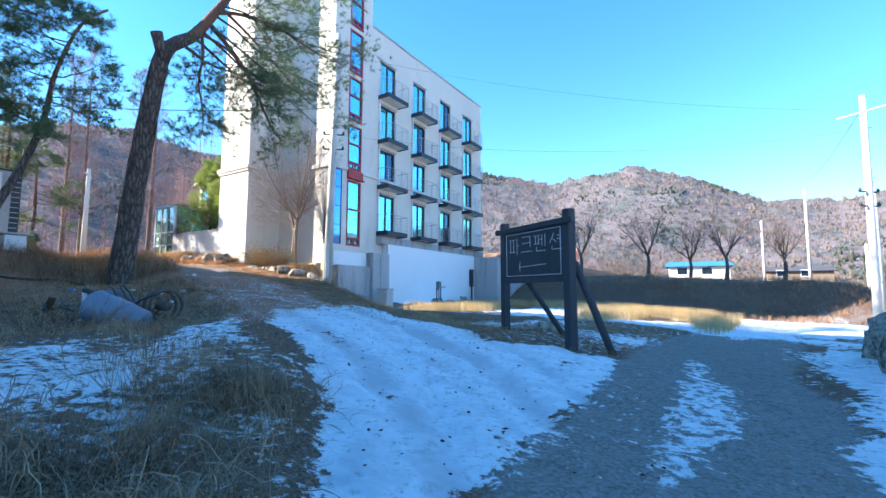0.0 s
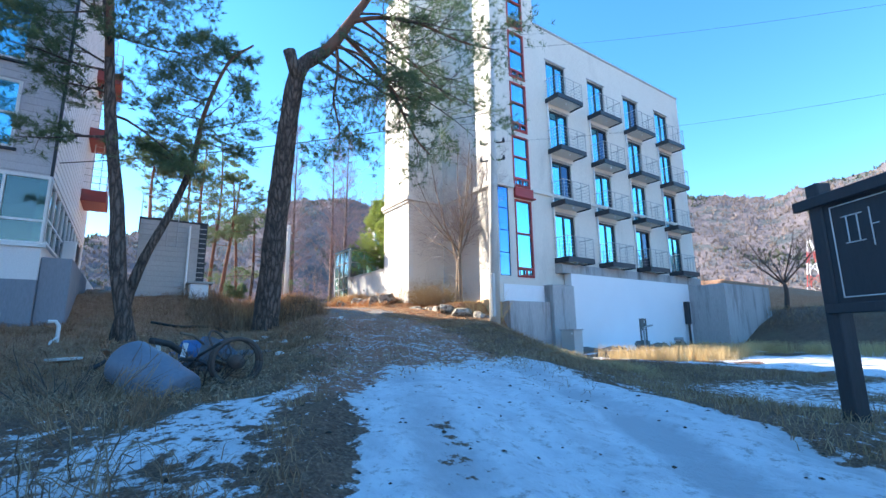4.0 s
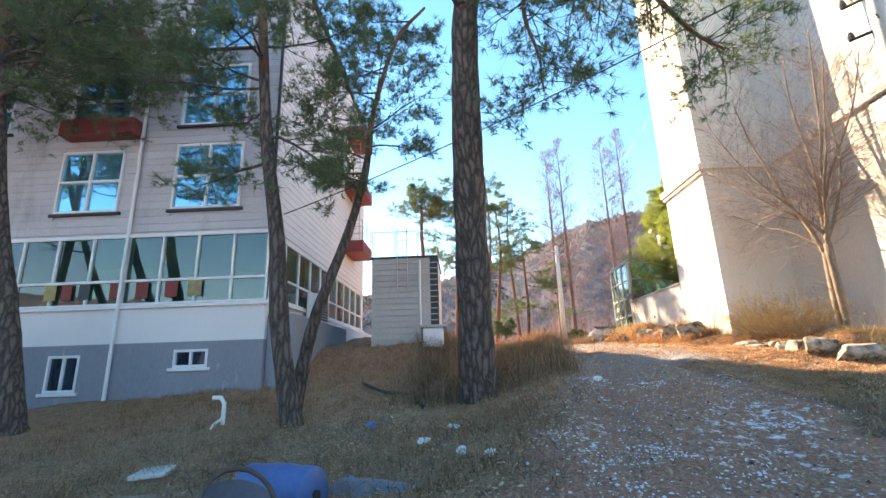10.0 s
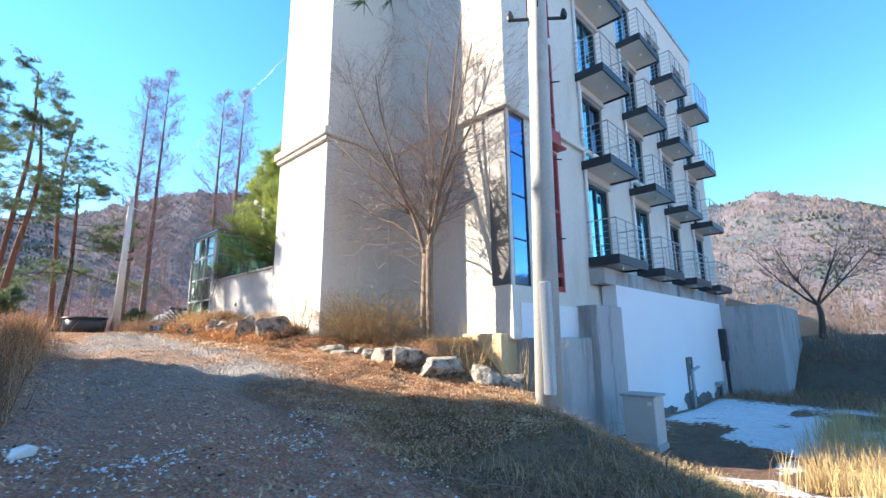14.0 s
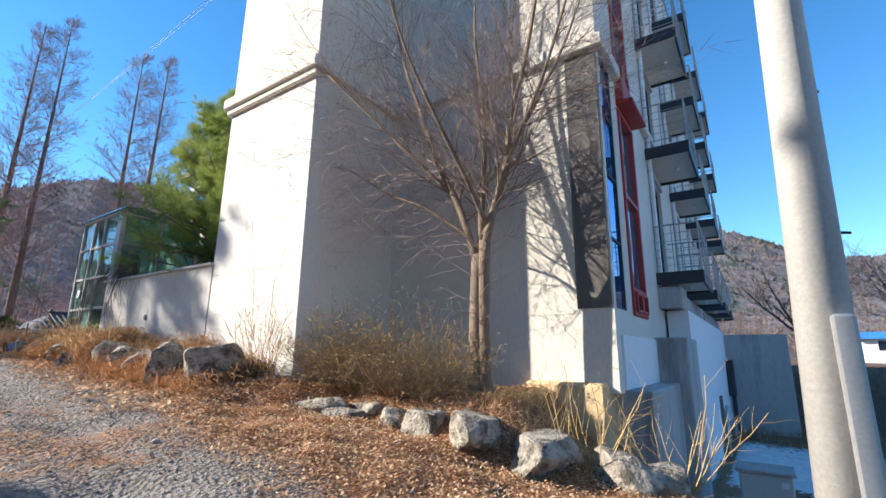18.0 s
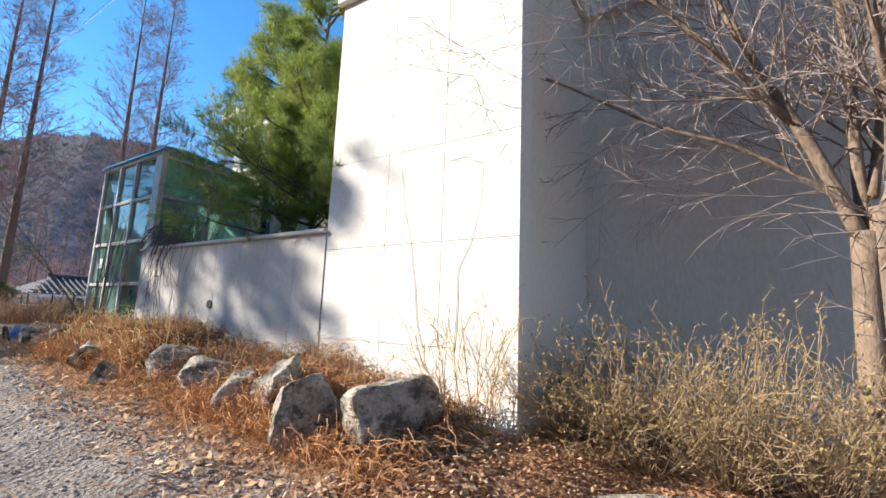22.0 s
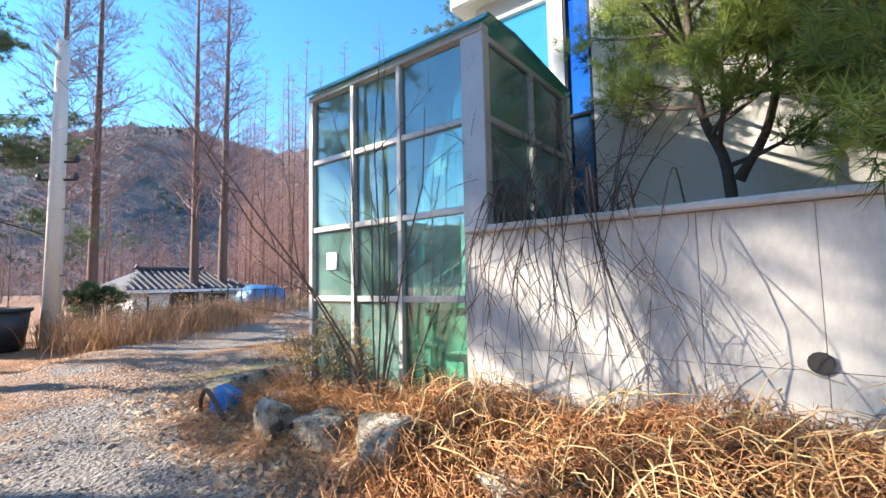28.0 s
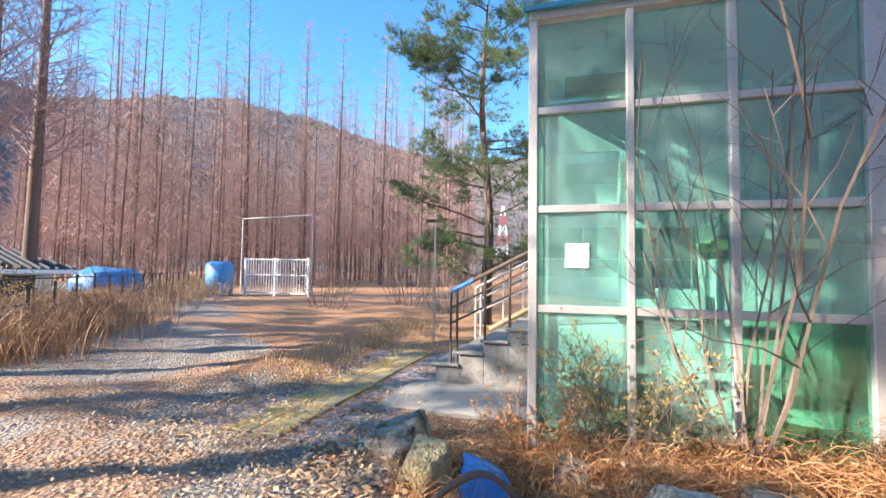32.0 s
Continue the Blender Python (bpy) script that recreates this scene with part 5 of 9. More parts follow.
part("roof", MB().box(-3.1, -5.25, 2.44, -0.12, -0.12, 2.53, 0.0, C), M["container_blue"], cont)
part("back_panel", MB().box(-3.1, -5.2, 0.02, -3.05, -0.14, 2.44, 0, C), M["container_blue"], cont)

# ---- the cream house behind ----
ch = thing("cream_house", (-35, -30, 1.5), "large cream house with a flat parapet behind the pines", "house")
part("wall", MB().box(-44, -48, 0.5, -26, -21.5, 6.6), M["cream_wall"], ch)
part("upper_wall", MB().box(-43.8, -47.8, 6.6, -26.15, -21.7, 10.2), M["plaster"], ch, "pale yellow upper wall")
part("parapet", MB().box(-44.2, -48.2, 10.2, -25.8, -21.3, 10.6, 0.03), M["concrete"], ch)

# ---- plants: tools ----
def mesh_np(name, V, F, material, shift=(0, 0, 0)):
    """A mesh from arrays; all faces have the same number of corners."""
    V, F = np.asarray(V, np.float32).reshape(-1, 3) - np.asarray(shift, np.float32), np.asarray(F, np.int32)
    k = F.shape[1]
    me = bpy.data.meshes.new(name)
    me.vertices.add(len(V))
    me.vertices.foreach_set("co", np.ascontiguousarray(V.reshape(-1), dtype=np.float32))
    me.loops.add(F.size)
    me.loops.foreach_set("vertex_index", np.ascontiguousarray(F.reshape(-1), dtype=np.int32))
    me.polygons.add(len(F))
    me.polygons.foreach_set("loop_start", np.arange(0, F.size, k, dtype=np.int32))
    me.polygons.foreach_set("loop_total", np.full(len(F), k, np.int32))
    me.materials.append(material)
    me.update(calc_edges=True)
    return me


def part_np(name, V, F, material, parent, label=""):
    ob = new(name, mesh_np(name, V, F, material, root_shift(parent)))
    ob.parent = parent
    return tagged(ob, label)


def unit(v):
    return v / np.maximum(np.linalg.norm(v, axis=-1, keepdims=True), 1e-9)


def blades(P, D, length, width, per, spread, rng, flat=0.0):
    """Thin pointed blades that fan out round the directions D from the points P."""
    n = len(P)
    P, D = np.repeat(P, per, 0), np.repeat(D, per, 0)
    d = unit(D + rng.normal(0, spread, D.shape) * np.array([1, 1, 1 - flat]))
    L = length * rng.uniform(0.65, 1.15, (len(P), 1))
    side = unit(np.cross(d, rng.normal(0, 1, d.shape))) * (width / 2)
    V = np.stack([P - side, P + side, P + d * L], 1).reshape(-1, 3)
    return V, np.arange(len(V)).reshape(-1, 3)


def strands(P, H, lean, width, rng, droop=0.5, segs=3):
    """Grass stalks and runners: curved ribbons from the points P."""
    n = len(P)
    a = rng.uniform(0, 2 * np.pi, n)
    out = np.stack([np.cos(a), np.sin(a), np.zeros(n)], -1) * (lean * rng.uniform(0.3, 1.2, n))[:, None]
    H = np.asarray(H) * rng.uniform(0.6, 1.15, n)
    side = np.stack([-np.sin(a), np.cos(a), np.zeros(n)], -1) * (width / 2)
    side = side * rng.choice([-1, 1], n)[:, None]
    rows = []
    for k in range(segs + 1):
        t = k / segs
        c = P + out * (H[:, None] * t ** 1.4)
        c[:, 2] += H * (t - droop * t * t * 0.8)
        w = side * (1 - 0.75 * t)
        rows.append(np.stack([c - w, c + w], 1))
    V = np.stack(rows, 1)
    V = V.reshape(-1, 3)
    base = (np.arange(n) * (segs + 1) * 2)[:, None, None]
    q = np.array([[2 * k, 2 * k + 1, 2 * k + 3, 2 * k + 2] for k in range(segs)])[None]
    return V, (base + q).reshape(-1, 4)


def turn_from(d, angle, az):
    side = d.orthogonal().normalized()
    up = d.cross(side)
    return (d * math.cos(angle) + (side * math.cos(az) + up * math.sin(az)) * math.sin(angle)).normalized()


def grow(levels, rng, p, d, L, r, depth, spec, tips):
    """A limb and, in turn, its branches; levels holds a mesh builder for each depth."""
    sp = spec[depth]
    segs = sp.get("segs", 4)
    pts, dirs = [Vector(p)], [Vector(d)]
    cur = Vector(d)
    for i in range(segs):
        w = sp.get("wiggle", 0.15)
        cur = (cur + Vector((rng.uniform(-w, w), rng.uniform(-w, w), rng.uniform(-w, w))) + Vector((0, 0, sp.get("up", 0.0)))).normalized()
        pts.append(pts[-1] + cur * (L / segs))
        dirs.append(cur.copy())
    end = sp.get("end", 0.25)
    radii = [r * (1 - (1 - end) * i / segs) for i in range(segs + 1)]
    sides = 8 if r > 0.06 else (5 if r > 0.02 else 3)
    levels[min(depth, len(levels) - 1)].tube(pts, radii, sides, False)
    if depth + 1 >= len(spec):
        tips.append((pts[-1], dirs[-1], pts[-2]))
        return
    nx = spec[depth + 1]
    n = nx["n"] if isinstance(nx["n"], int) else rng.randint(*nx["n"])
    for k in range(n):
        t = nx.get("from", 0.3) + (1 - nx.get("from", 0.3)) * (k + rng.uniform(0, 0.9)) / n
        f = min(t, 0.999) * segs
        i = int(f)
        q = pts[i].lerp(pts[i + 1], f - i)
        dd = turn_from(dirs[min(i + 1, segs)], radians(rng.uniform(*nx["angle"])), rng.uniform(0, 2 * math.pi))
        if "flat" in nx:
            dd.z *= nx["flat"]
            dd.normalize()
        grow(levels, rng, q, dd, L * rng.uniform(*nx["len"]) * (1 - nx.get("taper", 0.4) * t), max(radii[i] * nx.get("thin", 0.5), 0.0028), depth + 1, spec, tips)
    tips.append((pts[-1], dirs[-1], pts[-2]))


def smooth_path(pts, per=4):
    """A rounded line through the points."""
    P = [Vector(p) for p in pts]
    P = [P[0] * 2 - P[1]] + P + [P[-1] * 2 - P[-2]]
    out = []
    for i in range(1, len(P) - 2):
        for k in range(per):
            t = k / per
            a, b, c, d = P[i - 1], P[i], P[i + 1], P[i + 2]
            out.append(0.5 * ((2 * b) + (c - a) * t + (2 * a - 5 * b + 4 * c - d) * t * t + (3 * b - a - 3 * c + d) * t ** 3))
    out.append(P[-2])
    return out


PINE_SPEC = [
    dict(segs=6, wiggle=0.22, up=0.03, end=0.2),
    dict(n=(8, 11), angle=(35, 70), len=(0.35, 0.6), taper=0.35, thin=0.45, segs=4, wiggle=0.25, up=0.04, flat=0.3, **{"from": 0.2}),
    dict(n=(5, 7), angle=(30, 65), len=(0.4, 0.6), taper=0.3, thin=0.5, segs=2, wiggle=0.25, up=0.08, flat=0.4, **{"from": 0.25}),
]


def pine(name, path, r0, r1, limbs, label, seed, tuft=0.2, per=13, width=0.014, material="needles", bark="bark_pine", dens=1.0, spec=PINE_SPEC, upper="bark_red", extra=4, scatter=0.06, lines=()):
    """A pine: trunk along a path, limbs given as (share of the path, heading in degrees, rise, length), needles in tufts."""
    rng = random.Random(seed)
    nr = np.random.RandomState(seed)
    tree = thing(name, tuple(path[0]), label, "tree")
    line = smooth_path(path, 5)
    n = len(line) - 1
    radii = [r0 * (1 - i / n) + r1 * i / n + (0.35 * r0 * max(0, 1 - i / 1.6) if i < 2 else 0) for i in range(n + 1)]
    radii = [r * (1 + 0.06 * rng.uniform(-1, 1)) for r in radii]
    cut = int(n * 0.62)
    part("trunk", MB().tube(line[: cut + 1], radii[: cut + 1], 14), M[bark], tree, smooth=True)
    part("upper_trunk", MB().tube(line[cut:], radii[cut:], 12), M[upper], tree, smooth=True)
    lv = [MB(), MB()]
    tips = []
    for share, head, rise, length in limbs:
        f = min(share, 0.999) * n
        i = int(f)
        p = line[i].lerp(line[i + 1], f - i)
        d = Vector((math.cos(radians(head)), math.sin(radians(head)), rise)).normalized()
        grow(lv, rng, p, d, length, max(0.025, radii[i] * 0.30), 0, spec, tips)
    for pts, r in lines:
        ln = smooth_path(pts, 4)
        m = len(ln) - 1
        rr = [r * (1 - 0.75 * i / m) for i in range(m + 1)]
        part("limb", MB().tube(ln, rr, 8), M[upper], tree, smooth=True)
        for k in range(3 * m // 2 + 4):
            f = (0.25 + 0.75 * rng.random()) * (m - 0.01)
            i = int(f)
            d = turn_from((ln[i + 1] - ln[i]).normalized(), radians(rng.uniform(30, 75)), rng.uniform(0, 6.28))
            grow(lv, rng, ln[i].lerp(ln[i + 1], f - i), d, rng.uniform(0.7, 1.5), max(0.008, rr[i] * 0.4), 1, spec, tips)
    part("limbwork", lv[0], M[bark], tree, smooth=True)
    part("twigwork", lv[1], M["bark_dark"], tree)
    P, D = [], []
    for a, b, c in tips:
        for k in range(extra):
            P.append(a.lerp(c, rng.uniform(-0.1, 1.6)))
            D.append(b)
    P, D = np.array(P), np.array(D)
    P = P + nr.normal(0, scatter, P.shape) * np.array([1, 1, 0.5])
    keep = nr.rand(len(P)) < dens
    P, D = P[keep], D[keep]
    V, F = blades(P, D + np.array([0, 0, 0.25]), tuft, width, per, 0.75, nr)
    part_np("foliage", V, F, M[material], tree)
    return tree


def limb_ring(rng, lo, hi, n, length, rise=(0.0, 0.35), head=(0, 360)):
    out = []
    for k in range(n):
        s = lo + (hi - lo) * (k + rng.uniform(0.1, 0.9)) / n
        taper = 1 - 0.45 * max(0, (s - lo) / max(1e-6, hi - lo)) ** 2
        out.append((s, rng.uniform(*head), rng.uniform(*rise), length * rng.uniform(0.7, 1.15) * taper))
    return out


# ---- the pines ----
_r = random.Random(11)
main_limbs = [(0.56, 100, -0.1, 3.0), (0.62, 95, -0.25, 4.2), (0.66, 75, -0.45, 5.4), (0.7, 50, -0.5, 5.6), (0.74, 85, -0.4, 4.8), (0.78, 35, -0.35, 5.0), (0.82, 5, -0.15, 4.2), (0.86, 90, 0.1, 4.0), (0.9, 45, 0.15, 4.0), (0.94, 75, 0.3, 3.6), (0.97, 200, 0.3, 2.6), (0.99, 300, 0.4, 2.4)]
def at_height(path, z):
    """The share of a path at which it reaches a height."""
    line = smooth_path(path, 5)
    for i, (p, q) in enumerate(zip(line, line[1:])):
        if q.z >= z:
            return min(0.999, (i + max(0, (z - p.z)) / max(1e-6, q.z - p.z)) / (len(line) - 1))
    return 0.999


def crown(path, lo, hi, n, length, rise=(-0.1, 0.2), head=(0, 360), top=0.35):
    """Limbs between two heights, longest at a third of the crown."""
    out = []
    for k in range(n):
        u = (k + _r.uniform(0.1, 0.9)) / n
        ln = length * (0.75 + 0.25 * math.sin(math.pi * min(1, u * 1.5)) - (0.75 - top) * max(0, u - 0.35))
        out.append((at_height(path, lo + (hi - lo) * u), _r.uniform(*head), _r.uniform(*rise), ln * _r.uniform(0.7, 1.15)))
    return out


main_path = [(-17.0, 6.95, 1.2), (-16.6, 6.94, 3.2), (-16.05, 6.93, 5.6), (-15.45, 6.95, 8.0), (-15.1, 7.08, 9.3), (-14.92, 7.85, 10.15), (-14.85, 8.5, 11.3), (-14.6, 9.3, 12.9), (-14.4, 9.9, 14.6)]
main_tree = pine("pine_tree", main_path, 0.385, 0.06, main_limbs, "tall dark pine with a sawn-off fork beside the track", 3, dens=0.72,
                 lines=[([(-14.85, 8.3, 10.8), (-14.7, 9.3, 9.95), (-14.6, 9.95, 9.1), (-14.6, 10.4, 8.4), (-14.6, 10.85, 7.75), (-14.6, 11.3, 7.4)], 0.085), ([(-14.9, 8.1, 10.3), (-14.85, 8.15, 9.5), (-14.8, 8.03, 8.5), (-14.8, 8.22, 7.64), (-14.8, 8.25, 6.9)], 0.06),
                        ([(-14.85, 8.5, 11.3), (-14.3, 9.2, 11.4), (-13.6, 10.2, 11.2), (-12.9, 11.4, 10.6), (-12.4, 12.4, 10.4)], 0.08), ([(-14.9, 8.0, 10.3), (-14.2, 8.6, 9.8), (-13.6, 9.2, 8.8), (-13.2, 9.6, 7.9)], 0.05), ([(-14.8, 8.6, 11.6), (-14.5, 9.6, 10.9), (-14.2, 10.8, 10.0), (-14.0, 11.8, 9.2)], 0.06)])
part("fork_stub", MB().tube([(-15.05, 7.0, 9.0), (-15.03, 6.83, 9.4), (-15.01, 6.72, 9.72)], [0.2, 0.17, 0.18], 12), M["bark_pine"], main_tree, "sawn-off stump of the pine's fork", smooth=True)
E_PATH = [(-16.2, 3.75, 0.9), (-16.3, 3.3, 3.05), (-16.4, 3.09, 4.87), (-16.4, 2.8, 6.64), (-16.4, 2.6, 8.3), (-16.4, 2.4, 10.5), (-16.4, 2.15, 13.2), (-16.4, 2.0, 16.5)]
pine("pine_tree", E_PATH, 0.2, 0.05, crown(E_PATH, 7.6, 16.4, 30, 3.0, (-0.25, 0.2)) + [(at_height(E_PATH, 6.6), 250, -0.3, 2.0), (at_height(E_PATH, 7.2), 70, -0.35, 2.4)], "slender pine in front of the grey house", 4, dens=0.68)
F_PATH = [(-17.0, 3.3, 1.0), (-17.0, 3.5, 2.4), (-17.0, 3.78, 3.6), (-17.0, 4.35, 5.16), (-17.0, 4.71, 6.58), (-17.0, 4.9, 8.15), (-17.0, 5.43, 9.95), (-17.0, 6.1, 10.8)]
pine("pine_tree", F_PATH, 0.15, 0.03, crown(F_PATH, 6.0, 10.8, 20, 1.9, (-0.2, 0.25), top=0.6), "slender leaning pine in front of the grey house", 5, per=10, dens=0.55)
D_PATH = [(-17.05, -1.9, 0.8), (-17.05, -2.32, 1.7), (-17.05, -2.85, 3.7), (-17.05, -3.56, 6.04), (-17.05, -4.27, 9.4), (-17.05, -4.9, 13.7), (-17.0, -5.3, 17.4), (-17.0, -5.4, 20.5)]
pine("pine_tree", D_PATH, 0.27, 0.06, crown(D_PATH, 9.3, 20.0, 36, 4.6) + [(at_height(D_PATH, 9.0), 60, -0.05, 3.4), (at_height(D_PATH, 9.8), 80, -0.1, 4.4), (at_height(D_PATH, 10.6), 75, 0.0, 4.6)],
     "tall pine with a dense dark crown by the house", 6, tuft=0.24, width=0.016, per=11, extra=5, dens=0.7)
C_PATH = [(-17.1, -2.2, 0.8), (-17.1, -2.58, 1.7), (-17.1, -3.12, 2.95), (-17.1, -4.21, 4.9), (-17.1, -5.06, 6.76), (-17.2, -5.72, 9.45), (-17.3, -6.3, 13.5), (-17.3, -6.4, 18.0)]
pine("pine_tree", C_PATH, 0.22, 0.05, crown(C_PATH, 9.6, 18.0, 30, 4.6, head=(120, 330)), "tall pine with a bent trunk by the house", 7, tuft=0.24, width=0.016, per=11, extra=5, dens=0.7)
A_PATH = [(-16.6, -3.9, 0.8), (-16.65, -4.37, 1.7), (-16.7, -5.17, 3.16), (-16.7, -6.18, 4.83), (-16.7, -7.09, 6.71), (-16.7, -8.31, 9.76), (-16.7, -9.14, 13.3), (-16.6, -9.6, 19.0)]
pine("pine_tree", A_PATH, 0.2, 0.05, crown(A_PATH, 9.4, 19.0, 34, 5.0) + [(at_height(A_PATH, 9.5 + 0.8 * k), 255 + 9 * (k % 4), 0.05 * (k % 3), 6.5) for k in range(9)] + [(at_height(A_PATH, 8.3), 268, 0.02, 5.5), (at_height(A_PATH, 6.9), 262, 0.05, 5.0)],
     "tall red-barked pine leaning over the container", 8, bark="bark_red", tuft=0.24, width=0.016, per=11, extra=5, dens=0.62,
     lines=[([(-16.7, -8.4 - 0.1 * k, 9.8 + 0.95 * k), (-16.5 + 0.3 * (k % 3), -10.4 - 0.1 * k, 10.3 + 0.95 * k), (-16.2 + 0.5 * (k % 3), -12.6, 10.5 + 0.95 * k + 0.2 * (k % 2)), (-16.0 + 0.6 * (k % 3), -14.6, 10.3 + 0.98 * k)], 0.05) for k in range(8)])
B_PATH = [(-17.5, -7.1, 0.9), (-17.6, -7.32, 2.1), (-17.6, -7.44, 4.0), (-17.6, -7.16, 5.8), (-17.6, -7.04, 8.63), (-17.6, -7.21, 11.4), (-17.6, -8.67, 15.8), (-17.6, -9.6, 20.0)]
pine("pine_tree", B_PATH, 0.18, 0.05, crown(B_PATH, 10.2, 20.0, 30, 4.8), "tall red-barked pine by the house", 14, bark="bark_red", tuft=0.24, width=0.016, per=11, extra=5, dens=0.62)
H_PATH = [(-15.95, -11.4, 0.8), (-15.95, -11.6, 3.0), (-15.9, -11.82, 6.5), (-15.8, -12.2, 12.0), (-15.6, -12.5, 21.0)]
pine("pine_tree", H_PATH, 0.17, 0.05, crown(H_PATH, 9.5, 20.5, 34, 4.4, (-0.1, 0.2)), "pine standing behind the container", 9, bark="bark_dark", tuft=0.24, width=0.016, per=10, extra=4, dens=0.5)
for k, (x, y, h) in enumerate(((-44.6, 6.4, 15), (-40.6, 7.6, 13), (-48.6, 9.2, 17), (-43.0, 9.4, 12), (-52.0, 12.5, 16), (-24.5, -16.5, 13), (-22.5, -19.0, 14))):
    z = ground_at(x, y) - 0.1
    q = _r.uniform(-1.2, 1.2)
    pine("pine_tree", [(x, y, z), (x + 0.3 * q, y + 0.4 * q, z + h * 0.35), (x - 0.2 * q, y + 0.9 * q, z + h * 0.7), (x + 0.3, y + 0.5 * q, z + h)], 0.19, 0.05, limb_ring(_r, 0.45, 1.0, 15, 2.7, (-0.1, 0.3)),
         "tall red-barked pine with a sparse crown", 20 + k, per=9, width=0.018, tuft=0.22, extra=4, dens=0.75, bark="bark_red")
# two added pines, placed and crowned so that they shade the garden wall
for k, (x, y) in enumerate(((-40.5, 4.2), (-39.4, 4.2))):
    z = ground_at(x, y) - 0.1
    pine("pine_tree", [(x, y, z), (x + 0.2, y + 0.1, z + 5.0), (x - 0.1, y - 0.1, z + 9.0), (x, y, z + 11.9)], 0.18, 0.04, limb_ring(_r, 0.80, 1.0, 12, 2.2, (-0.05, 0.25)),
         "added red-barked pine whose small high crown shades the garden wall", 35 + k, per=9, width=0.018, tuft=0.2, extra=4, dens=0.75, bark="bark_red")
# the pine behind the steps, and the pine at the valley road's side
pine("pine_tree", [(-32.4, 22.6, 3.2), (-32.3, 22.7, 6.0), (-32.5, 22.6, 9.0), (-32.4, 22.7, 12.0)], 0.17, 0.03, limb_ring(_r, 0.12, 1.0, 30, 2.9, (-0.05, 0.45)), "bushy green pine behind the entrance steps", 31, material="needles", tuft=0.18, per=11, width=0.013)
pine("pine_tree", [(-44.5, 12.0, 3.2), (-44.3, 12.2, 7.0), (-44.0, 12.0, 12.0)], 0.18, 0.05, limb_ring(_r, 0.45, 1.0, 14, 3.2, (-0.2, 0.2)), "pine beside the concrete pole", 33)

# white pines above the garden wall
WP = [
    dict(segs=5, wiggle=0.12, up=0.08, end=0.25),
    dict(n=(6, 8), angle=(30, 60), len=(0.35, 0.55), taper=0.4, thin=0.5, segs=3, wiggle=0.15, up=0.12, **{"from": 0.2}),
    dict(n=(4, 5), angle=(25, 55), len=(0.4, 0.6), taper=0.3, thin=0.5, segs=2, wiggle=0.15, up=0.15, **{"from": 0.2}),
]
WHITE_PINES = [
    ([(-26.35, 15.75, 4.3), (-26.38, 15.75, 5.4), (-26.55, 15.7, 6.0), (-26.6, 15.65, 7.2), (-26.5, 15.6, 8.9)], 0.055, 5.4, 8.9, 30, 1.5),
    ([(-26.3, 15.75, 5.3), (-26.05, 15.65, 5.75), (-25.95, 15.6, 6.5), (-25.95, 15.6, 8.2)], 0.04, 6.2, 8.2, 12, 0.9),
    ([(-25.15, 15.3, 4.3), (-25.1, 15.3, 5.4), (-25.2, 15.3, 7.2), (-25.1, 15.35, 9.4)], 0.06, 5.0, 9.4, 31, 1.2),
    ([(-24.25, 15.15, 4.3), (-24.2, 15.15, 5.4), (-24.25, 15.2, 6.6), (-24.2, 15.2, 8.0)], 0.045, 5.0, 8.2, 22, 0.9),
    ([(-27.2, 20.5, 4.0), (-27.2, 20.5, 7.0), (-27.2, 20.5, 10.5)], 0.1, 6.5, 10.5, 22, 1.6)]
for k, (path, r0, lo, hi, n, ln) in enumerate(WHITE_PINES):
    pine("white_pine", path, r0, 0.02, crown(path, lo, hi, n, ln, (0.0, 0.6)) + ([(at_height(path, lo + 0.28 * j), 255 + 11 * (j % 3), 0.05, 1.7) for j in range(4)] if k == 2 else []), "bushy bright green white pine behind the garden wall" if k < 4 else "tall yellow-green white pine behind the low wing", 40 + k,
         tuft=0.17, per=11, width=0.008, material="needles_bright", bark="bark_dark", upper="bark_dark", spec=WP, extra=4, scatter=0.07)
for k, (x, y, z0, h, w) in enumerate(((-35.0, 9.3, 0, 1.75, 0.75), (-41.2, 15.1, 0.6, 1.3, 0.7))):
    z = ground_at(x, y) - 0.05
    path = [(x, y, z), (x + 0.08, y, z + 0.6 * h), (x, y, z + h)]
    pine("dwarf_pine", path, 0.09, 0.03, crown(path, z + 0.45 * h, z + h, 14, w, (0.0, 0.4), top=0.7), "low spreading dark green dwarf pine", 48 + k, tuft=0.13, per=11, width=0.012, spec=WP, extra=3)

# ---- bare trees ----
MAPLE = [
    dict(segs=7, wiggle=0.10, up=0.07, end=0.12),
    dict(n=(8, 10), angle=(22, 48), len=(0.45, 0.7), taper=0.35, thin=0.42, segs=5, wiggle=0.14, up=0.02, **{"from": 0.2}),
    dict(n=(8, 10), angle=(25, 60), len=(0.35, 0.6), taper=0.3, thin=0.45, segs=4, wiggle=0.16, up=0.0, **{"from": 0.12}),
    dict(n=(7, 9), angle=(25, 55), len=(0.4, 0.6), taper=0.3, thin=0.5, segs=2, wiggle=0.15, up=0.0, **{"from": 0.1}),
]


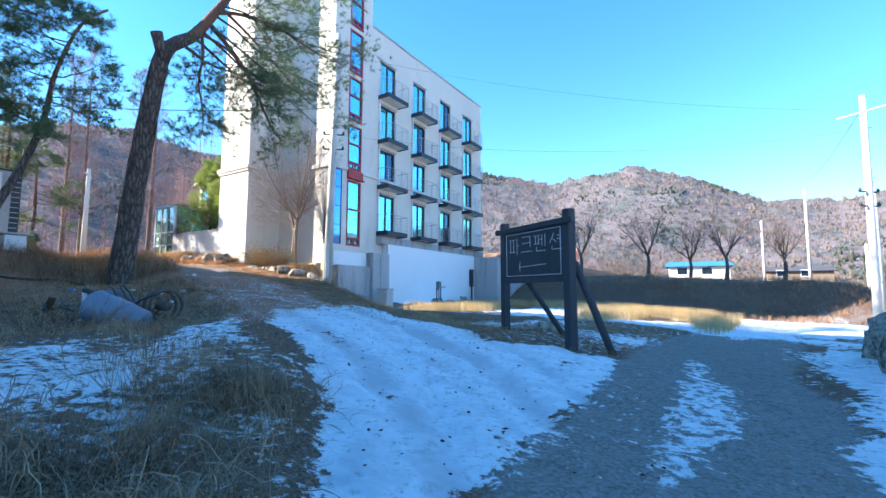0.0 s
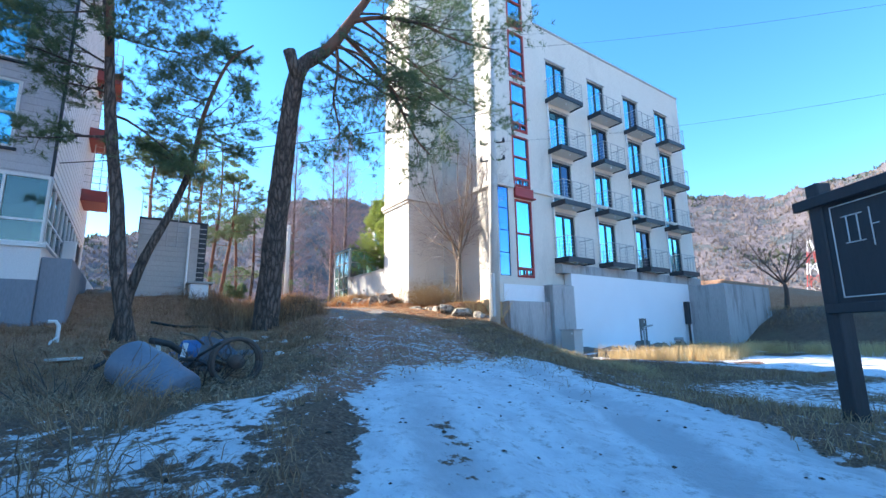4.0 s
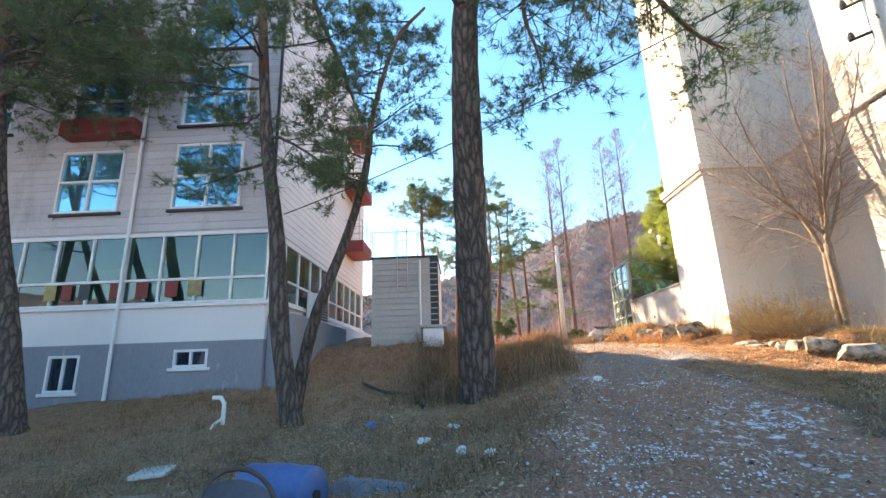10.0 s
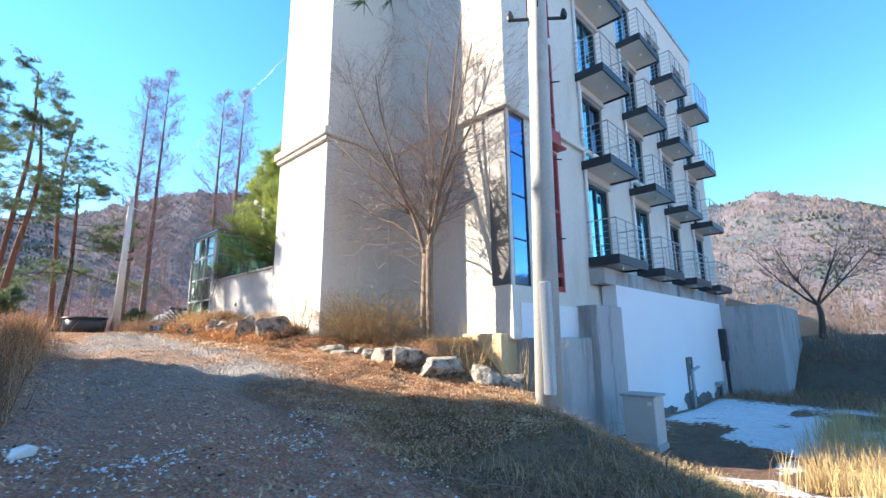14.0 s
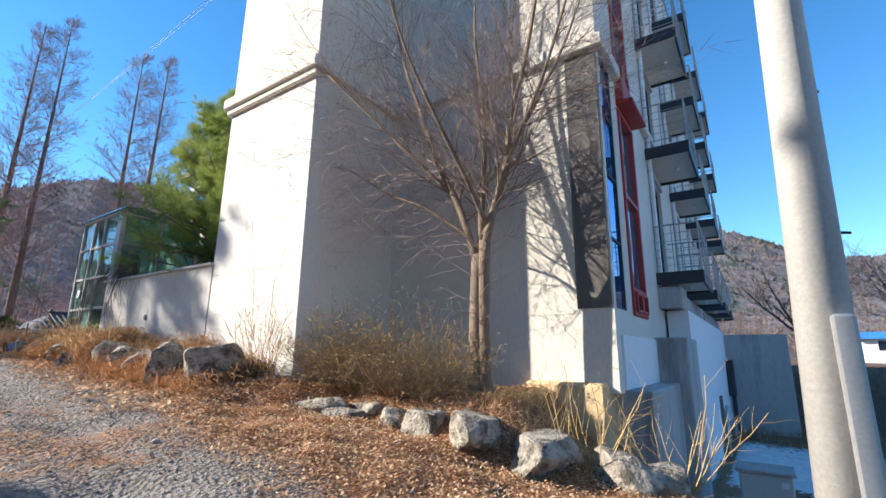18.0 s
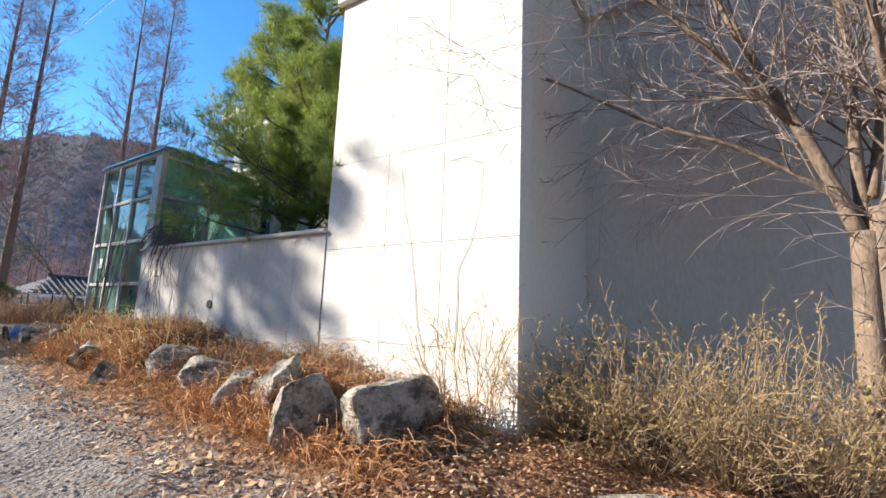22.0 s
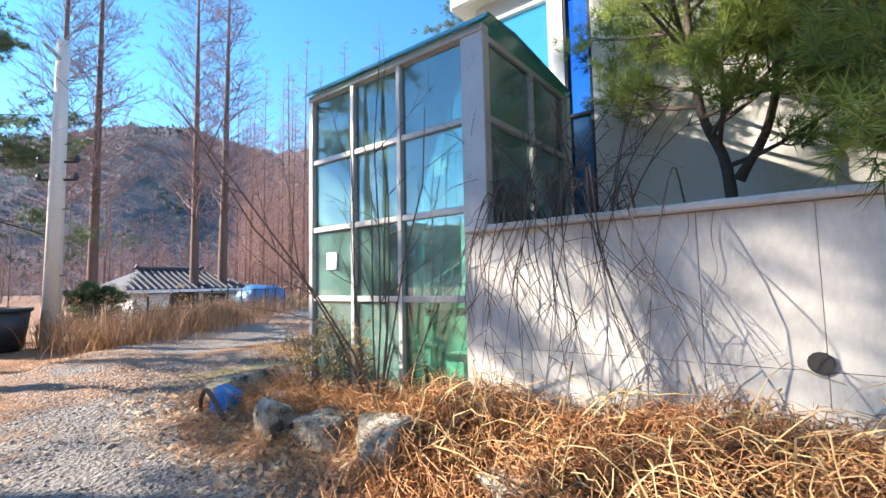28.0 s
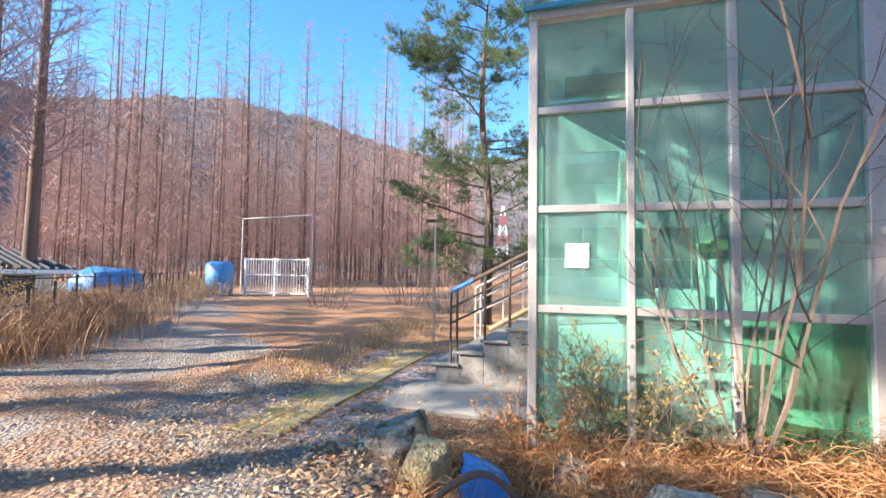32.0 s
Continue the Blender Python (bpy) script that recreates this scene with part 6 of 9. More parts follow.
def bare_tree(name, base, label, seed, stems, limbs, r, spec=MAPLE, bark="bark_grey", twig="twig", limb_r=0.6):
    """stems: lines of points; limbs: (stem, share, heading, rise, length)."""
    rng = random.Random(seed)
    tree = thing(name, base, label, "tree")
    lines = []
    for k, s in enumerate(stems):
        line = smooth_path(s, 4)
        n = len(line) - 1
        rr = [r * (1.25 if i == 0 else 1) * (1 - 0.4 * i / n) for i in range(n + 1)]
        part("trunk", MB().tube(line, rr, 10), M[bark], tree, smooth=True)
        lines.append((line, rr))
    lv, tips = [MB(), MB(), MB()], []
    for k, share, head, rise, length in limbs:
        line, rr = lines[k]
        f = min(share, 0.999) * (len(line) - 1)
        i = int(f)
        d = Vector((math.cos(radians(head)), math.sin(radians(head)), rise)).normalized()
        grow(lv, rng, line[i].lerp(line[i + 1], f - i), d, length, rr[i] * limb_r, 0, spec, tips)
    part("limbwork", lv[0], M[bark], tree, smooth=True)
    part("branchwork", lv[1], M[twig], tree, smooth=True)
    part("twigwork", lv[2], M[twig], tree)
    return tree


_m = random.Random(17)
FINE = [
    dict(segs=5, wiggle=0.13, up=0.03, end=0.2),
    dict(n=(9, 11), angle=(25, 55), len=(0.4, 0.65), taper=0.35, thin=0.6, segs=4, wiggle=0.16, up=0.02, **{"from": 0.12}),
    dict(n=(6, 8), angle=(25, 55), len=(0.4, 0.62), taper=0.3, thin=0.55, segs=3, wiggle=0.16, up=0.02, **{"from": 0.1}),
    dict(n=(4, 5), angle=(25, 50), len=(0.4, 0.6), taper=0.3, thin=0.7, segs=2, wiggle=0.15, up=0.0, **{"from": 0.15}),
]
# two stems grown together, and the leaders above the fork: points, thickness at the foot
MAPLE_STEMS = [([(-18.68, 15.37, 2.6), (-18.67, 15.39, 3.8), (-18.64, 15.40, 4.7)], 0.10), ([(-18.53, 15.43, 2.6), (-18.56, 15.42, 3.8), (-18.52, 15.39, 4.9)], 0.095)]
MAPLE_LEADERS = [([(-18.64, 15.40, 4.6), (-18.93, 15.35, 5.48), (-19.24, 15.25, 6.18), (-19.60, 15.20, 7.22), (-19.96, 15.15, 8.3), (-20.16, 15.05, 9.6)], 0.072),
                 ([(-18.62, 15.45, 4.7), (-18.62, 15.50, 5.55), (-18.59, 15.55, 6.4), (-18.66, 15.60, 7.3), (-18.76, 15.55, 8.6), (-18.66, 15.55, 10.0)], 0.062),
                 ([(-18.52, 15.39, 4.8), (-18.34, 15.33, 5.31), (-18.12, 15.30, 5.9), (-18.00, 15.25, 6.63), (-17.76, 15.25, 7.4), (-17.46, 15.15, 8.6), (-17.26, 15.15, 9.8)], 0.07),
                 ([(-18.26, 15.33, 5.5), (-18.16, 15.25, 5.75), (-17.83, 15.10, 6.2), (-17.45, 15.00, 6.8), (-17.06, 14.85, 7.6), (-16.66, 14.75, 8.6)], 0.05),
                 ([(-18.56, 15.45, 5.0), (-18.41, 15.70, 5.7), (-18.26, 15.95, 6.8), (-18.36, 16.05, 8.2), (-18.26, 16.05, 9.3)], 0.05),
                 ([(-18.64, 15.37, 4.85), (-18.94, 15.30, 5.12), (-19.46, 15.20, 5.5), (-20.08, 15.10, 5.8), (-20.81, 15.00, 6.3), (-21.46, 14.85, 6.7)], 0.028),
                 ([(-18.46, 15.35, 5.1), (-18.51, 14.95, 5.6), (-18.66, 14.45, 6.3), (-18.86, 13.95, 7.2), (-18.96, 13.55, 8.1)], 0.045),
                 ([(-19.06, 15.30, 5.7), (-19.56, 14.95, 6.3), (-20.16, 14.65, 7.0), (-20.86, 14.35, 7.8)], 0.038),
                 ([(-18.06, 15.30, 6.1), (-17.66, 15.45, 6.9), (-17.36, 15.75, 7.8), (-16.96, 15.85, 8.9)], 0.04)]
maple = thing("maple_tree", (-18.61, 15.4, 2.7), "bare grey maple with two fused stems and fine twigs", "tree")
for pts, r in MAPLE_STEMS:
    line = smooth_path(pts, 4)
    part("trunk", MB().tube(line, [r * (1.3 if i == 0 else 1.08 if i == 1 else 1) * (1 - 0.15 * i / len(line)) for i in range(len(line))], 12), M["bark_grey"], maple, smooth=True)
maple_lv, maple_tips = [MB(), MB(), MB()], []
for pts, r in MAPLE_LEADERS:
    line = smooth_path(pts, 4)
    n = len(line) - 1
    rr = [0.8 * r * (1 - 0.85 * i / n) + 0.005 for i in range(n + 1)]
    part("limb", MB().tube(line, rr, 9), M["bark_grey"], maple, smooth=True)
    cnt = 34 if r > 0.045 else 24
    for k in range(cnt):
        f = (0.12 + 0.88 * (k + _m.random()) / cnt) * (n - 0.01)
        i = int(min(f, n - 0.01))
        d = turn_from((line[i + 1] - line[i]).normalized(), radians(_m.uniform(30, 65)), _m.uniform(0, 6.28))
        grow(maple_lv, _m, line[i].lerp(line[i + 1], f - i), d, _m.uniform(0.8, 1.8), max(0.0058, rr[i] * 0.27), 0, FINE[1:], maple_tips)
for k in range(16):
    grow(maple_lv, _m, (-18.6, 15.35, _m.uniform(3.6, 4.9)), Vector((_m.uniform(-1, 1), _m.uniform(-1, 0.2), _m.uniform(0.0, 0.6))).normalized(), _m.uniform(0.5, 1.0), 0.006, 1, FINE[1:], maple_tips)
part("branchwork", maple_lv[0], M["bark_grey"], maple, smooth=True)
part("twigwork", maple_lv[1], M["twig_grey"], maple)
part("fine_twigwork", maple_lv[2], M["twig_grey"], maple)
YARD = [MAPLE[0], dict(MAPLE[1], n=(7, 9)), dict(MAPLE[2], n=(6, 8), thin=0.6), dict(MAPLE[3], n=(4, 5), thin=0.9)]
for k, (x, y, h) in enumerate(((-13.8, 37.1, 6.5), (-9.9, 36.6, 6.5), (-5.0, 37.0, 5.5), (0.0, 38.0, 5.5), (3.5, 40.0, 5.0), (-2.5, 42.0, 5.5))):
    z = ground_at(x, y)
    rr = random.Random(60 + k)
    bare_tree("orchard_tree", (x, y, z), "bare dark fruit tree on the bank", 60 + k, [[(x, y, z - 0.1), (x + 0.1, y, z + 1.0), (x, y + 0.1, z + 1.7)]],
              [(0, rr.uniform(0.8, 0.99), 60 * j + rr.uniform(-20, 20), rr.uniform(0.7, 1.8), h * rr.uniform(0.5, 0.62)) for j in range(6)], 0.15, YARD, "bark_dark", "bark_dark")

# ---- dawn redwoods ----
RW = [dict(segs=3, wiggle=0.12, up=0.06, end=0.3), dict(n=(7, 10), angle=(30, 65), len=(0.28, 0.5), taper=0.5, thin=0.6, segs=2, wiggle=0.12, up=0.04, **{"from": 0.15})]


def redwood(x, y, h, r, seed, label="tall straight bare redwood", limbs=140, spec=RW, grp=""):
    rng = random.Random(seed)
    z = ground_at(x, y) - 0.2
    tree = tagged(thing("redwood_tree", (x, y, z), label, "tree"), group=grp)
    lean = (rng.uniform(-0.3, 0.3), rng.uniform(-0.3, 0.3))
    line = [(x + lean[0] * t, y + lean[1] * t, z + h * t) for t in (0, 0.03, 0.25, 0.5, 0.75, 1)]
    part("trunk", MB().tube(line, [r * 1.2, r * 0.85, r * 0.68, r * 0.46, r * 0.24, 0.015], 9), M["bark_redwood"], tree, smooth=True)
    lv, tips = [MB()], []
    for k in range(limbs):
        t = 0.22 + 0.76 * (k + rng.random()) / limbs
        a = rng.uniform(0, 360)
        ln = (1 - t) ** 0.7 * h * 0.16 + 0.35
        d = Vector((math.cos(radians(a)), math.sin(radians(a)), rng.uniform(0.25, 1.1))).normalized()
        grow(lv, rng, (x + lean[0] * t, y + lean[1] * t, z + h * t), d, ln * rng.uniform(0.7, 1.2), max(0.014, r * 0.13 * (1.1 - t)), 0, spec, tips)
    part("branchwork", lv[0], M["twig_mauve"], tree)
    P = np.array([tuple(a.lerp(c, rng.uniform(0, 1.5))) for a, b, c in tips for k in range(3)])
    D = np.array([tuple(b) for a, b, c in tips for k in range(3)])
    V, F = blades(P, D + np.array([0, 0, 0.3]), 0.42, 0.010, 3, 0.45, np.random.RandomState(seed))
    part_np("twigwork", V, F, M["twig_mauve"], tree)
    return tree


for k, (x, y, h, r) in enumerate(((-51.2, 16.2, 21, 0.28), (-50.8, 17.4, 22, 0.26), (-50.9, 21.8, 22, 0.28), (-51.2, 23.4, 23, 0.31))):
    redwood(x, y, h, r, 80 + k)

# ---- woods beyond the lane ----
def wood(name, places, label, seed, hi=(11, 20), per=90, mat="twig_pink"):
    """Many straight bare trees in one mesh."""
    rng = np.random.RandomState(seed)
    mb = MB()
    V, F, n0 = [], [], 0
    tw = MB()
    for x, y in places:
        h, z = rng.uniform(*hi), ground_at(x, y) - 0.2
        r = h * 0.0052 * rng.uniform(0.55, 1.4)
        lx, ly = rng.normal(0, 0.25, 2)
        mb.tube([(x, y, z), (x + lx * 0.5, y + ly * 0.5, z + h * 0.5), (x + lx, y + ly, z + h)], [r, r * 0.6, 0.01], 5, False)
        t = rng.uniform(0.15, 1, per)
        a = rng.uniform(0, 2 * np.pi, per)
        ln = (1 - t) * h * 0.14 * rng.uniform(0.6, 1.3, per) + 0.4
        rise = rng.uniform(0.1, 0.8, per)
        p = np.stack([x + lx * t, y + ly * t, z + h * t], -1)
        q = p + np.stack([np.cos(a) * ln, np.sin(a) * ln, rise * ln], -1)
        w = 0.015
        off = np.stack([-np.sin(a) * w, np.cos(a) * w, np.zeros(per)], -1)
        offz = np.array([[0, 0, w]])
        V.append(np.stack([p - off, p + off, q, p - offz, p + offz, q], 1).reshape(-1, 3))
        for s in (0.45, 0.75):
            m = p + (q - p) * s
            for sg in (-1, 1):
                b = a + sg * 0.8
                e = m + np.stack([np.cos(b), np.sin(b), rise + 0.2], -1) * (ln * 0.35)[:, None]
                o = np.array([[0, 0, 0.012]])
                V.append(np.stack([m - o, m + o, e], 1).reshape(-1, 3))
    ob = thing(name, (places[0][0], places[0][1], ground_at(*places[0])), label, "trees", "", "stuff")
    part("trunkwork", mb, M["bark_redwood"], ob)
    V = np.concatenate(V)
    part_np("branchwork", V, np.arange(len(V)).reshape(-1, 3), M[mat], ob)
    return ob


_w = np.random.RandomState(5)
cx, cy = -30.0, 10.5
rows1 = []
for a, d in zip(_w.uniform(103, 150, 330), _w.uniform(33, 90, 330)):
    rows1.append((cx + d * math.cos(radians(a)), cy + d * math.sin(radians(a))))
rows1 = [p for p in rows1 if not (-47 < p[0] < -39 and p[1] < 33)]
wood("redwood_grove", rows1, "grove of tall bare reddish redwoods behind the lane", 6, (12, 24), 170)
rows2 = []
for a, d in zip(_w.uniform(148, 186, 150), _w.uniform(42, 110, 150)):
    rows2.append((cx + d * math.cos(radians(a)), cy + d * math.sin(radians(a))))
wood("redwood_grove", rows2, "bare brown trees at the foot of the hill", 7, (7, 14), 36)
rows3 = []
for a, d in zip(_w.uniform(74, 112, 90), _w.uniform(70, 130, 90)):
    rows3.append((d * math.cos(radians(a)), d * math.sin(radians(a))))
wood("far_orchard", rows3, "bare trees on the far side of the valley", 8, (4, 7.5), 60, "twig")

# ---- hills ----
RIDGE_AZ = (-160, -90, 0, 40, 60, 70, 78, 84, 92, 97, 103, 107, 116, 125, 134, 141, 149, 158, 163, 168, 173, 180, 190, 200)
RIDGE_EL = (7.5, 8.0, 8.0, 7.0, 8.0, 9.5, 8.8, 9.4, 13.2, 14.7, 14.0, 13.5, 15.2, 17.5, 18.5, 17.5, 15.3, 17.0, 16.6, 15.0, 12.8, 11.0, 9.0, 8.0)
na, nd = 700, 60
az = np.radians(np.linspace(-159.9, 200.0, na))
dd = np.linspace(0, 1, nd)
A, D = np.meshgrid(az, dd, indexing="ij")
el = np.interp(np.degrees(A), RIDGE_AZ, RIDGE_EL)
ragged = ((vnoise(np.degrees(A) * 3, np.zeros_like(A), 1.6, 31) - 0.5) * 0.5 + (vnoise(np.degrees(A) * 3, np.zeros_like(A), 0.35, 32) - 0.5) * 0.3) * smoothstep(0.86, 1.0, D)
R = 190 + 180 * D
ox, oy = -12.0, 8.0
spur = 0.6 + 0.8 * vnoise((190 + 180 * D) * np.cos(A), (190 + 180 * D) * np.sin(A), 75.0, 33)
up = np.tan(np.radians(el + ragged)) * 370 * (smoothstep(0, 1, D) * 0.55 + 0.45 * D ** 1.3) 
up = up * (1 + (spur - 1) * 0.6 * (1 - D)) + (vnoise(R * np.cos(A), R * np.sin(A), 14.0, 34) - 0.5) * 2.2 * (D > 0.02) * smoothstep(1.0, 0.9, D) + (vnoise(R * np.cos(A), R * np.sin(A), 5.0, 35) - 0.5) * 1.2
HX_, HY_ = ox + R * np.cos(A), oy + R * np.sin(A)
HZ_ = np.where(D < 0.005, -1.0, 3.0 + up)
hi_idx = np.arange(na * nd).reshape(na, nd)
HF = np.stack([hi_idx[:-1, :-1], hi_idx[:-1, 1:], hi_idx[1:, 1:], hi_idx[1:, :-1]], -1).reshape(-1, 4)


def hill_material():
    m, n, l, s = nodes_of("wooded_hill")
    src = coords(n, l)
    big, mid, fine = noise_node(n, l, src, 0.013, 4), noise_node(n, l, src, 0.06, 5, 0.7), noise_node(n, l, src, 0.7, 6, 0.8, (1, 1, 0.5))
    bare = ramp(n, l, fine, [(0.3, (0.075, 0.06, 0.055)), (0.55, (0.19, 0.145, 0.125)), (0.75, (0.33, 0.26, 0.22))])
    pines = ramp(n, l, fine, [(0.3, (0.035, 0.048, 0.04)), (0.7, (0.09, 0.11, 0.08))])
    col = mix(n, l, band(n, l, mid, 0.50, 0.60), bare, pines)
    col = mix(n, l, band(n, l, big, 0.56, 0.66), col, pines)
    # distance haze put into the slope's colour as a blue-grey tint
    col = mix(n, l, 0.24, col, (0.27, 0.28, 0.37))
    l.new(col, s.inputs["Base Color"])
    s.inputs["Roughness"].default_value = 1.0
    s.inputs["Specular IOR Level"].default_value = 0.0
    h = n.new("ShaderNodeMath")
    h.operation = "ADD"
    l.new(fine, h.inputs[0]), l.new(mid, h.inputs[1])
    bump(n, l, s, h.outputs[0], 0.6, 2.0)
    return m


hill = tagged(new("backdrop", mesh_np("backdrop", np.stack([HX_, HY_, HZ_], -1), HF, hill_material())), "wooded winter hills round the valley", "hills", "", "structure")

# bare trees and pines on the slopes
_h = np.random.RandomState(12)
nt = 26000
ha, hd = np.radians(_h.uniform(55, 200, nt)), _h.uniform(0.02, 1.0, nt)
ia, jd = np.clip(((np.degrees(ha) + 159.9) / 359.9 * (na - 1)).astype(int), 0, na - 1), np.clip((hd * (nd - 1)).astype(int), 0, nd - 1)
tp_ = np.stack([HX_[ia, jd], HY_[ia, jd], HZ_[ia, jd]], -1) + _h.normal(0, 1.5, (nt, 3)) * np.array([1, 1, 0.2])
ever = vnoise(tp_[:, 0], tp_[:, 1], 26.0, 55) + _h.normal(0, 0.08, nt) > 0.70
# slope trees in paled colours, the distance haze mixed into them
M["hill_bare"] = leafy("hill_bare", (0.16, 0.125, 0.11), (0.215, 0.165, 0.14), (0.29, 0.225, 0.19), 0.02, 1.0, 0.1)
M["hill_pine"] = leafy("hill_pine", (0.06, 0.075, 0.06), (0.085, 0.10, 0.07), (0.12, 0.13, 0.085), 0.02, 1.0, 0.1)
for key, sel, mat, hh, ww in (("bare_wood", ~ever, "hill_bare", 2.3, 0.6), ("pine_wood", ever, "hill_pine", 2.3, 1.2)):
    q = tp_[sel] - np.array([0, 0, 0.5])
    V, F = blades(q, np.tile(np.array([[0.0, 0.0, 1.0]]), (len(q), 1)), hh, ww, 4, 0.3, _h)
    wood_ob = new(key, mesh_np(key, V, F, M[mat]))
    tagged(wood_ob, "bare brown trees covering the far slopes" if key == "bare_wood" else "dark pines scattered over the far slopes", "trees", "", "stuff")

# ---- boulders ----
def ico(sub):
    bm = bmesh.new()
    bmesh.ops.create_icosphere(bm, subdivisions=sub, radius=1.0)
    v = np.array([x.co[:] for x in bm.verts])
    f = [tuple(x.index for x in q.verts) for q in bm.faces]
    bm.free()
    return v, f


ICO_V, ICO_F = ico(4)


def boulder(x, y, z, w, d, h, seed, material="rock", label="rough pale grey boulder", turn=None, name="boulder", grp="boulders along the bed"):
    rng = np.random.RandomState(seed)
    v = ICO_V.copy()
    axes = np.array([[1, 0, 0], [-1, 0, 0], [0, 1, 0], [0, -1, 0], [0, 0, 1], [0.7, 0.7, 0.3], [-0.7, 0.6, 0.4]])
    for k in range(13):
        nrm = unit(axes[k] + rng.normal(0, 0.28, 3)) if k < 7 else unit(rng.normal(0, 1, 3))
        lim = rng.uniform(0.52, 0.68) if k < 5 else rng.uniform(0.6, 0.85)
        over = v @ nrm - lim
        v -= np.where(over > 0, over, 0)[:, None] * nrm * 0.96
    for sc, am in ((0.55, 0.08), (0.22, 0.07), (0.1, 0.045)):
        dv = np.array([noise.noise(Vector(p) / sc + Vector((seed * 3.1, 0, 0))) for p in v])
        v += v * (dv * am)[:, None]
    v *= np.array([w / 2, d / 2, h / 2]) * 1.18
    a = rng.uniform(0, 2 * np.pi) if turn is None else radians(turn)
    c, s = math.cos(a), math.sin(a)
    v[:, :2] = v[:, :2] @ np.array([[c, s], [-s, c]])
    me = mesh_np(name, v + np.array([0, 0, h * 0.42]), ICO_F, M[material])
    ob = new(name, me)
    ob.location = (x, y, z)
    return tagged(ob, label, "rock", grp)


ROCKS = [(-21.92, 13.5, 0.75, 0.6, 0.72), (-22.55, 13.32, 0.52, 0.5, 0.75), (-23.05, 13.45, 0.4, 0.4, 0.7), (-23.5, 13.38, 0.45, 0.42, 0.55), (-24.25, 13.45, 0.5, 0.42, 0.6), (-25.0, 13.5, 0.55, 0.4, 0.5), (-25.7, 13.1, 0.4, 0.35, 0.35), (-26.5, 13.25, 0.5, 0.4, 0.45), (-27.3, 13.5, 0.4, 0.4, 0.4),
         (-28.2, 13.35, 0.66, 0.5, 0.55), (-28.97, 13.42, 0.6, 0.5, 0.42), (-29.5, 13.3, 0.42, 0.38, 0.5), (-30.05, 13.65, 0.3, 0.28, 0.32), (-31.4, 14.1, 0.85, 0.5, 0.42), (-29.9, 13.05, 0.2, 0.2, 0.14),
         (-17.4, 14.65, 0.85, 0.6, 0.5), (-18.1, 14.42, 0.8, 0.55, 0.46), (-18.75, 14.35, 0.45, 0.42, 0.4), (-19.2, 14.35, 0.42, 0.36, 0.3), (-19.85, 14.1, 0.55, 0.42, 0.34), (-16.75, 14.9, 0.5, 0.45, 0.5), (-19.75, 14.45, 0.5, 0.35, 0.22), (-16.45, 15.4, 0.45, 0.45, 0.45)]
for k, (x, y, w, d, h) in enumerate(ROCKS):
    y += 0.12 if x > -22.2 and x < -21 else -0.06 if -27.5 < x < -22 else 0.0
    g = 0.95 if x < -27.5 else 1.3
    boulder(x, y, ground_at(x, y) - (0.12 if x < -21 else 0.17), w * g, d * 1.15, h * (0.9 if x < -27.5 else 1.08), 100 + k)
boulder(-20.2, 14.2, ground_at(-20.2, 14.2) - 0.1, 0.95, 0.5, 0.32, 142, "rock", "low mossy stone sunk in the needle litter", turn=20, grp="")
boulder(-31.0, 13.53, ground_at(-31.0, 13.53) - 0.08, 0.42, 0.32, 0.42, 141, "rock_ochre", "sharp yellowish stone beside the blue boulder", grp="")
boulder(-30.58, 13.4, ground_at(-30.58, 13.4) - 0.08, 0.4, 0.32, 0.38, 140, "rock_blue", "boulder sprayed with bright blue paint", grp="")
for k, (x, y, w, d, h) in enumerate(((2.75, 9.4, 1.5, 1.4, 1.75), (2.85, 11.0, 1.4, 1.3, 1.6), (2.95, 12.6, 1.3, 1.2, 1.3), (3.0, 13.8, 1.2, 1.0, 1.0), (3.6, 10.4, 1.2, 1.0, 1.7))):
    boulder(x, y, ground_at(x, y) - 0.15, w, d, h, 150 + k, grp="boulders along the valley road")
boulder(-3.6, 10.2, ground_at(-3.6, 10.2) - 0.05, 0.9, 0.5, 0.35, 160, label="low stone slab behind the sign", grp="")

# ---- sign ----
sign = thing("sign_board", (-3.5, 9.05, 0.3), "black wooden sign board with chalked outline letters and an arrow", "sign")
SL, SR = Vector((-4.3, 9.55, 0)), Vector((-2.5, 8.48, 0))
along = (SR - SL).normalized()
front = Vector((along.y, -along.x, 0))
SM = Matrix(((along.x, -front.x, 0, SL.x), (along.y, -front.y, 0, SL.y), (0, 0, 0.83, 0.33), (0, 0, 0, 1)))
W = (SR - SL).length
part("post", MB().box(-0.08, -0.08, -0.2, 0.08, 0.08, 3.3, 0.012, SM), M["black_wood"], sign)
part("post", MB().box(W - 0.09, -0.09, -0.3, W + 0.09, 0.09, 3.32, 0.012, SM), M["black_wood"], sign)
part("panel", MB().box(0.06, -0.06, 1.72, W - 0.06, -0.02, 3.02, 0.006, SM), M["black_wood"], sign)
part("top_rail", MB().box(-0.22, -0.13, 2.98, W + 0.2, -0.07, 3.12, 0.01, SM), M["black_wood"], sign)
part("bottom_rail", MB().box(-0.02, -0.12, 1.64, W + 0.02, -0.06, 1.76, 0.01, SM), M["black_wood"], sign)
part("brace", MB().tube([SM @ Vector((0.75, 0.05, 1.7)), SM @ Vector((1.15, 0.95, -0.1))], 0.06, 8), M["black_wood"], sign)
part("brace", MB().tube([SM @ Vector((W - 0.02, 0.14, 2.1)), SM @ Vector((W + 0.35, 0.75, -0.15))], 0.075, 8), M["black_wood"], sign)
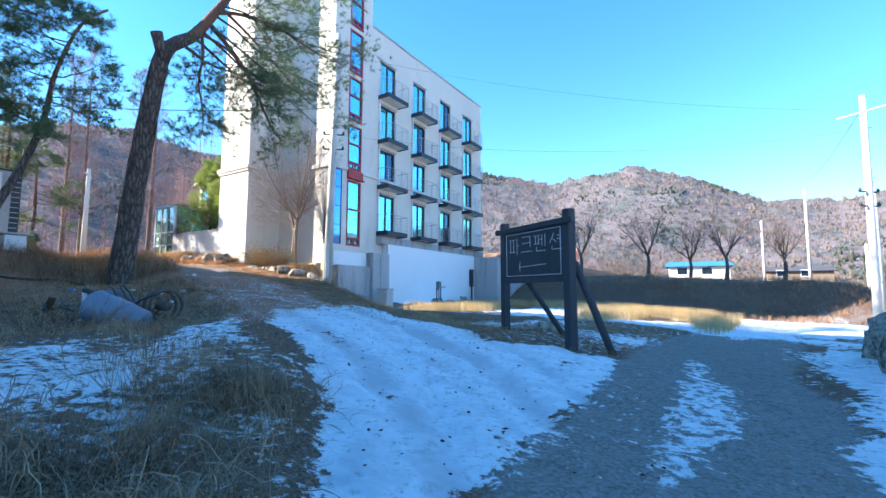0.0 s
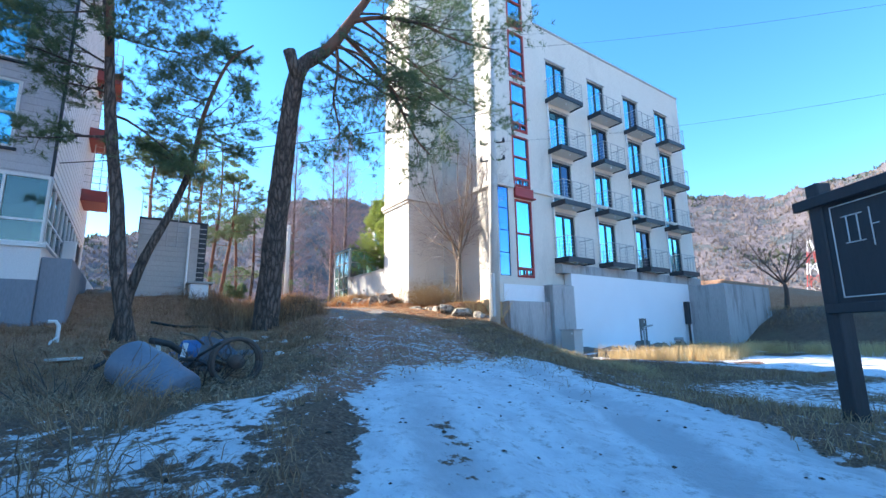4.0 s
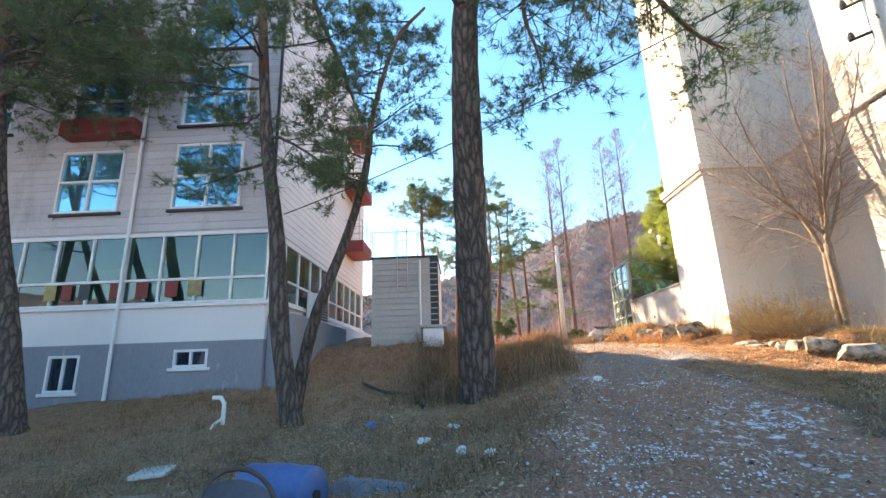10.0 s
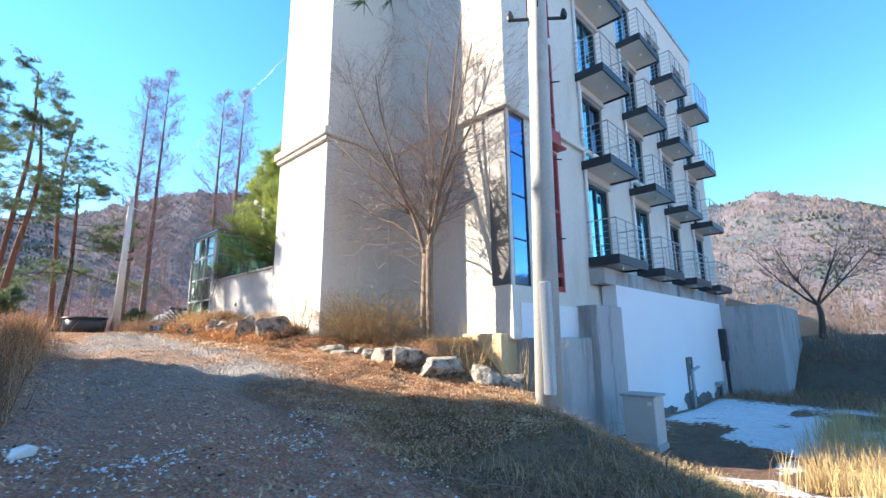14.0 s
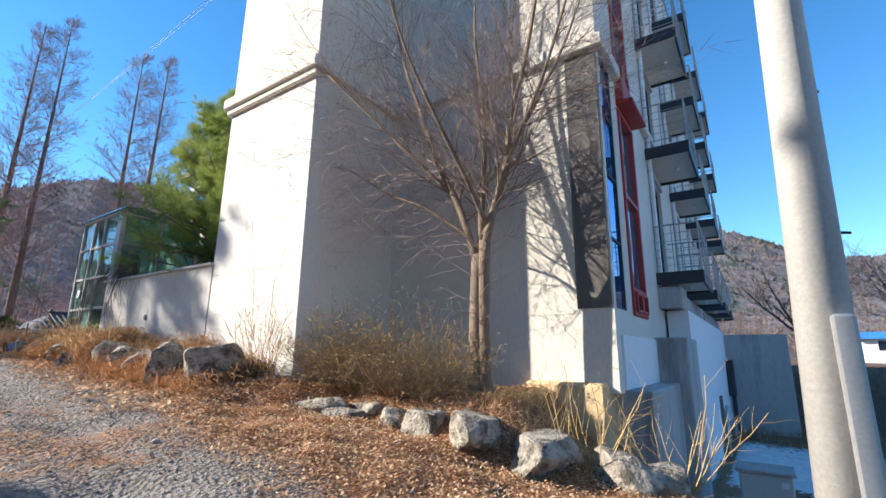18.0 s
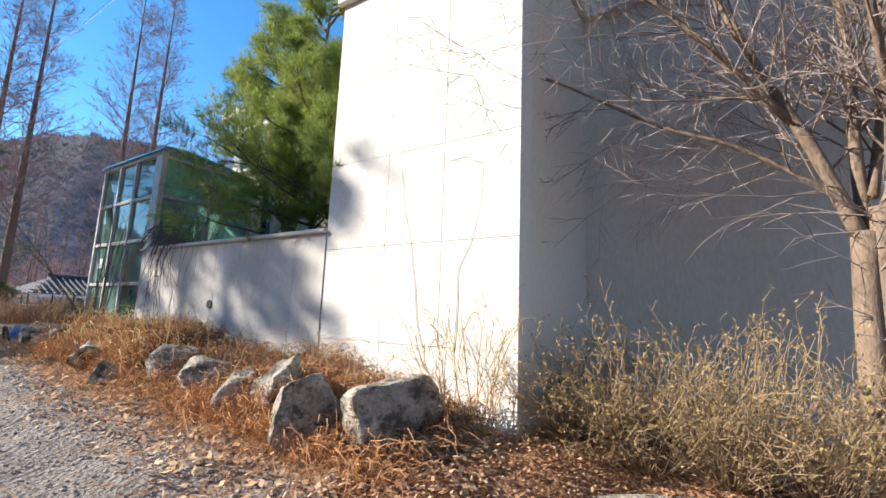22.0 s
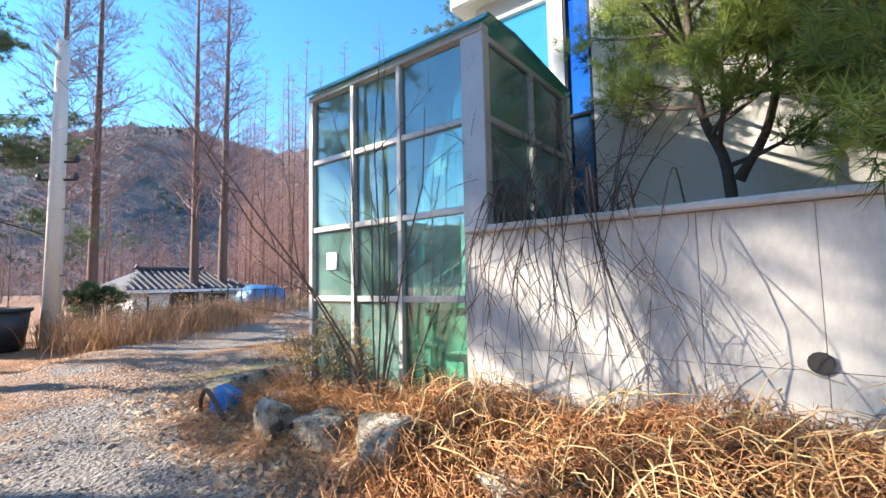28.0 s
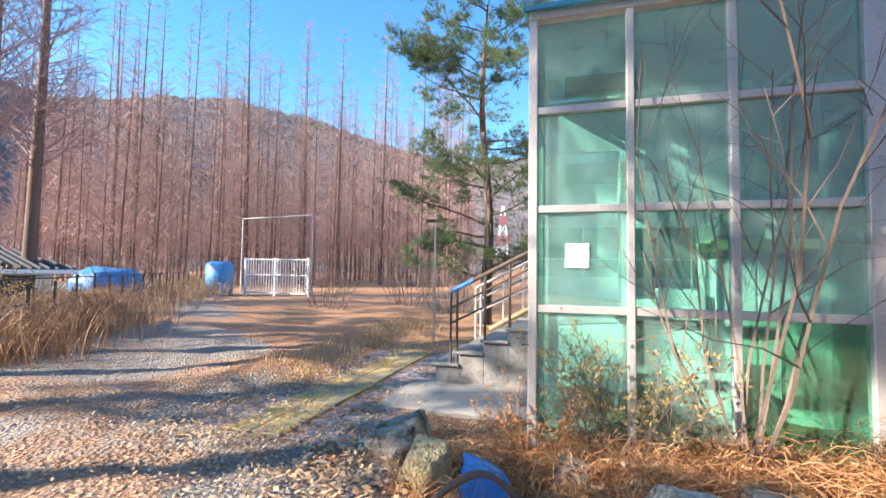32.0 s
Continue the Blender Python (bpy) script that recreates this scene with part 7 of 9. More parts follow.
bar = lambda mb, x0, z0, x1, z1: mb.tube([SM @ Vector((x0, -0.068, z0)), SM @ Vector((x1, -0.068, z1))], 0.0065, 5)
bl = MB()
for q in ((0.16, 1.83, W - 0.16, 1.83), (0.16, 2.93, W - 0.16, 2.93), (0.16, 1.83, 0.16, 2.93), (W - 0.16, 1.83, W - 0.16, 2.93)):
    bar(bl, *q)
part("border", bl, M["chalk"], sign, "thin pale border line")


def letter(strokes, x):
    mb = MB()
    for a, b, c, d in strokes:
        bar(mb, x + a * 0.36, 2.42 + b * 0.40, x + c * 0.36, 2.42 + d * 0.40)
    part("letter", mb, M["chalk"], sign)


letter(((0, 0.9, 0.6, 0.9), (0.05, 0.1, 0.6, 0.1), (0.15, 0.9, 0.15, 0.1), (0.45, 0.9, 0.45, 0.1), (0.8, 1, 0.8, -0.1), (0.8, 0.5, 1, 0.5)), 0.26)
letter(((0.1, 1, 0.85, 1), (0.1, 0.6, 0.85, 0.6), (0.85, 1, 0.85, 0.3), (0.0, 0.05, 1.0, 0.05)), 0.70)
letter(((0, 0.95, 0.5, 0.95), (0, 0.45, 0.5, 0.45), (0.12, 0.95, 0.12, 0.45), (0.38, 0.95, 0.38, 0.45), (0.7, 1, 0.7, 0.3), (0.95, 1.0, 0.95, 0.25), (0.5, 0.7, 0.7, 0.7), (0.2, 0.25, 0.2, 0), (0.2, 0, 1, 0)), 1.14)
letter(((0.35, 0.95, 0.0, 0.4), (0.2, 0.7, 0.55, 0.4), (0.85, 1, 0.85, 0.25), (0.6, 0.8, 0.85, 0.8), (0.6, 0.6, 0.85, 0.6), (0.2, 0.2, 0.2, 0), (0.2, 0, 1, 0)), 1.62)
ar = MB()
bar(ar, 0.62, 2.05, 1.5, 2.09), bar(ar, 0.66, 1.95, 0.62, 2.05), bar(ar, 0.66, 2.2, 0.62, 2.05)
part("arrow", ar, M["chalk"], sign, "pale arrow outline")

# ---- poles and wires ----
def pole(x, y, z, h, r0, r1, lean=(0, 0), label="tall grey concrete utility pole", fittings=True, seed=1, plates=True):
    p = thing("utility_pole", (x, y, z), label, "pole")
    top = Vector((x + lean[0], y + lean[1], z + h))
    part("shaft", MB().tube([(x, y, z - 0.4), top], [r0, r1], 16), M["pole_concrete"], p, smooth=True)
    if fittings:
        rng = random.Random(seed)
        for k in range(7):
            t = 0.2 + 0.11 * k
            c = Vector((x, y, z)).lerp(top, t)
            a = rng.uniform(0, 6.28) if k % 2 else 0.6
            part("step_bolt", MB().tube([c, c + Vector((math.cos(a) * 0.32, math.sin(a) * 0.32, 0))], 0.012, 5), M["wire"], p)
        for k in (0.52, 0.58):
            c = Vector((x, y, z)).lerp(top, k)
            part("bracket", MB().tube([c + Vector((-0.35, -0.3, 0)), c + Vector((0.35, 0.3, 0))], 0.03, 6), M["wire"], p)
            for s in (-0.33, 0.33):
                part("insulator", MB().tube([c + Vector((s, s * 0.85, 0)), c + Vector((s, s * 0.85, 0.06)), c + Vector((s, s * 0.85, 0.16))], [0.05, 0.06, 0.03], 8), M["dark_metal"], p)
        c = Vector((x, y, z)).lerp(top, 0.93)
        part("crossarm", MB().tube([c + Vector((-0.75, 0.5, 0)), c + Vector((0.75, -0.5, 0))], 0.04, 6), M["steel"], p)
    if plates:
        part("cable_guard", MB().box(x - 0.05 + r0 * 0.6, y - r0 - 0.03, z + 0.1, x + 0.09 + r0 * 0.6, y - r0 + 0.1, z + 1.65, 0.02), M["pole_concrete"], p)
    return p


pole(-15.12, 14.36, 2.0, 11.5, 0.195, 0.115, (0.28, 0.05))
pole(-39.6, 13.8, 3.4, 7.1, 0.19, 0.13, (0, 0), "pale concrete utility pole beside the lane", True, 3, False)
pole(5.0, 24.4, 0.0, 9.6, 0.17, 0.11, (0.1, 0), "concrete utility pole beside the valley road", True, 4, False)
for x, y, h in ((6.7, 54.4, 9.5), (9.5, 48, 5.0), (3.5, 60, 7.0), (13, 62, 9), (7.0, 33.0, 6.5)):
    pole(x, y, ground_at(x, y), h, 0.15, 0.1, (0, 0), "far concrete utility pole", False, 5, False)


def wire(a, b, sag, r=0.012):
    a, b = Vector(a), Vector(b)
    pts = [a.lerp(b, t / 16) - Vector((0, 0, sag * 4 * (t / 16) * (1 - t / 16))) for t in range(17)]
    solid("cable", MB().tube(pts, r, 4), M["wire"], "thin black overhead cable", "cable", base=tuple(a), group="overhead cables")


wire((-21.0, 1.33, 7.1), (-14.95, 14.3, 9.9), 0.3, 0.016)
wire((-14.9, 14.4, 12.6), (5.0, 24.4, 9.0), 0.7, 0.004)
wire((-14.9, 14.4, 8.7), (5.0, 24.4, 8.2), 0.9, 0.004)
wire((-15.3, 14.5, 12.6), (-39.6, 13.8, 10.3), 0.5, 0.004)
wire((-15.5, 14.2, 12.4), (-39.6, 13.6, 10.1), 0.7, 0.004)
wire((-39.6, 13.8, 10.2), (-75.0, 20.0, 9.0), 0.8, 0.01)
wire((5.0, 24.4, 9.0), (6.7, 54.4, 12.0), 0.5, 0.01)
for dz in (0, 0.5, 1.1):
    wire((-90, 150, 30 + dz * 3), (110, 140, 24 + dz * 3), 5, 0.03)
tw = thing("pylon", (-62, 215, 12), "red and white lattice mast on the far slope", "mast")
for k in range(6):
    mb = MB()
    z0, z1 = 8 + 4.5 * k, 12.5 + 4.5 * k
    w0, w1 = 3.0 - 0.42 * k, 3.0 - 0.42 * (k + 1)
    for sx, sy in ((-1, -1), (1, -1), (1, 1), (-1, 1)):
        mb.tube([(-62 + sx * w0, 215 + sy * w0, z0), (-62 + sx * w1, 215 + sy * w1, z1)], 0.16, 4)
        mb.tube([(-62 + sx * w0, 215 + sy * w0, z0), (-62 - sy * w1, 215 + sx * w1, z1)], 0.09, 4)
    part("section", mb, M["red_frame"] if k % 2 == 0 else M["window_white"], tw)

# ---- meter box ----
mbx = thing("meter_box", (-15.6, 19.1, 0.55), "grey steel electricity box on a concrete foot", "box")
part("body", MB().box(-15.98, 18.8, 0.66, -15.3, 19.35, 1.62, 0.02), M["pole_concrete"], mbx)
part("lid", MB().box(-16.02, 18.76, 1.62, -15.26, 19.39, 1.67, 0.01), M["concrete"], mbx)
part("foot", MB().box(-16.0, 18.78, 0.45, -15.28, 19.37, 0.66, 0.01), M["concrete"], mbx)
part("label", MB().box(-15.45, 18.795, 1.45, -15.36, 18.8, 1.53), M["paper"], mbx)

# ---- thicket between the grove's trunks ----
def thicket(n, places, hi, seed, material, label):
    rng = np.random.RandomState(seed)
    c = np.array(places)[rng.randint(0, len(places), n)] + rng.normal(0, 1.8, (n, 2))
    z = ground_base(c[:, 0], c[:, 1])
    P = np.stack([c[:, 0], c[:, 1], z + rng.uniform(0, hi, n) ** 1.3 * 0.8], -1)
    V, F = blades(P, np.tile([0, 0, 1.0], (n, 1)), 1.3, 0.022, 1, 0.55, rng)
    ob = new("thicket", mesh_np("thicket", V, F, material))
    return tagged(ob, label, "brush", "", "stuff")


thicket(26000, rows1, 4.0, 3, M["twig_pink"], "dense bare brown brush under the grove")
thicket(12000, rows2, 4.0, 4, M["twig_pink"], "dense bare brown brush at the foot of the hill")
thicket(9000, rows3, 2.5, 5, M["twig"], "bare brush on the far side of the valley")

# ---- far houses over the bank ----
def house(x, y, z, w, d, h, roof, wall, label, turn=0.0, ridge=0.8):
    hs = thing("farm_house", (x, y, z), label, "house")
    m = pose(x, y, z, 0, 0, turn)
    part("wall", MB().box(-w / 2, -d / 2, -0.5, w / 2, d / 2, h, 0.0, m), M[wall], hs)
    rf = MB()
    o = 0.5
    pts = [(-w / 2 - o, -d / 2 - o, h), (w / 2 + o, -d / 2 - o, h), (w / 2 + o, d / 2 + o, h), (-w / 2 - o, d / 2 + o, h), (-w / 2 - o * 0.2, 0, h + ridge), (w / 2 + o * 0.2, 0, h + ridge)]
    rf.v = [tuple(m @ Vector(p)) for p in pts]
    rf.f = [(0, 1, 5, 4), (2, 3, 4, 5), (0, 4, 3), (1, 2, 5), (3, 2, 1, 0)]
    part("roof", rf, M[roof], hs)
    for k in range(int(w // 3)):
        a = -w / 2 + 1 + 3 * k
        wn_ = part("window", MB().box(a, -d / 2 - 0.04, 0.9, a + 1.4, -d / 2 + 0.02, 2.0, 0.01, m), M["window_white"], hs)
        part("pane", MB().box(a + 0.1, -d / 2 - 0.05, 1.0, a + 1.3, -d / 2 - 0.03, 1.9, 0, m), M["dark_glass"], wn_)
    return hs


house(-3.4, 74, 3.0, 7.4, 5, 2.1, "tarp_blue", "plaster_pale", "long white farm house with a bright blue roof", 4)
house(9.5, 90, 3.0, 8, 5, 1.8, "roof_tile", "bark_grey", "long brown farm shed behind the orchard", 2)

# ---- the lane's far end ----
th = thing("tiled_house", (-53, 21.5, 2.8), "low house with a dark grey tiled hip roof", "house")
TY0, TY1, TZ0, TZ1 = 18.4, 24.6, 4.45, 5.5
part("wall", MB().box(-55.3, TY0 + 0.6, 2.6, -50.8, TY1 - 0.6, TZ0), M["white_paint"], th)
part("door", MB().box(-50.8, 20.6, 2.7, -50.76, 21.6, 4.3, 0.01), M["bark_dark"], th)
wd = part("window", MB().box(-50.8, 22.2, 3.3, -50.75, 23.4, 4.2, 0.01), M["bark_dark"], th)
part("pane", MB().box(-50.75, 22.28, 3.38, -50.74, 23.32, 4.12), M["dark_glass"], wd)
for k in range(20):
    y = TY0 + (TY1 - TY0) * (k + 0.5) / 20
    e = min(1, min(y - TY0, TY1 - y) / 1.6 + 0.08)
    part("roof_rib", MB().tube([(-50.15, y, TZ0 + 0.02), (-50.15 - 2.9 * e, y, TZ0 + 0.02 + (TZ1 - TZ0) * e)], 0.06, 6), M["roof_tile"], th)
rb = MB()
rb.v = [(-50.2, TY0, TZ0), (-50.2, TY1, TZ0), (-53.1, TY1 - 1.6, TZ1), (-53.1, TY0 + 1.6, TZ1), (-56.0, TY0, TZ0), (-56.0, TY1, TZ0)]
rb.f = [(0, 1, 2, 3), (5, 4, 3, 2), (4, 0, 3), (1, 5, 2), (0, 4, 5, 1)]
part("roof", rb, M["roof_tile"], th)
part("fascia", MB().box(-50.2, TY0, TZ0 - 0.16, -50.12, TY1, TZ0 - 0.004), M["window_white"], th)
part("ridge", MB().tube([(-53.1, TY0 + 1.4, TZ1 + 0.2), (-53.1, TY0 + 1.6, TZ1 + 0.06), (-53.1, TY1 - 1.6, TZ1 + 0.06), (-53.1, TY1 - 1.4, TZ1 + 0.2)], 0.13, 8), M["roof_tile"], th)
tv = np.sign(ICO_V) * np.abs(ICO_V) ** 0.6 * np.array([0.9, 1.05, 0.95])
tv[:, 2] = np.maximum(tv[:, 2], -0.3) + 0.12 * np.array([noise.noise(Vector(p) * 2.2) for p in ICO_V])
tarp = new("tarpaulin", mesh_np("tarpaulin", tv, ICO_F, M["tarp_blue"]))
tarp.location = (-46.1, 22.8, 3.6)
tagged(tarp, "heap covered with a crumpled blue tarpaulin", "tarp")
gate = thing("white_gate", (-43.0, 28.0, 3.4), "white steel bar gate", "gate")
for x in (-44.6, -43.0, -41.3):
    part("post", MB().box(x - 0.05, 27.95, 3.2, x + 0.05, 28.05, 5.1, 0.01), M["window_white"], gate)
for z in (3.5, 4.3, 5.0):
    part("rail", MB().box(-44.6, 27.97, z, -41.3, 28.03, z + 0.06, 0.01), M["window_white"], gate)
for k in range(22):
    part("bar", MB().tube([(-44.45 + 0.143 * k, 28.0, 3.45), (-44.45 + 0.143 * k, 28.0, 5.05)], 0.022, 5), M["window_white"], gate)
goal = thing("frame", (-44.0, 29.0, 3.4), "thin pale pipe frame standing behind the gate", "frame")
part("pipe", MB().tube([(-46.1, 29.5, 3.3), (-46.1, 29.5, 7.1), (-41.6, 28.7, 7.1), (-41.6, 28.7, 3.3)], 0.045, 6), M["alu"], goal)
wb = thing("water_tank", (-45.3, 27.2, 3.3), "blue plastic water tank", "tank")
part("tank", MB().tube([(-45.3, 27.2, 3.2), (-45.3, 27.2, 4.75), (-45.3, 27.2, 4.9)], [0.55, 0.58, 0.4], 16), M["tarp_blue"], wb, smooth=True)
fence = thing("wire_fence", (-44, 20, 3.3), "low wire fence along the lane", "fence")
for k in range(16):
    x, y = -38.8 - 0.55 * k, 15.5 + 0.78 * k
    part("post", MB().tube([(x, y, ground_at(x, y) - 0.1), (x, y, ground_at(x, y) + 1.0)], 0.025, 5), M["dark_metal"], fence)
for h in (0.5, 0.95):
    part("rail", MB().tube([(-38.8, 15.5, 3.4 + h), (-47.05, 27.2, 3.45 + h)], 0.015, 4), M["dark_metal"], fence)
tub = thing("rubber_tub", (-39.9, 12.6, 3.4), "dark rubber tub with a rolled rim", "tub")
part("tub", MB().tube([(-39.9, 12.6, 3.2), (-39.9, 12.6, 4.05)], [0.8, 0.9], 24), M["dark_metal"], tub, smooth=True)
part("rim", MB().tube([(-39.9 + 0.9 * math.cos(a / 12 * math.pi), 12.6 + 0.9 * math.sin(a / 12 * math.pi), 4.07) for a in range(25)], 0.05, 6), M["dark_metal"], tub, smooth=True)
sp = thing("street_sign", (-32.6, 18.8, 3.3), "thin post with a small dark plate", "sign")
part("post", MB().tube([(-32.6, 18.8, 3.2), (-32.6, 18.8, 5.6)], 0.02, 6), M["alu"], sp)
part("plate", MB().box(-32.78, 18.78, 5.52, -32.42, 18.8, 5.58, 0.004), M["bark_dark"], sp)

# ---- paved strip with tactile blocks ----
pav = thing("pavement", (-32.2, 16, 3.2), "grey block pavement with a worn yellow tactile strip", "pavement", "", "structure")
gme_a = mesh_of("paver", MB().box(-0.098, -0.048, -0.05, 0.098, 0.048, 0.0, 0.006), M["paver_grey"])
gme_b = mesh_of("paver", MB().box(-0.148, -0.148, -0.05, 0.148, 0.148, 0.004, 0.006), M["yellow_paint"])
prng = random.Random(9)
for i in range(9):
    for j in range(44):
        x = -32.25 + 0.2 * i + (0.1 if j % 2 else 0)
        y = 13.95 + 0.1 * j
        if x > -31.75 + 0.0 and y > 15.15 or x > -30.8 - (y - 13.95) * 0.9 and y < 15.2:
            continue
        if prng.random() < 0.05:
            continue
        piece("paver", gme_a, pav, (x, y, ground_at(x, y) + 0.012 + prng.uniform(-0.004, 0.004)), prng.uniform(-1.5, 1.5))
for j in range(14):
    for i in range(2):
        piece("tactile_block", gme_b, pav, (-32.82 + 0.3 * i, 14.05 + 0.3 * j, ground_at(-32.7, 14.05 + 0.3 * j) + 0.012 + prng.uniform(-0.003, 0.003)), prng.uniform(-1, 1))
for j in range(20):
    for i in range(2):
        piece("paver", gme_a, pav, (-33.2 + 0.2 * i, 14.0 + 0.2 * j, ground_at(-33.1, 14.0 + 0.2 * j) + 0.01), 0)

# ---- rubbish by the track ----
M["drum_blue"] = surf("drum_blue", (0.02, 0.10, 0.26), (0.04, 0.15, 0.34), 3, 0.5, fine=20, relief=0.1, stain=(0.2, 0.17, 0.14), stain_at=(0.55, 0.75), stain_scale=2.5)
def drum(p, axis, r, L, mat, label):
    a, d = Vector(p), Vector(axis).normalized()
    ob = thing("plastic_drum", tuple(p), label, "drum")
    pts = [a - d * L / 2, a - d * (L / 2 - 0.04), a - d * L * 0.17, a - d * L * 0.14, a + d * L * 0.14, a + d * L * 0.17, a + d * (L / 2 - 0.04), a + d * L / 2]
    part("shell", MB().tube(pts, [r * 0.9, r, r, r * 1.05, r * 1.05, r, r, r * 0.9], 24), M[mat], ob, smooth=True)
    part("bung", MB().tube([a + d * L / 2, a + d * (L / 2 + 0.03)], 0.05, 8), M["wire"], ob)


drum((-9.5, 3.9, 1.06), (0.72, 0.58, -0.42), 0.29, 1.0, "blue_plastic", "dull blue plastic drum lying in dry grass")
drum((-12.6, 4.85, 1.25), (0.3, 0.95, 0.0), 0.25, 0.8, "drum_blue", "bright blue plastic drum lying in dry grass")
drum((-12.9, 5.7, 1.02), (0.4, 0.9, 0.0), 0.25, 0.9, "blue_plastic", "dull blue plastic drum lying in dry grass")
heap = thing("scrap_heap", (-10.9, 4.0, 0.9), "heap of scrap pipes, boards and a torn pail", "scrap")
hr = random.Random(3)
for k in range(16):
    x, y = -10.9 + hr.uniform(-0.9, 0.9), 4.1 + hr.uniform(-0.7, 0.8)
    z = ground_at(x, y) + hr.uniform(0.08, 0.45)
    a = hr.uniform(0, 6.28)
    L = hr.uniform(0.4, 1.0)
    d = Vector((math.cos(a), math.sin(a), hr.uniform(-0.3, 0.5))) * L
    if k % 3:
        part("pipe", MB().tube([(x, y, z), Vector((x, y, z)) + d * 0.5 + Vector((0, 0, 0.06)), Vector((x, y, z)) + d], hr.choice((0.02, 0.03, 0.05)), 7), M[hr.choice(("dark_metal", "wire", "bark_grey"))], heap, smooth=True)
    else:
        part("board", MB().box(-L / 2, -0.06, -0.012, L / 2, 0.06, 0.012, 0.003, pose(x, y, z, hr.uniform(-20, 20), hr.uniform(-25, 25), math.degrees(a))), M[hr.choice(("window_white", "bark_grey", "concrete"))], heap)
pail = thing("torn_pail", (-10.6, 4.5, 1.1), "torn grey-blue plastic tub", "tub")
pm = MB().tube([(-11.7, 4.75, 1.02), (-11.55, 4.95, 1.4)], [0.2, 0.3], 18, False)
part("rim", MB().tube([Vector((-11.55, 4.95, 1.4)) + Vector((0.6, -0.4, 0)).normalized() * (0.3 * math.cos(a / 9 * math.pi)) + Vector((-0.3, -0.45, 0.9)).normalized() * (0.3 * math.sin(a / 9 * math.pi)) for a in range(19)], 0.02, 6), M["bark_dark"], pail, smooth=True)
part("tub", pm, M["blue_plastic"], pail, smooth=True)
wheel = thing("hose_reel", (-9.9, 4.9, 0.95), "old reel with cable lying in the grass", "reel")
for s in (-0.12, 0.12):
    part("rim", MB().tube([(-9.9 + s, 4.9 + 0.32 * math.cos(a / 10 * math.pi), 1.2 + 0.32 * math.sin(a / 10 * math.pi)) for a in range(21)], 0.03, 6), M["bark_dark"], wheel, smooth=True)
part("hub", MB().tube([(-10.06, 4.9, 1.2), (-9.74, 4.9, 1.2)], 0.1, 10), M["bark_dark"], wheel, smooth=True)
tap = thing("standpipe", (-16.4, 2.3, 1.3), "white plastic standpipe with a tap", "pipe")
part("pipe", MB().tube([(-16.4, 2.3, 1.1), (-16.4, 2.3, 1.85), (-16.38, 2.24, 1.95), (-16.36, 2.1, 1.95)], 0.04, 8), M["window_white"], tap, smooth=True)
part("hose", MB().tube(smooth_path([(-16.4, 2.3, 1.6), (-16.2, 2.2, 1.45), (-16.15, 2.35, 1.25), (-15.9, 2.6, 1.22)], 4), 0.025, 6), M["window_white"], tap, smooth=True)
for bx, by, bt in ((-11.35, 4.05, 12), (-11.2, 4.3, -8)):
    solid("white_board", MB().box(-0.045, -0.012, -0.15, 0.045, 0.012, 0.5, 0.004, pose(0, 0, 0, bt, 6, 40)), M["window_white"], "narrow white board stuck upright in the scrap", "board", base=(0, 0, 0)).location = (bx, by, ground_at(bx, by) + 0.1)


def scrap(name, x, y, w, d, h, mat, label, turn, cat):
    solid(name, MB().box(-w / 2, -d / 2, 0, w / 2, d / 2, h, min(h, 0.03) * 0.4, pose(0, 0, 0, hr.uniform(-6, 6), hr.uniform(-6, 6), turn)), M[mat], label, cat).location = (x, y, ground_at(x, y) + 0.01)


scrap("plastic_sheet", -14.2, 2.6, 1.0, 0.4, 0.06, "pole_concrete", "pale plastic board lying in the grass", 20, "board")
for k, (x, y, mat) in enumerate(((-14.3, 6.1, "paper"), (-13.6, 6.6, "paper"), (-13.1, 5.4, "tarp_blue"), (-12.9, 6.9, "paper"), (-15.4, 5.2, "tarp_blue"), (-14.9, 6.5, "paper"), (-12.6, 6.2, "bark_grey"), (-16.2, 9.0, "paper"), (-11.7, 6.0, "paper"), (-13.9, 4.4, "tarp_blue"))):
    boulder(x, y, ground_at(x, y) - 0.02, 0.2, 0.14, 0.1, 300 + k, mat, "crumpled scrap of litter on the ground", name="litter_scrap", grp="litter on the slope")
hose = solid("hose", MB().tube(smooth_path([(-19.5, 4.2, ground_at(-19.5, 4.2) + 0.05), (-18.4, 4.9, ground_at(-18.4, 4.9) + 0.05), (-17.6, 5.6, ground_at(-17.6, 5.6) + 0.06), (-16.6, 5.9, ground_at(-16.6, 5.9) + 0.05)], 5), 0.04, 8), M["wire"], "black hose lying across the slope", "hose", smooth=True, base=(-18, 5, 1.6))
gbin = thing("green_box", (4.6, 14.8, 0.0), "green fabric-covered crate on the boulders", "crate")
part("body", MB().box(4.0, 13.9, 0.0, 5.6, 15.6, 2.6, 0.06), surf("green_cloth", (0.01, 0.10, 0.05), (0.02, 0.17, 0.09), 2, 0.8, fine=30, relief=0.3), gbin)
part("rim", MB().box(3.95, 13.85, 2.6, 5.65, 15.65, 2.7, 0.03), M["dark_metal"], gbin)

# ---- undergrowth ----
NR = np.random.RandomState(77)


def on_ground(x, y, dz=0.0):
    return np.stack([x, y, ground_full(x, y) + dz], -1)


def stuff(name, V, F, material, label, category="grass"):
    c = np.asarray(V).reshape(-1, 3)[:200].mean(0)
    ob = new(name, mesh_np(name, V, F, material, tuple(c)))
    ob.location = tuple(c)
    return tagged(ob, label, category, "", "stuff")


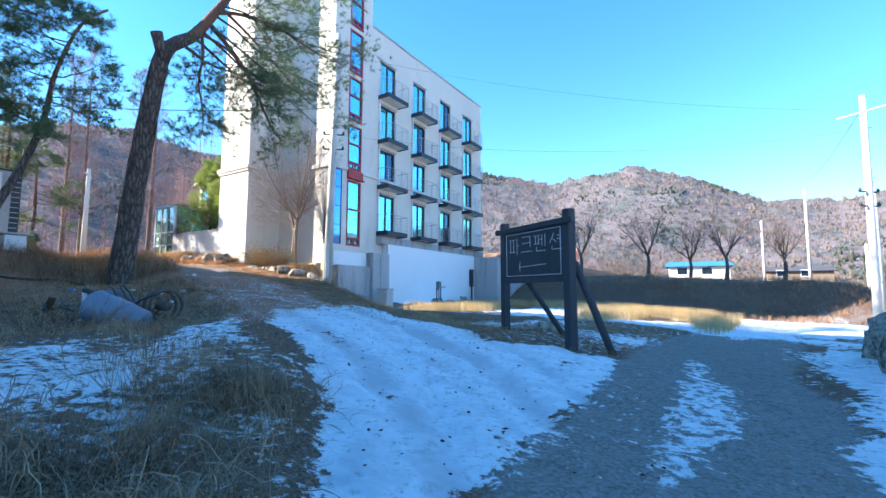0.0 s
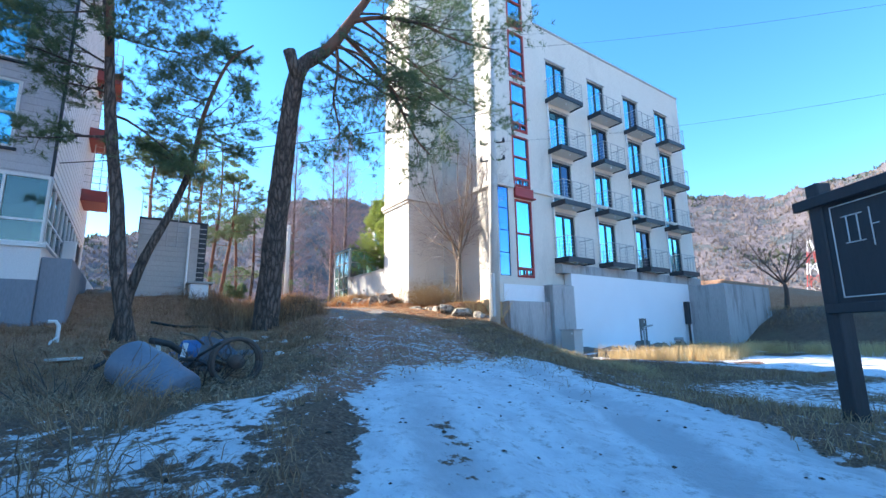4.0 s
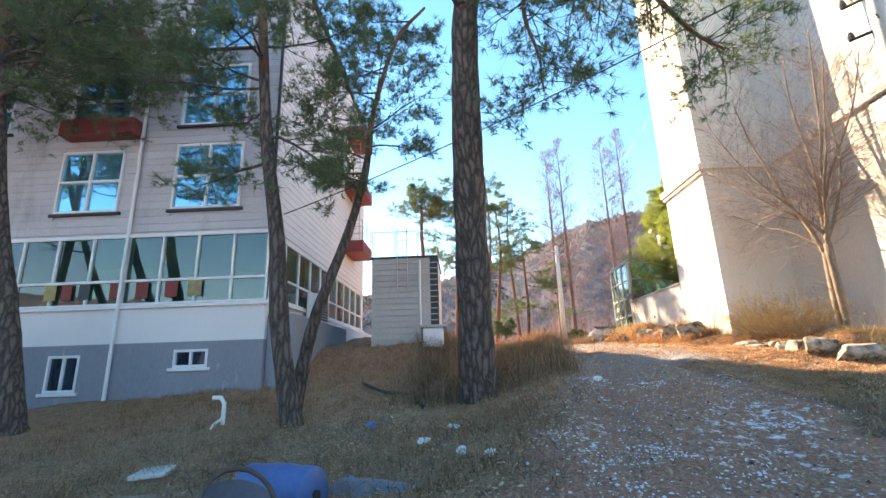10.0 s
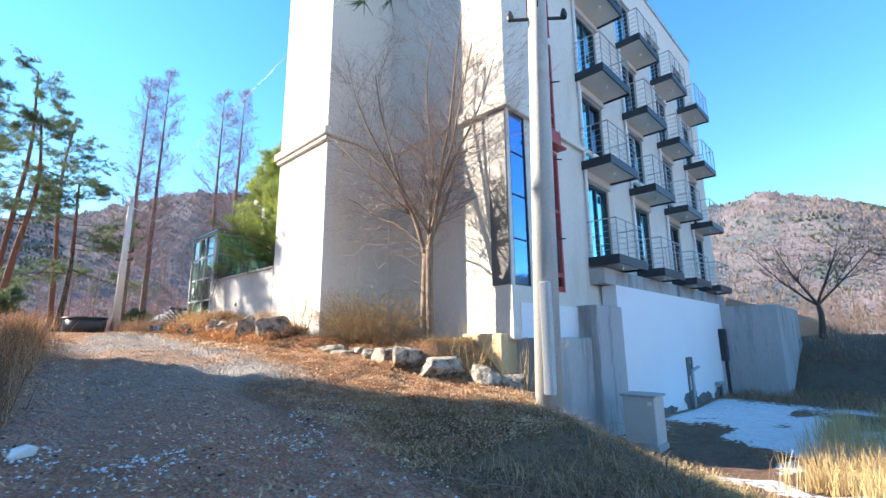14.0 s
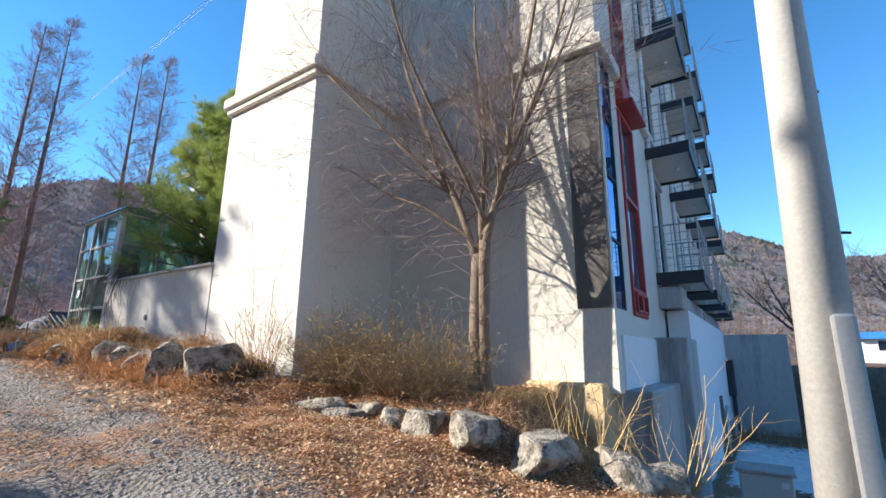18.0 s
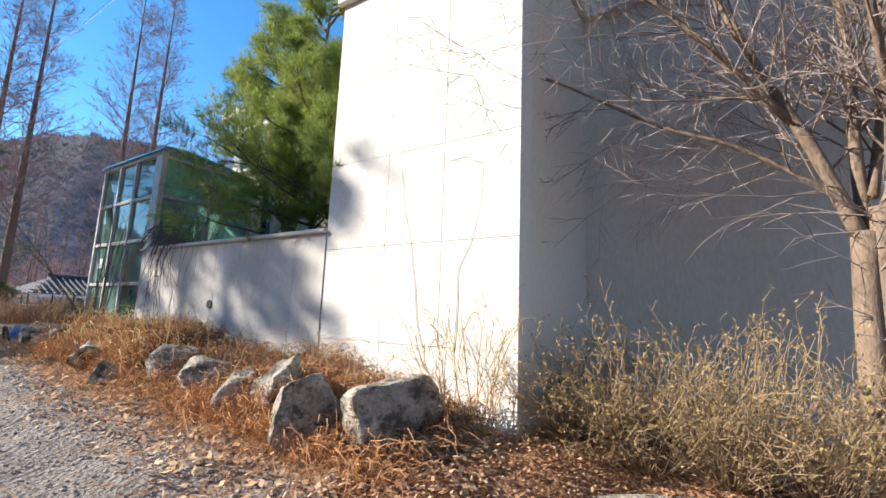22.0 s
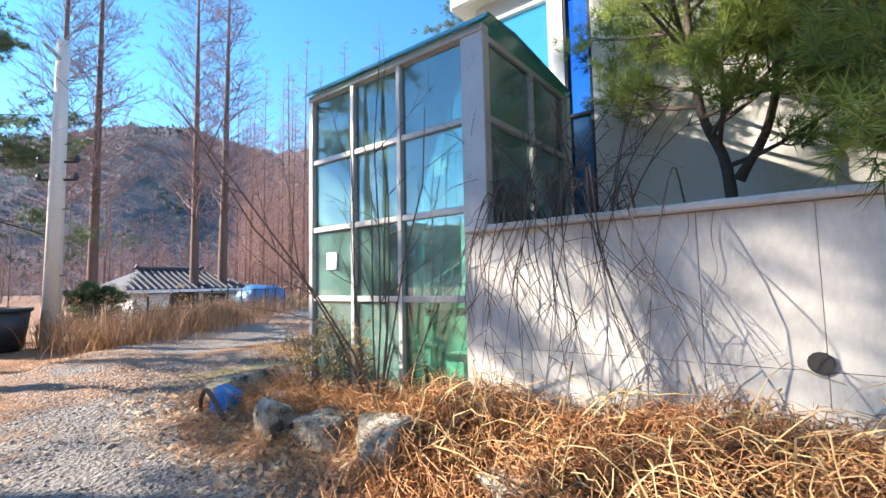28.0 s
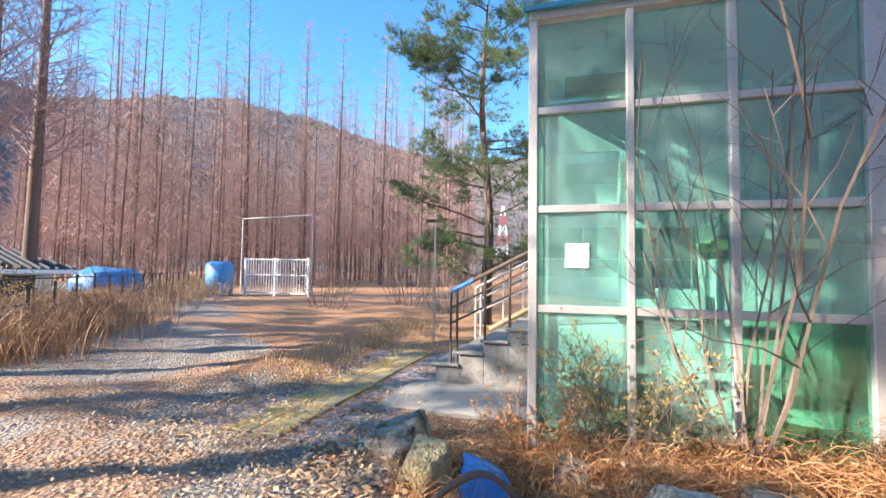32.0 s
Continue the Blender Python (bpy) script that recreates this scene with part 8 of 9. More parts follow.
def tufts(n, x0, x1, y0, y1, keep, blades_per, spread, seed):
    rng = np.random.RandomState(seed)
    cxs, cys = rng.uniform(x0, x1, n), rng.uniform(y0, y1, n)
    ok = rng.rand(n) < keep(cxs, cys)
    cxs, cys = cxs[ok], cys[ok]
    x = np.repeat(cxs, blades_per) + rng.normal(0, spread, len(cxs) * blades_per)
    y = np.repeat(cys, blades_per) + rng.normal(0, spread, len(cxs) * blades_per)
    return x, y, rng


def side_of(x, y):
    return y - road_line(x)


# dry grass on the slope left of the track and beside the snow
def left_keep(x, y):
    s, g, l, w = road_masks(x, y)
    return np.where((side_of(x, y) < -1.3) & (s < 0.42), 0.12 + 0.95 * smoothstep(0.4, 0.65, vnoise(x, y, 1.3, 41)), 0.0)


x, y, rng = tufts(6800, -14, 2, -6, 7.5, left_keep, 13, 0.09, 1)
V, F = strands(on_ground(x, y, -0.02), np.full(len(x), 0.2), 0.85, 0.009, rng, 0.55, 2)
stuff("dry_grass", V, F, M["grass_dark"], "matted dull brown winter grass on the slope")
x, y, rng = tufts(3600, -24, -12, -2, 9, lambda x, y: np.where(side_of(x, y) < -1.7, 0.25 + 0.55 * vnoise(x, y, 1.9, 42), 0), 14, 0.10, 2)
V, F = strands(on_ground(x, y, -0.02), np.full(len(x), 0.28), 0.75, 0.009, rng, 0.55, 2)
stuff("dry_grass", V, F, M["grass_dark"], "matted dull brown winter grass under the pines")
# weeds darkened by colour for the shade they stand in
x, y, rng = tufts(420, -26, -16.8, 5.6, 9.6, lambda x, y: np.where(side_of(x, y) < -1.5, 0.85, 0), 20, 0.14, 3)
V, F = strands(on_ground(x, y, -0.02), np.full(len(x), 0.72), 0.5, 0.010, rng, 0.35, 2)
stuff("tall_dry_grass", V, F, M["thicket_dark"], "tall withered weeds at the track's edge, shade put into their dark colour")
# brighter rusty tops in place of sunlit tips over the dark weeds
x, y, rng = tufts(420, -26, -18.5, 6.6, 9.6, lambda x, y: np.where(side_of(x, y) < -1.4, 0.8, 0), 14, 0.12, 33)
V, F = strands(on_ground(x, y, 0.1), np.full(len(x), 0.75), 0.6, 0.008, rng, 0.35, 3)
stuff("tall_dry_grass", V, F, M["vine_rust"], "rusty weed tops at the track's edge, bright like sunlit tips")
# embankment between the track and the yard
def right_keep(x, y):
    s, g, l, w = road_masks(x, y)
    return np.where((side_of(x, y) > 1.5) & (s < 0.42) & (g < 0.4), 0.3 + 0.6 * vnoise(x, y, 1.4, 43), 0.0)


x, y, rng = tufts(6500, -16.4, 0, 4, 16.5, right_keep, 13, 0.09, 4)
V, F = strands(on_ground(x, y, -0.02), np.full(len(x), 0.22), 0.8, 0.009, rng, 0.55, 2)
stuff("dry_grass", V, F, M["grass_tan"], "short matted dry grass on the embankment")
x, y, rng = tufts(1500, -16.6, -8.5, 11.5, 17.5, lambda x, y: smoothstep(0.9, 0.2, np.abs((x + 14.7) * 0.55 + (y - 13.7) * 0.83 - 2.6)) * 0.9, 20, 0.1, 5)
V, F = strands(on_ground(x, y, -0.02), np.full(len(x), 0.34), 0.6, 0.009, rng, 0.4, 2)
stuff("tall_dry_grass", V, F, M["straw"], "pale straw grass at the embankment's foot")
x, y, rng = tufts(3600, -13, 6, 17, 27, lambda x, y: smoothstep(0.4, 0.6, vnoise(x, y, 2.2, 44)) * (np.abs(x - 0.6 - 0.09 * y) > 2.4), 16, 0.12, 6)
V, F = strands(on_ground(x, y, -0.02), np.full(len(x), 0.6), 0.4, 0.012, rng, 0.25, 2)
stuff("tall_dry_grass", V, F, M["straw"], "tall pale reed grass in the field")
x, y, rng = tufts(3000, -30, 8, 28, 36.5, lambda x, y: 0.4 + 0.6 * vnoise(x, y, 2.0, 76), 11, 0.2, 14)
V, F = strands(on_ground(x, y, -0.03), np.full(len(x), 0.5), 0.6, 0.02, rng, 0.5, 1)
stuff("dry_grass", V, F, M["grass_dark"], "rough brown grass on the bank beyond the yard")
# the bed before the tower: fallen needles, straw, rusty creepers
x, y, rng = tufts(5200, -21.6, -14.6, 11.2, 16.2, lambda x, y: np.where(x < -18.0, smoothstep(1.3, 2.3, side_of(x, y)), 1) * (0.45 + 0.5 * vnoise(x, y, 0.9, 74)), 14, 0.12, 7)
V, F = strands(on_ground(x, y, -0.01), np.full(len(x), 0.14), 1.3, 0.009, rng, 0.9, 1)
stuff("needle_litter", V, F, M["vine_rust"], "fallen rusty needles and stalks on the bed", "litter")
x, y, rng = tufts(70, -18.2, -16.7, 14.6, 15.9, lambda x, y: 0.8 + 0 * x, 16, 0.08, 8)
V, F = strands(on_ground(x, y, -0.01), np.full(len(x), 0.28), 0.7, 0.007, rng, 0.5)
stuff("tall_dry_grass", V, F, M["straw"], "straw grass at the building's foot")
x, y, rng = tufts(9000, -40, -14, 6.5, 16.4, lambda x, y: smoothstep(0.45, 0.62, vnoise(x, y, 1.3, 75) + 0.25 * road_masks(x, y)[2]) * 0.8 * (x < -19.5), 12, 0.14, 11)
V, F = strands(on_ground(x, y, 0.0), np.full(len(x), 0.11), 1.6, 0.009, rng, 0.95, 1)
stuff("needle_litter", V, F, M["vine_rust"], "fallen rusty needles beside the track", "litter")
x, y, rng = tufts(900, -30.6, -21.6, 12.9, 14.3, lambda x, y: 0.5 + 0.5 * vnoise(x, y, 0.7, 49), 22, 0.16, 32)
V, F = strands(on_ground(x, y, 0.0), np.full(len(x), 0.2), 1.8, 0.008, rng, 0.95, 2)
stuff("needle_litter", V, F, M["vine_rust"], "fallen rusty needles round the boulders", "litter")
# reeds and brush along the lane
lane_edge = lambda x, y: smoothstep(3.0, 1.0, np.abs((x + 38.5) * 0.82 + (y - 16.2) * 0.57 + 1.2)) * (0.3 + 0.7 * smoothstep(0.35, 0.6, vnoise(x, y, 1.6, 95)))
x, y, rng = tufts(900, -52, -36, 13.5, 30, lane_edge, 16, 0.25, 12)
V, F = strands(on_ground(x, y, 0.0), np.full(len(x), 0.62), 0.8, 0.012, rng, 0.6, 3)
stuff("tall_dry_grass", V, F, M["vine_rust"], "tall rusty dry weeds along the lane")
x, y, rng = tufts(500, -36.5, -31.5, 15.5, 22, lambda x, y: smoothstep(0.9, 0.2, np.abs((x + 33.6) * 0.97 + (y - 17) * 0.1)) * 0.9, 18, 0.14, 13)
V, F = strands(on_ground(x, y, 0.0), np.full(len(x), 0.28), 0.7, 0.010, rng, 0.5)
stuff("dry_grass", V, F, M["dry_grass"], "low dry grass strip beside the pavement")


def tangle(n, x0, x1, y0, y1, height, reach, width, seed, keep=None, segs=7, lift=None):
    """Arched dead canes that lie over one another in all directions."""
    rng = np.random.RandomState(seed)
    x, y = rng.uniform(x0, x1, n), rng.uniform(y0, y1, n)
    if keep is not None:
        ok = rng.rand(n) < keep(x, y)
        x, y = x[ok], y[ok]
        n = len(x)
    P = on_ground(x, y, 0.0)
    if lift is not None:
        P[:, 2] += lift(x, y) * rng.uniform(0, 1, n) ** 0.6
    a, b = rng.uniform(0, 2 * np.pi, n), rng.normal(0, 0.8, n)
    H, R = height * rng.uniform(0.3, 1.5, n), reach * rng.uniform(0.3, 1.3, n)
    end = rng.uniform(0.55, 1.05, n)
    rows = []
    for k in range(segs + 1):
        t = k / segs * end
        h = a + b * t
        c = P + np.stack([np.cos(h) * R * t, np.sin(h) * R * t * 0.6, H * 4 * t * (1 - t) * 0.9], -1)
        c += rng.normal(0, 0.012, c.shape)
        w = width * rng.uniform(0.7, 1.3, n) * (1 - 0.6 * k / segs) / 2
        sd = np.stack([-np.sin(h) * w, np.cos(h) * w, 0.6 * w], -1)
        rows.append(np.stack([c - sd, c + sd], 1))
    V = np.stack(rows, 1).reshape(-1, 3)
    base = (np.arange(n) * (segs + 1) * 2)[:, None, None]
    q = np.array([[2 * k, 2 * k + 1, 2 * k + 3, 2 * k + 2] for k in range(segs)])[None]
    return V, (base + q).reshape(-1, 4)


patchy = lambda x, y: 0.25 + 0.75 * smoothstep(0.3, 0.7, vnoise(x, y, 0.7, 91))


def mat_height(x, y):
    """The heaped mat of dead creepers: higher towards the wall, uneven along it."""
    return (0.16 + 0.42 * vnoise(x, y, 0.8, 92)) * smoothstep(12.8, 13.6, y) * np.interp(x, (-28.4, -27.6, -23.2, -21.6), (0.45, 0.9, 1.1, 0.6))


V, F = tangle(17000, -28.3, -21.4, 13.0, 14.2, 0.13, 0.42, 0.0075, 61, patchy, 6, mat_height)
stuff("creepers", V, F, M["vine_rust"], "matted rusty dead creepers along the wall", "creepers")
# dark brown canes, with the mat's shaded gaps put into their colour
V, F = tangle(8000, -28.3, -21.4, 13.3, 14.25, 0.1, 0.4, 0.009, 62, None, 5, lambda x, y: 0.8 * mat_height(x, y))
stuff("creepers", V, F, M["thicket_dark"], "dark brown dead canes that also darken the gaps under the creepers", "creepers")
V, F = tangle(480, -28.2, -24.9, 13.1, 14.0, 0.3, 0.75, 0.010, 63, patchy, 7, mat_height)
stuff("dry_stalks", V, F, M["straw"], "pale straw stalks bent over the creepers", "stalks")
V, F = tangle(260, -24.9, -21.5, 13.3, 14.1, 0.35, 0.8, 0.007, 69, patchy, 7, mat_height)
stuff("dry_stalks", V, F, M["dry_grass"], "loose dry stalks over the creepers", "stalks")
V, F = tangle(1500, -31.2, -28.2, 13.3, 14.1, 0.16, 0.6, 0.007, 64)
stuff("creepers", V, F, M["vine_rust"], "low rusty stalks before the porch", "creepers")
V, F = tangle(9000, -25.5, -16.6, 5.2, 9.2, 0.34, 0.6, 0.008, 65, lambda x, y: np.where(side_of(x, y) < -1.4, 0.8, 0))
stuff("brush", V, F, M["weed"], "tangled withered brush on the mound", "brush")
V, F = tangle(16000, -50, -36.5, 13.5, 28, 0.5, 0.8, 0.013, 71, lane_edge, 6, lambda x, y: 0.5 * vnoise(x, y, 1.2, 96))
stuff("brush", V, F, M["weed"], "tangled brown brush along the lane", "brush")
V, F = tangle(2600, -25.5, -16.8, 6.2, 9.4, 0.3, 0.5, 0.007, 70, lambda x, y: np.where(side_of(x, y) < -1.3, 0.3 + 0.7 * smoothstep(0.45, 0.6, vnoise(x, y, 0.9, 93)), 0), 6, lambda x, y: 0.5 * vnoise(x, y, 0.9, 94))
stuff("brush", V, F, M["vine_rust"], "rusty withered brush on the mound's crest", "brush")
V, F = tangle(5200, -15.5, -8, 1.5, 9.5, 0.14, 0.6, 0.008, 66, lambda x, y: np.where(side_of(x, y) < -1.2, 0.9, 0.12))
stuff("dead_stalks", V, F, M["weed"], "flattened dead stalks strewn on the slope", "stalks")
V, F = tangle(3000, -16.4, -6.5, 7.0, 15.0, 0.13, 0.5, 0.007, 67, lambda x, y: np.where(side_of(x, y) > 1.6, 0.9, 0.0))
stuff("dead_stalks", V, F, M["weed"], "flattened dead stalks on the embankment", "stalks")
V, F = tangle(3200, -6.5, -0.6, -1.6, 3.6, 0.3, 0.7, 0.008, 68, lambda x, y: np.where(side_of(x, y) < -1.0, smoothstep(0.3, 0.5, vnoise(x, y, 1.5, 81)), 0))
stuff("tangled_weeds", V, F, M["weed"], "matted withered weeds on the mound beside the lane", "weeds")

# shrubs
M["forsythia_stem"] = surf("forsythia_stem", (0.15, 0.095, 0.055), (0.40, 0.285, 0.165), 6, 0.9, fine=40, relief=0)


def shrub(name, x, y, z, n, height, spread, seed, stem, label, leaf=None, leaves=0, w=0.008, lean=0.6, levels=2, leaf_size=0.035):
    rng, nr = random.Random(seed), np.random.RandomState(seed)
    ob = thing(name, (x, y, z), label, "shrub")
    mb, tips = MB(), []
    spec = [dict(segs=4, wiggle=0.2, up=0.05, end=0.4), dict(n=(3, 5), angle=(25, 55), len=(0.3, 0.55), taper=0.3, thin=0.6, segs=3, wiggle=0.2, up=0.02, **{"from": 0.3}), dict(n=(2, 4), angle=(25, 60), len=(0.3, 0.5), taper=0.3, thin=0.7, segs=2, wiggle=0.2, **{"from": 0.3})][: levels + 1]
    for k in range(n):
        a = rng.uniform(0, 2 * math.pi)
        r = spread * math.sqrt(rng.random())
        d = Vector((math.cos(a) * lean * rng.uniform(0.2, 1.3), math.sin(a) * lean * rng.uniform(0.2, 1.3), 1)).normalized()
        p = (x + r * math.cos(a) * 0.8, y + r * math.sin(a) * 0.45, z - 0.05)
        if n <= 30:
            mb = MB()
        grow([mb], rng, p, d, height * rng.uniform(0.6, 1.15), w, 0, spec, tips)
        if n <= 30:
            part("stem", mb, M[stem], ob)
    if n > 30:
        part("stemwork", mb, M[stem], ob)
    if leaf:
        P = np.array([t[0].lerp(t[2], rng.random() * 1.0) for t in tips for k in range(leaves)])
        D = np.array([t[1] for t in tips for k in range(leaves)])
        V, F = blades(P, D, leaf_size, leaf_size * 0.5, 2, 0.9, nr)
        part_np("foliage", V, F, M[leaf], ob)
    return ob


for k, (x, y, h, w) in enumerate(((-20.75, 14.85, 0.8, 0.42), (-20.2, 14.75, 1.0, 0.5), (-19.6, 14.75, 1.02, 0.5), (-19.1, 14.8, 0.8, 0.4))):
    shrub("forsythia", x, y, ground_at(x, y), 85, h * 1.15, w * 0.55, 200 + k, "forsythia_stem", "domed bare forsythia bush with a few yellow leaves", "leaf_yellow", 1, 0.0048, 1.5, 2, 0.03)
shrub("bare_shrub", -21.45, 14.05, ground_at(-21.4, 14.0), 26, 1.1, 0.35, 210, "straw", "pale bare twiggy shrub at the tower's corner", None, 0, 0.006, 0.5, 2)
shrub("bare_shrub", -17.05, 15.0, ground_at(-17.2, 14.9), 14, 1.0, 0.3, 211, "straw", "pale bare shrub at the building's corner", None, 0, 0.008, 0.7, 1)
shrub("bare_shrub", -16.4, 15.6, ground_at(-16.5, 15.4), 14, 1.1, 0.4, 212, "straw", "pale bare shrub at the building's corner", None, 0, 0.008, 0.8, 1)
shrub("sapling", -29.02, 13.98, ground_at(-29.0, 14.0), 11, 3.0, 0.16, 213, "twig", "bare many-stemmed sapling before the porch", None, 0, 0.0125, 0.42, 2)
shrub("bare_shrub", -29.7, 14.05, ground_at(-29.7, 14.0), 30, 0.75, 0.4, 214, "twig", "low bushy shrub at the porch's foot", "leaf_yellow", 2, 0.006, 0.6, 2)
shrub("bare_shrub", -30.35, 14.15, ground_at(-30.3, 14.1), 26, 0.5, 0.3, 215, "vine_rust", "low withered shrub at the porch's foot", "vine_rust", 3, 0.005, 0.6, 1)
shrub("climbing_shrub", -27.55, 14.75, 4.85, 14, 0.95, 0.5, 216, "bark_dark", "tangle of bare dark climbing stems above the wall", None, 0, 0.007, 1.6, 2)
for k, (x, y, h) in enumerate(((-41.0, 15.3, 1.3), (-42.2, 17.2, 1.2), (-43.2, 18.8, 1.1), (-40.2, 14.6, 1.2), (-44.5, 22.0, 1.6), (-38.0, 24.0, 2.0), (-36.0, 26.5, 2.2), (-34.0, 25.0, 2.2))):
    shrub("bare_shrub", x, y, ground_at(x, y), 22, h, 0.9, 220 + k, "twig", "bare brown brush beside the lane", "leaf_yellow" if k < 4 else None, 1, 0.012, 0.6, 2, 0.06)
for k, (x, y) in enumerate(((-10.8, 1.2), (-4.9, 2.2), (-3.6, 1.4), (-3.9, 3.0), (-7.5, 3.5), (-6.0, 1.0))):
    shrub("weed_clump", x, y, ground_at(x, y), 40, 0.45, 0.7, 240 + k, "grass_dark", "clump of withered weeds on the slope", None, 0, 0.004, 0.9, 1)
solid("fallen_branch", MB().tube(smooth_path([(-30.9, 13.3, ground_at(-30.9, 13.3) + 0.02), (-30.72, 13.22, ground_at(-30.7, 13.2) + 0.2), (-30.5, 13.18, ground_at(-30.5, 13.2) + 0.26), (-30.2, 13.2, ground_at(-30.2, 13.2) + 0.05)], 4), 0.022, 6), M["bark_dark"], "dark fallen branch leaning on the blue boulder", "branch", smooth=True, base=(-30.6, 13.2, 3.2))
for k, (x, y) in enumerate(((-11.0, 3.9), (-10.3, 4.5), (-9.2, 3.3), (-10.2, 3.0))):
    shrub("brushwood_heap", x, y, ground_at(x, y), 34, 0.75, 0.6, 260 + k, "bark_dark" if k % 2 else "weed", "heap of dead brushwood among the scrap", None, 0, 0.009, 1.6, 1)
# creepers on the walls
cr = random.Random(8)
def creeper(p, plane, steps, dx, dz, label="thin bare creeper stem on the wall"):
    pts = [Vector(p)]
    for k in range(steps):
        pts.append(pts[-1] + Vector((dx + cr.uniform(-0.06, 0.06), 0, dz + cr.uniform(-0.05, 0.06))))
    solid("creeper_stem", MB().tube(smooth_path([(q.x, plane, q.z) for q in pts], 3), [0.003 * (1 - 0.7 * k / (3 * steps)) for k in range(3 * steps + 1)], 4), M["bark_grey"], label, "creeper", base=tuple(p), group="creepers on the wall")


creeper((-21.75, 14.29, 3.6), 14.292, 8, 0.05, 0.24)
creeper((-22.1, 14.29, 3.6), 14.292, 7, -0.03, 0.27)
creeper((-21.5, 14.29, 5.4), 14.292, 6, -0.12, 0.03)
for k in range(12):
    x = -28.1 + 0.16 * k + cr.uniform(-0.05, 0.05)
    creeper((x, 14.22, 4.85), 14.215, 5, cr.uniform(-0.12, 0.16), -cr.uniform(0.12, 0.24))
for k in range(6):
    creeper((-27.6 + 0.5 * k, 14.23, 3.5), 14.23, 5, cr.uniform(0.02, 0.22), cr.uniform(0.02, 0.12))

hang_rng = random.Random(15)
hanger = thing("hanging_creeper", (-27.5, 14.4, 4.9), "bare dark creeper hanging over the garden wall", "creeper")
for k in range(30):
    x = hang_rng.gauss(-27.45, 0.3)
    out, drop, run = hang_rng.uniform(0.12, 0.5), hang_rng.uniform(0.4, 1.25), hang_rng.gauss(0.2, 0.35)
    line = smooth_path([(x, 14.45, 4.95), (x + 0.1 * run, 14.3 - 0.3 * out, 5.05 + hang_rng.uniform(0, 0.25)), (x + 0.5 * run, 14.2 - out, 4.85 - 0.3 * drop), (x + run, 14.16 - 0.8 * out, 4.85 - drop)], 4)
    stem = part("stem", MB().tube(line, [0.0065 * (1 - 0.7 * i / (len(line) - 1)) for i in range(len(line))], 5), M["bark_dark"], hanger)
    for j in range(5):
        i = hang_rng.randint(4, len(line) - 2)
        q = line[i] + Vector((hang_rng.uniform(-0.3, 0.3), hang_rng.uniform(-0.1, 0.05), hang_rng.uniform(-0.4, 0.02)))
        part("twig", MB().tube([line[i], line[i].lerp(q, 0.5) + Vector((0, 0, 0.03)), q], [0.003, 0.0025, 0.001], 4), M["bark_dark"], stem)
for k in range(22):
    p = Vector((hang_rng.uniform(-28.05, -26.9), 14.56, 4.92))
    d = Vector((hang_rng.uniform(-1, 1), hang_rng.uniform(-0.5, 0.3), hang_rng.uniform(0.2, 1.0))).normalized() * hang_rng.uniform(0.6, 1.3)
    line = smooth_path([p, p + d * 0.4 + Vector((0, 0, 0.12)), p + d * 0.75 + Vector((0.05, 0, 0.12)), p + d], 3)
    stem = part("stem", MB().tube(line, [0.007 * (1 - 0.7 * i / (len(line) - 1)) for i in range(len(line))], 5), M["bark_dark"], hanger)
    for j in range(5):
        i = hang_rng.randint(2, len(line) - 2)
        q = line[i] + Vector((hang_rng.uniform(-0.4, 0.4), hang_rng.uniform(-0.2, 0.1), hang_rng.uniform(-0.25, 0.35)))
        part("twig", MB().tube([line[i], line[i].lerp(q, 0.5) + Vector((0, 0, 0.04)), q], [0.0035, 0.0028, 0.001], 4), M["bark_dark"], stem)

# ---- stones on the track ----
def stones(n, x0, x1, size, seed, name, material, label, keep):
    rng = np.random.RandomState(seed)
    x, y = rng.uniform(x0, x1, n), rng.uniform(-3.5, 3.5, n)
    y = road_line(x) + y
    ok = rng.rand(n) < keep(x, y)
    x, y = x[ok], y[ok]
    n = len(x)
    o = np.array([[1, 0, 0], [-1, 0, 0], [0, 1, 0], [0, -1, 0], [0, 0, 1], [0, 0, -0.6]], float)
    f = np.array([[0, 2, 4], [2, 1, 4], [1, 3, 4], [3, 0, 4], [2, 0, 5], [1, 2, 5], [3, 1, 5], [0, 3, 5]])
    s = rng.uniform(size[0], size[1], (n, 1, 1)) * rng.uniform(0.6, 1.4, (n, 1, 3)) * np.array([1, 1, 0.6])
    a = rng.uniform(0, 6.28, n)
    V = o[None] * s * rng.uniform(0.7, 1.2, (n, 6, 1))
    c, q = np.cos(a)[:, None], np.sin(a)[:, None]
    V = np.stack([V[..., 0] * c - V[..., 1] * q, V[..., 0] * q + V[..., 1] * c, V[..., 2]], -1)
    V = V + on_ground(x, y, 0.005)[:, None]
    F = (np.arange(n) * 6)[:, None, None] + f[None]
    stuff(name, V.reshape(-1, 3), F.reshape(-1, 3), material, label, "stones")


on_track = lambda x, y: road_masks(x, y)[1]
M["pebble"] = leafy("pebble", (0.15, 0.12, 0.10), (0.28, 0.235, 0.20), (0.50, 0.45, 0.41), 3, 0.9, 0.0)
M["cone"] = leafy("cone", (0.03, 0.02, 0.015), (0.05, 0.035, 0.025), (0.08, 0.055, 0.04), 3, 0.9, 0.0)
M["ice"] = leafy("ice", (0.70, 0.74, 0.80), (0.78, 0.82, 0.87), (0.85, 0.88, 0.92), 3, 0.6, 0.1)
stones(34000, -36, -14, (0.006, 0.019), 1, "gravel_stones", M["pebble"], "loose grey gravel on the track", lambda x, y: on_track(x, y) * 0.9)
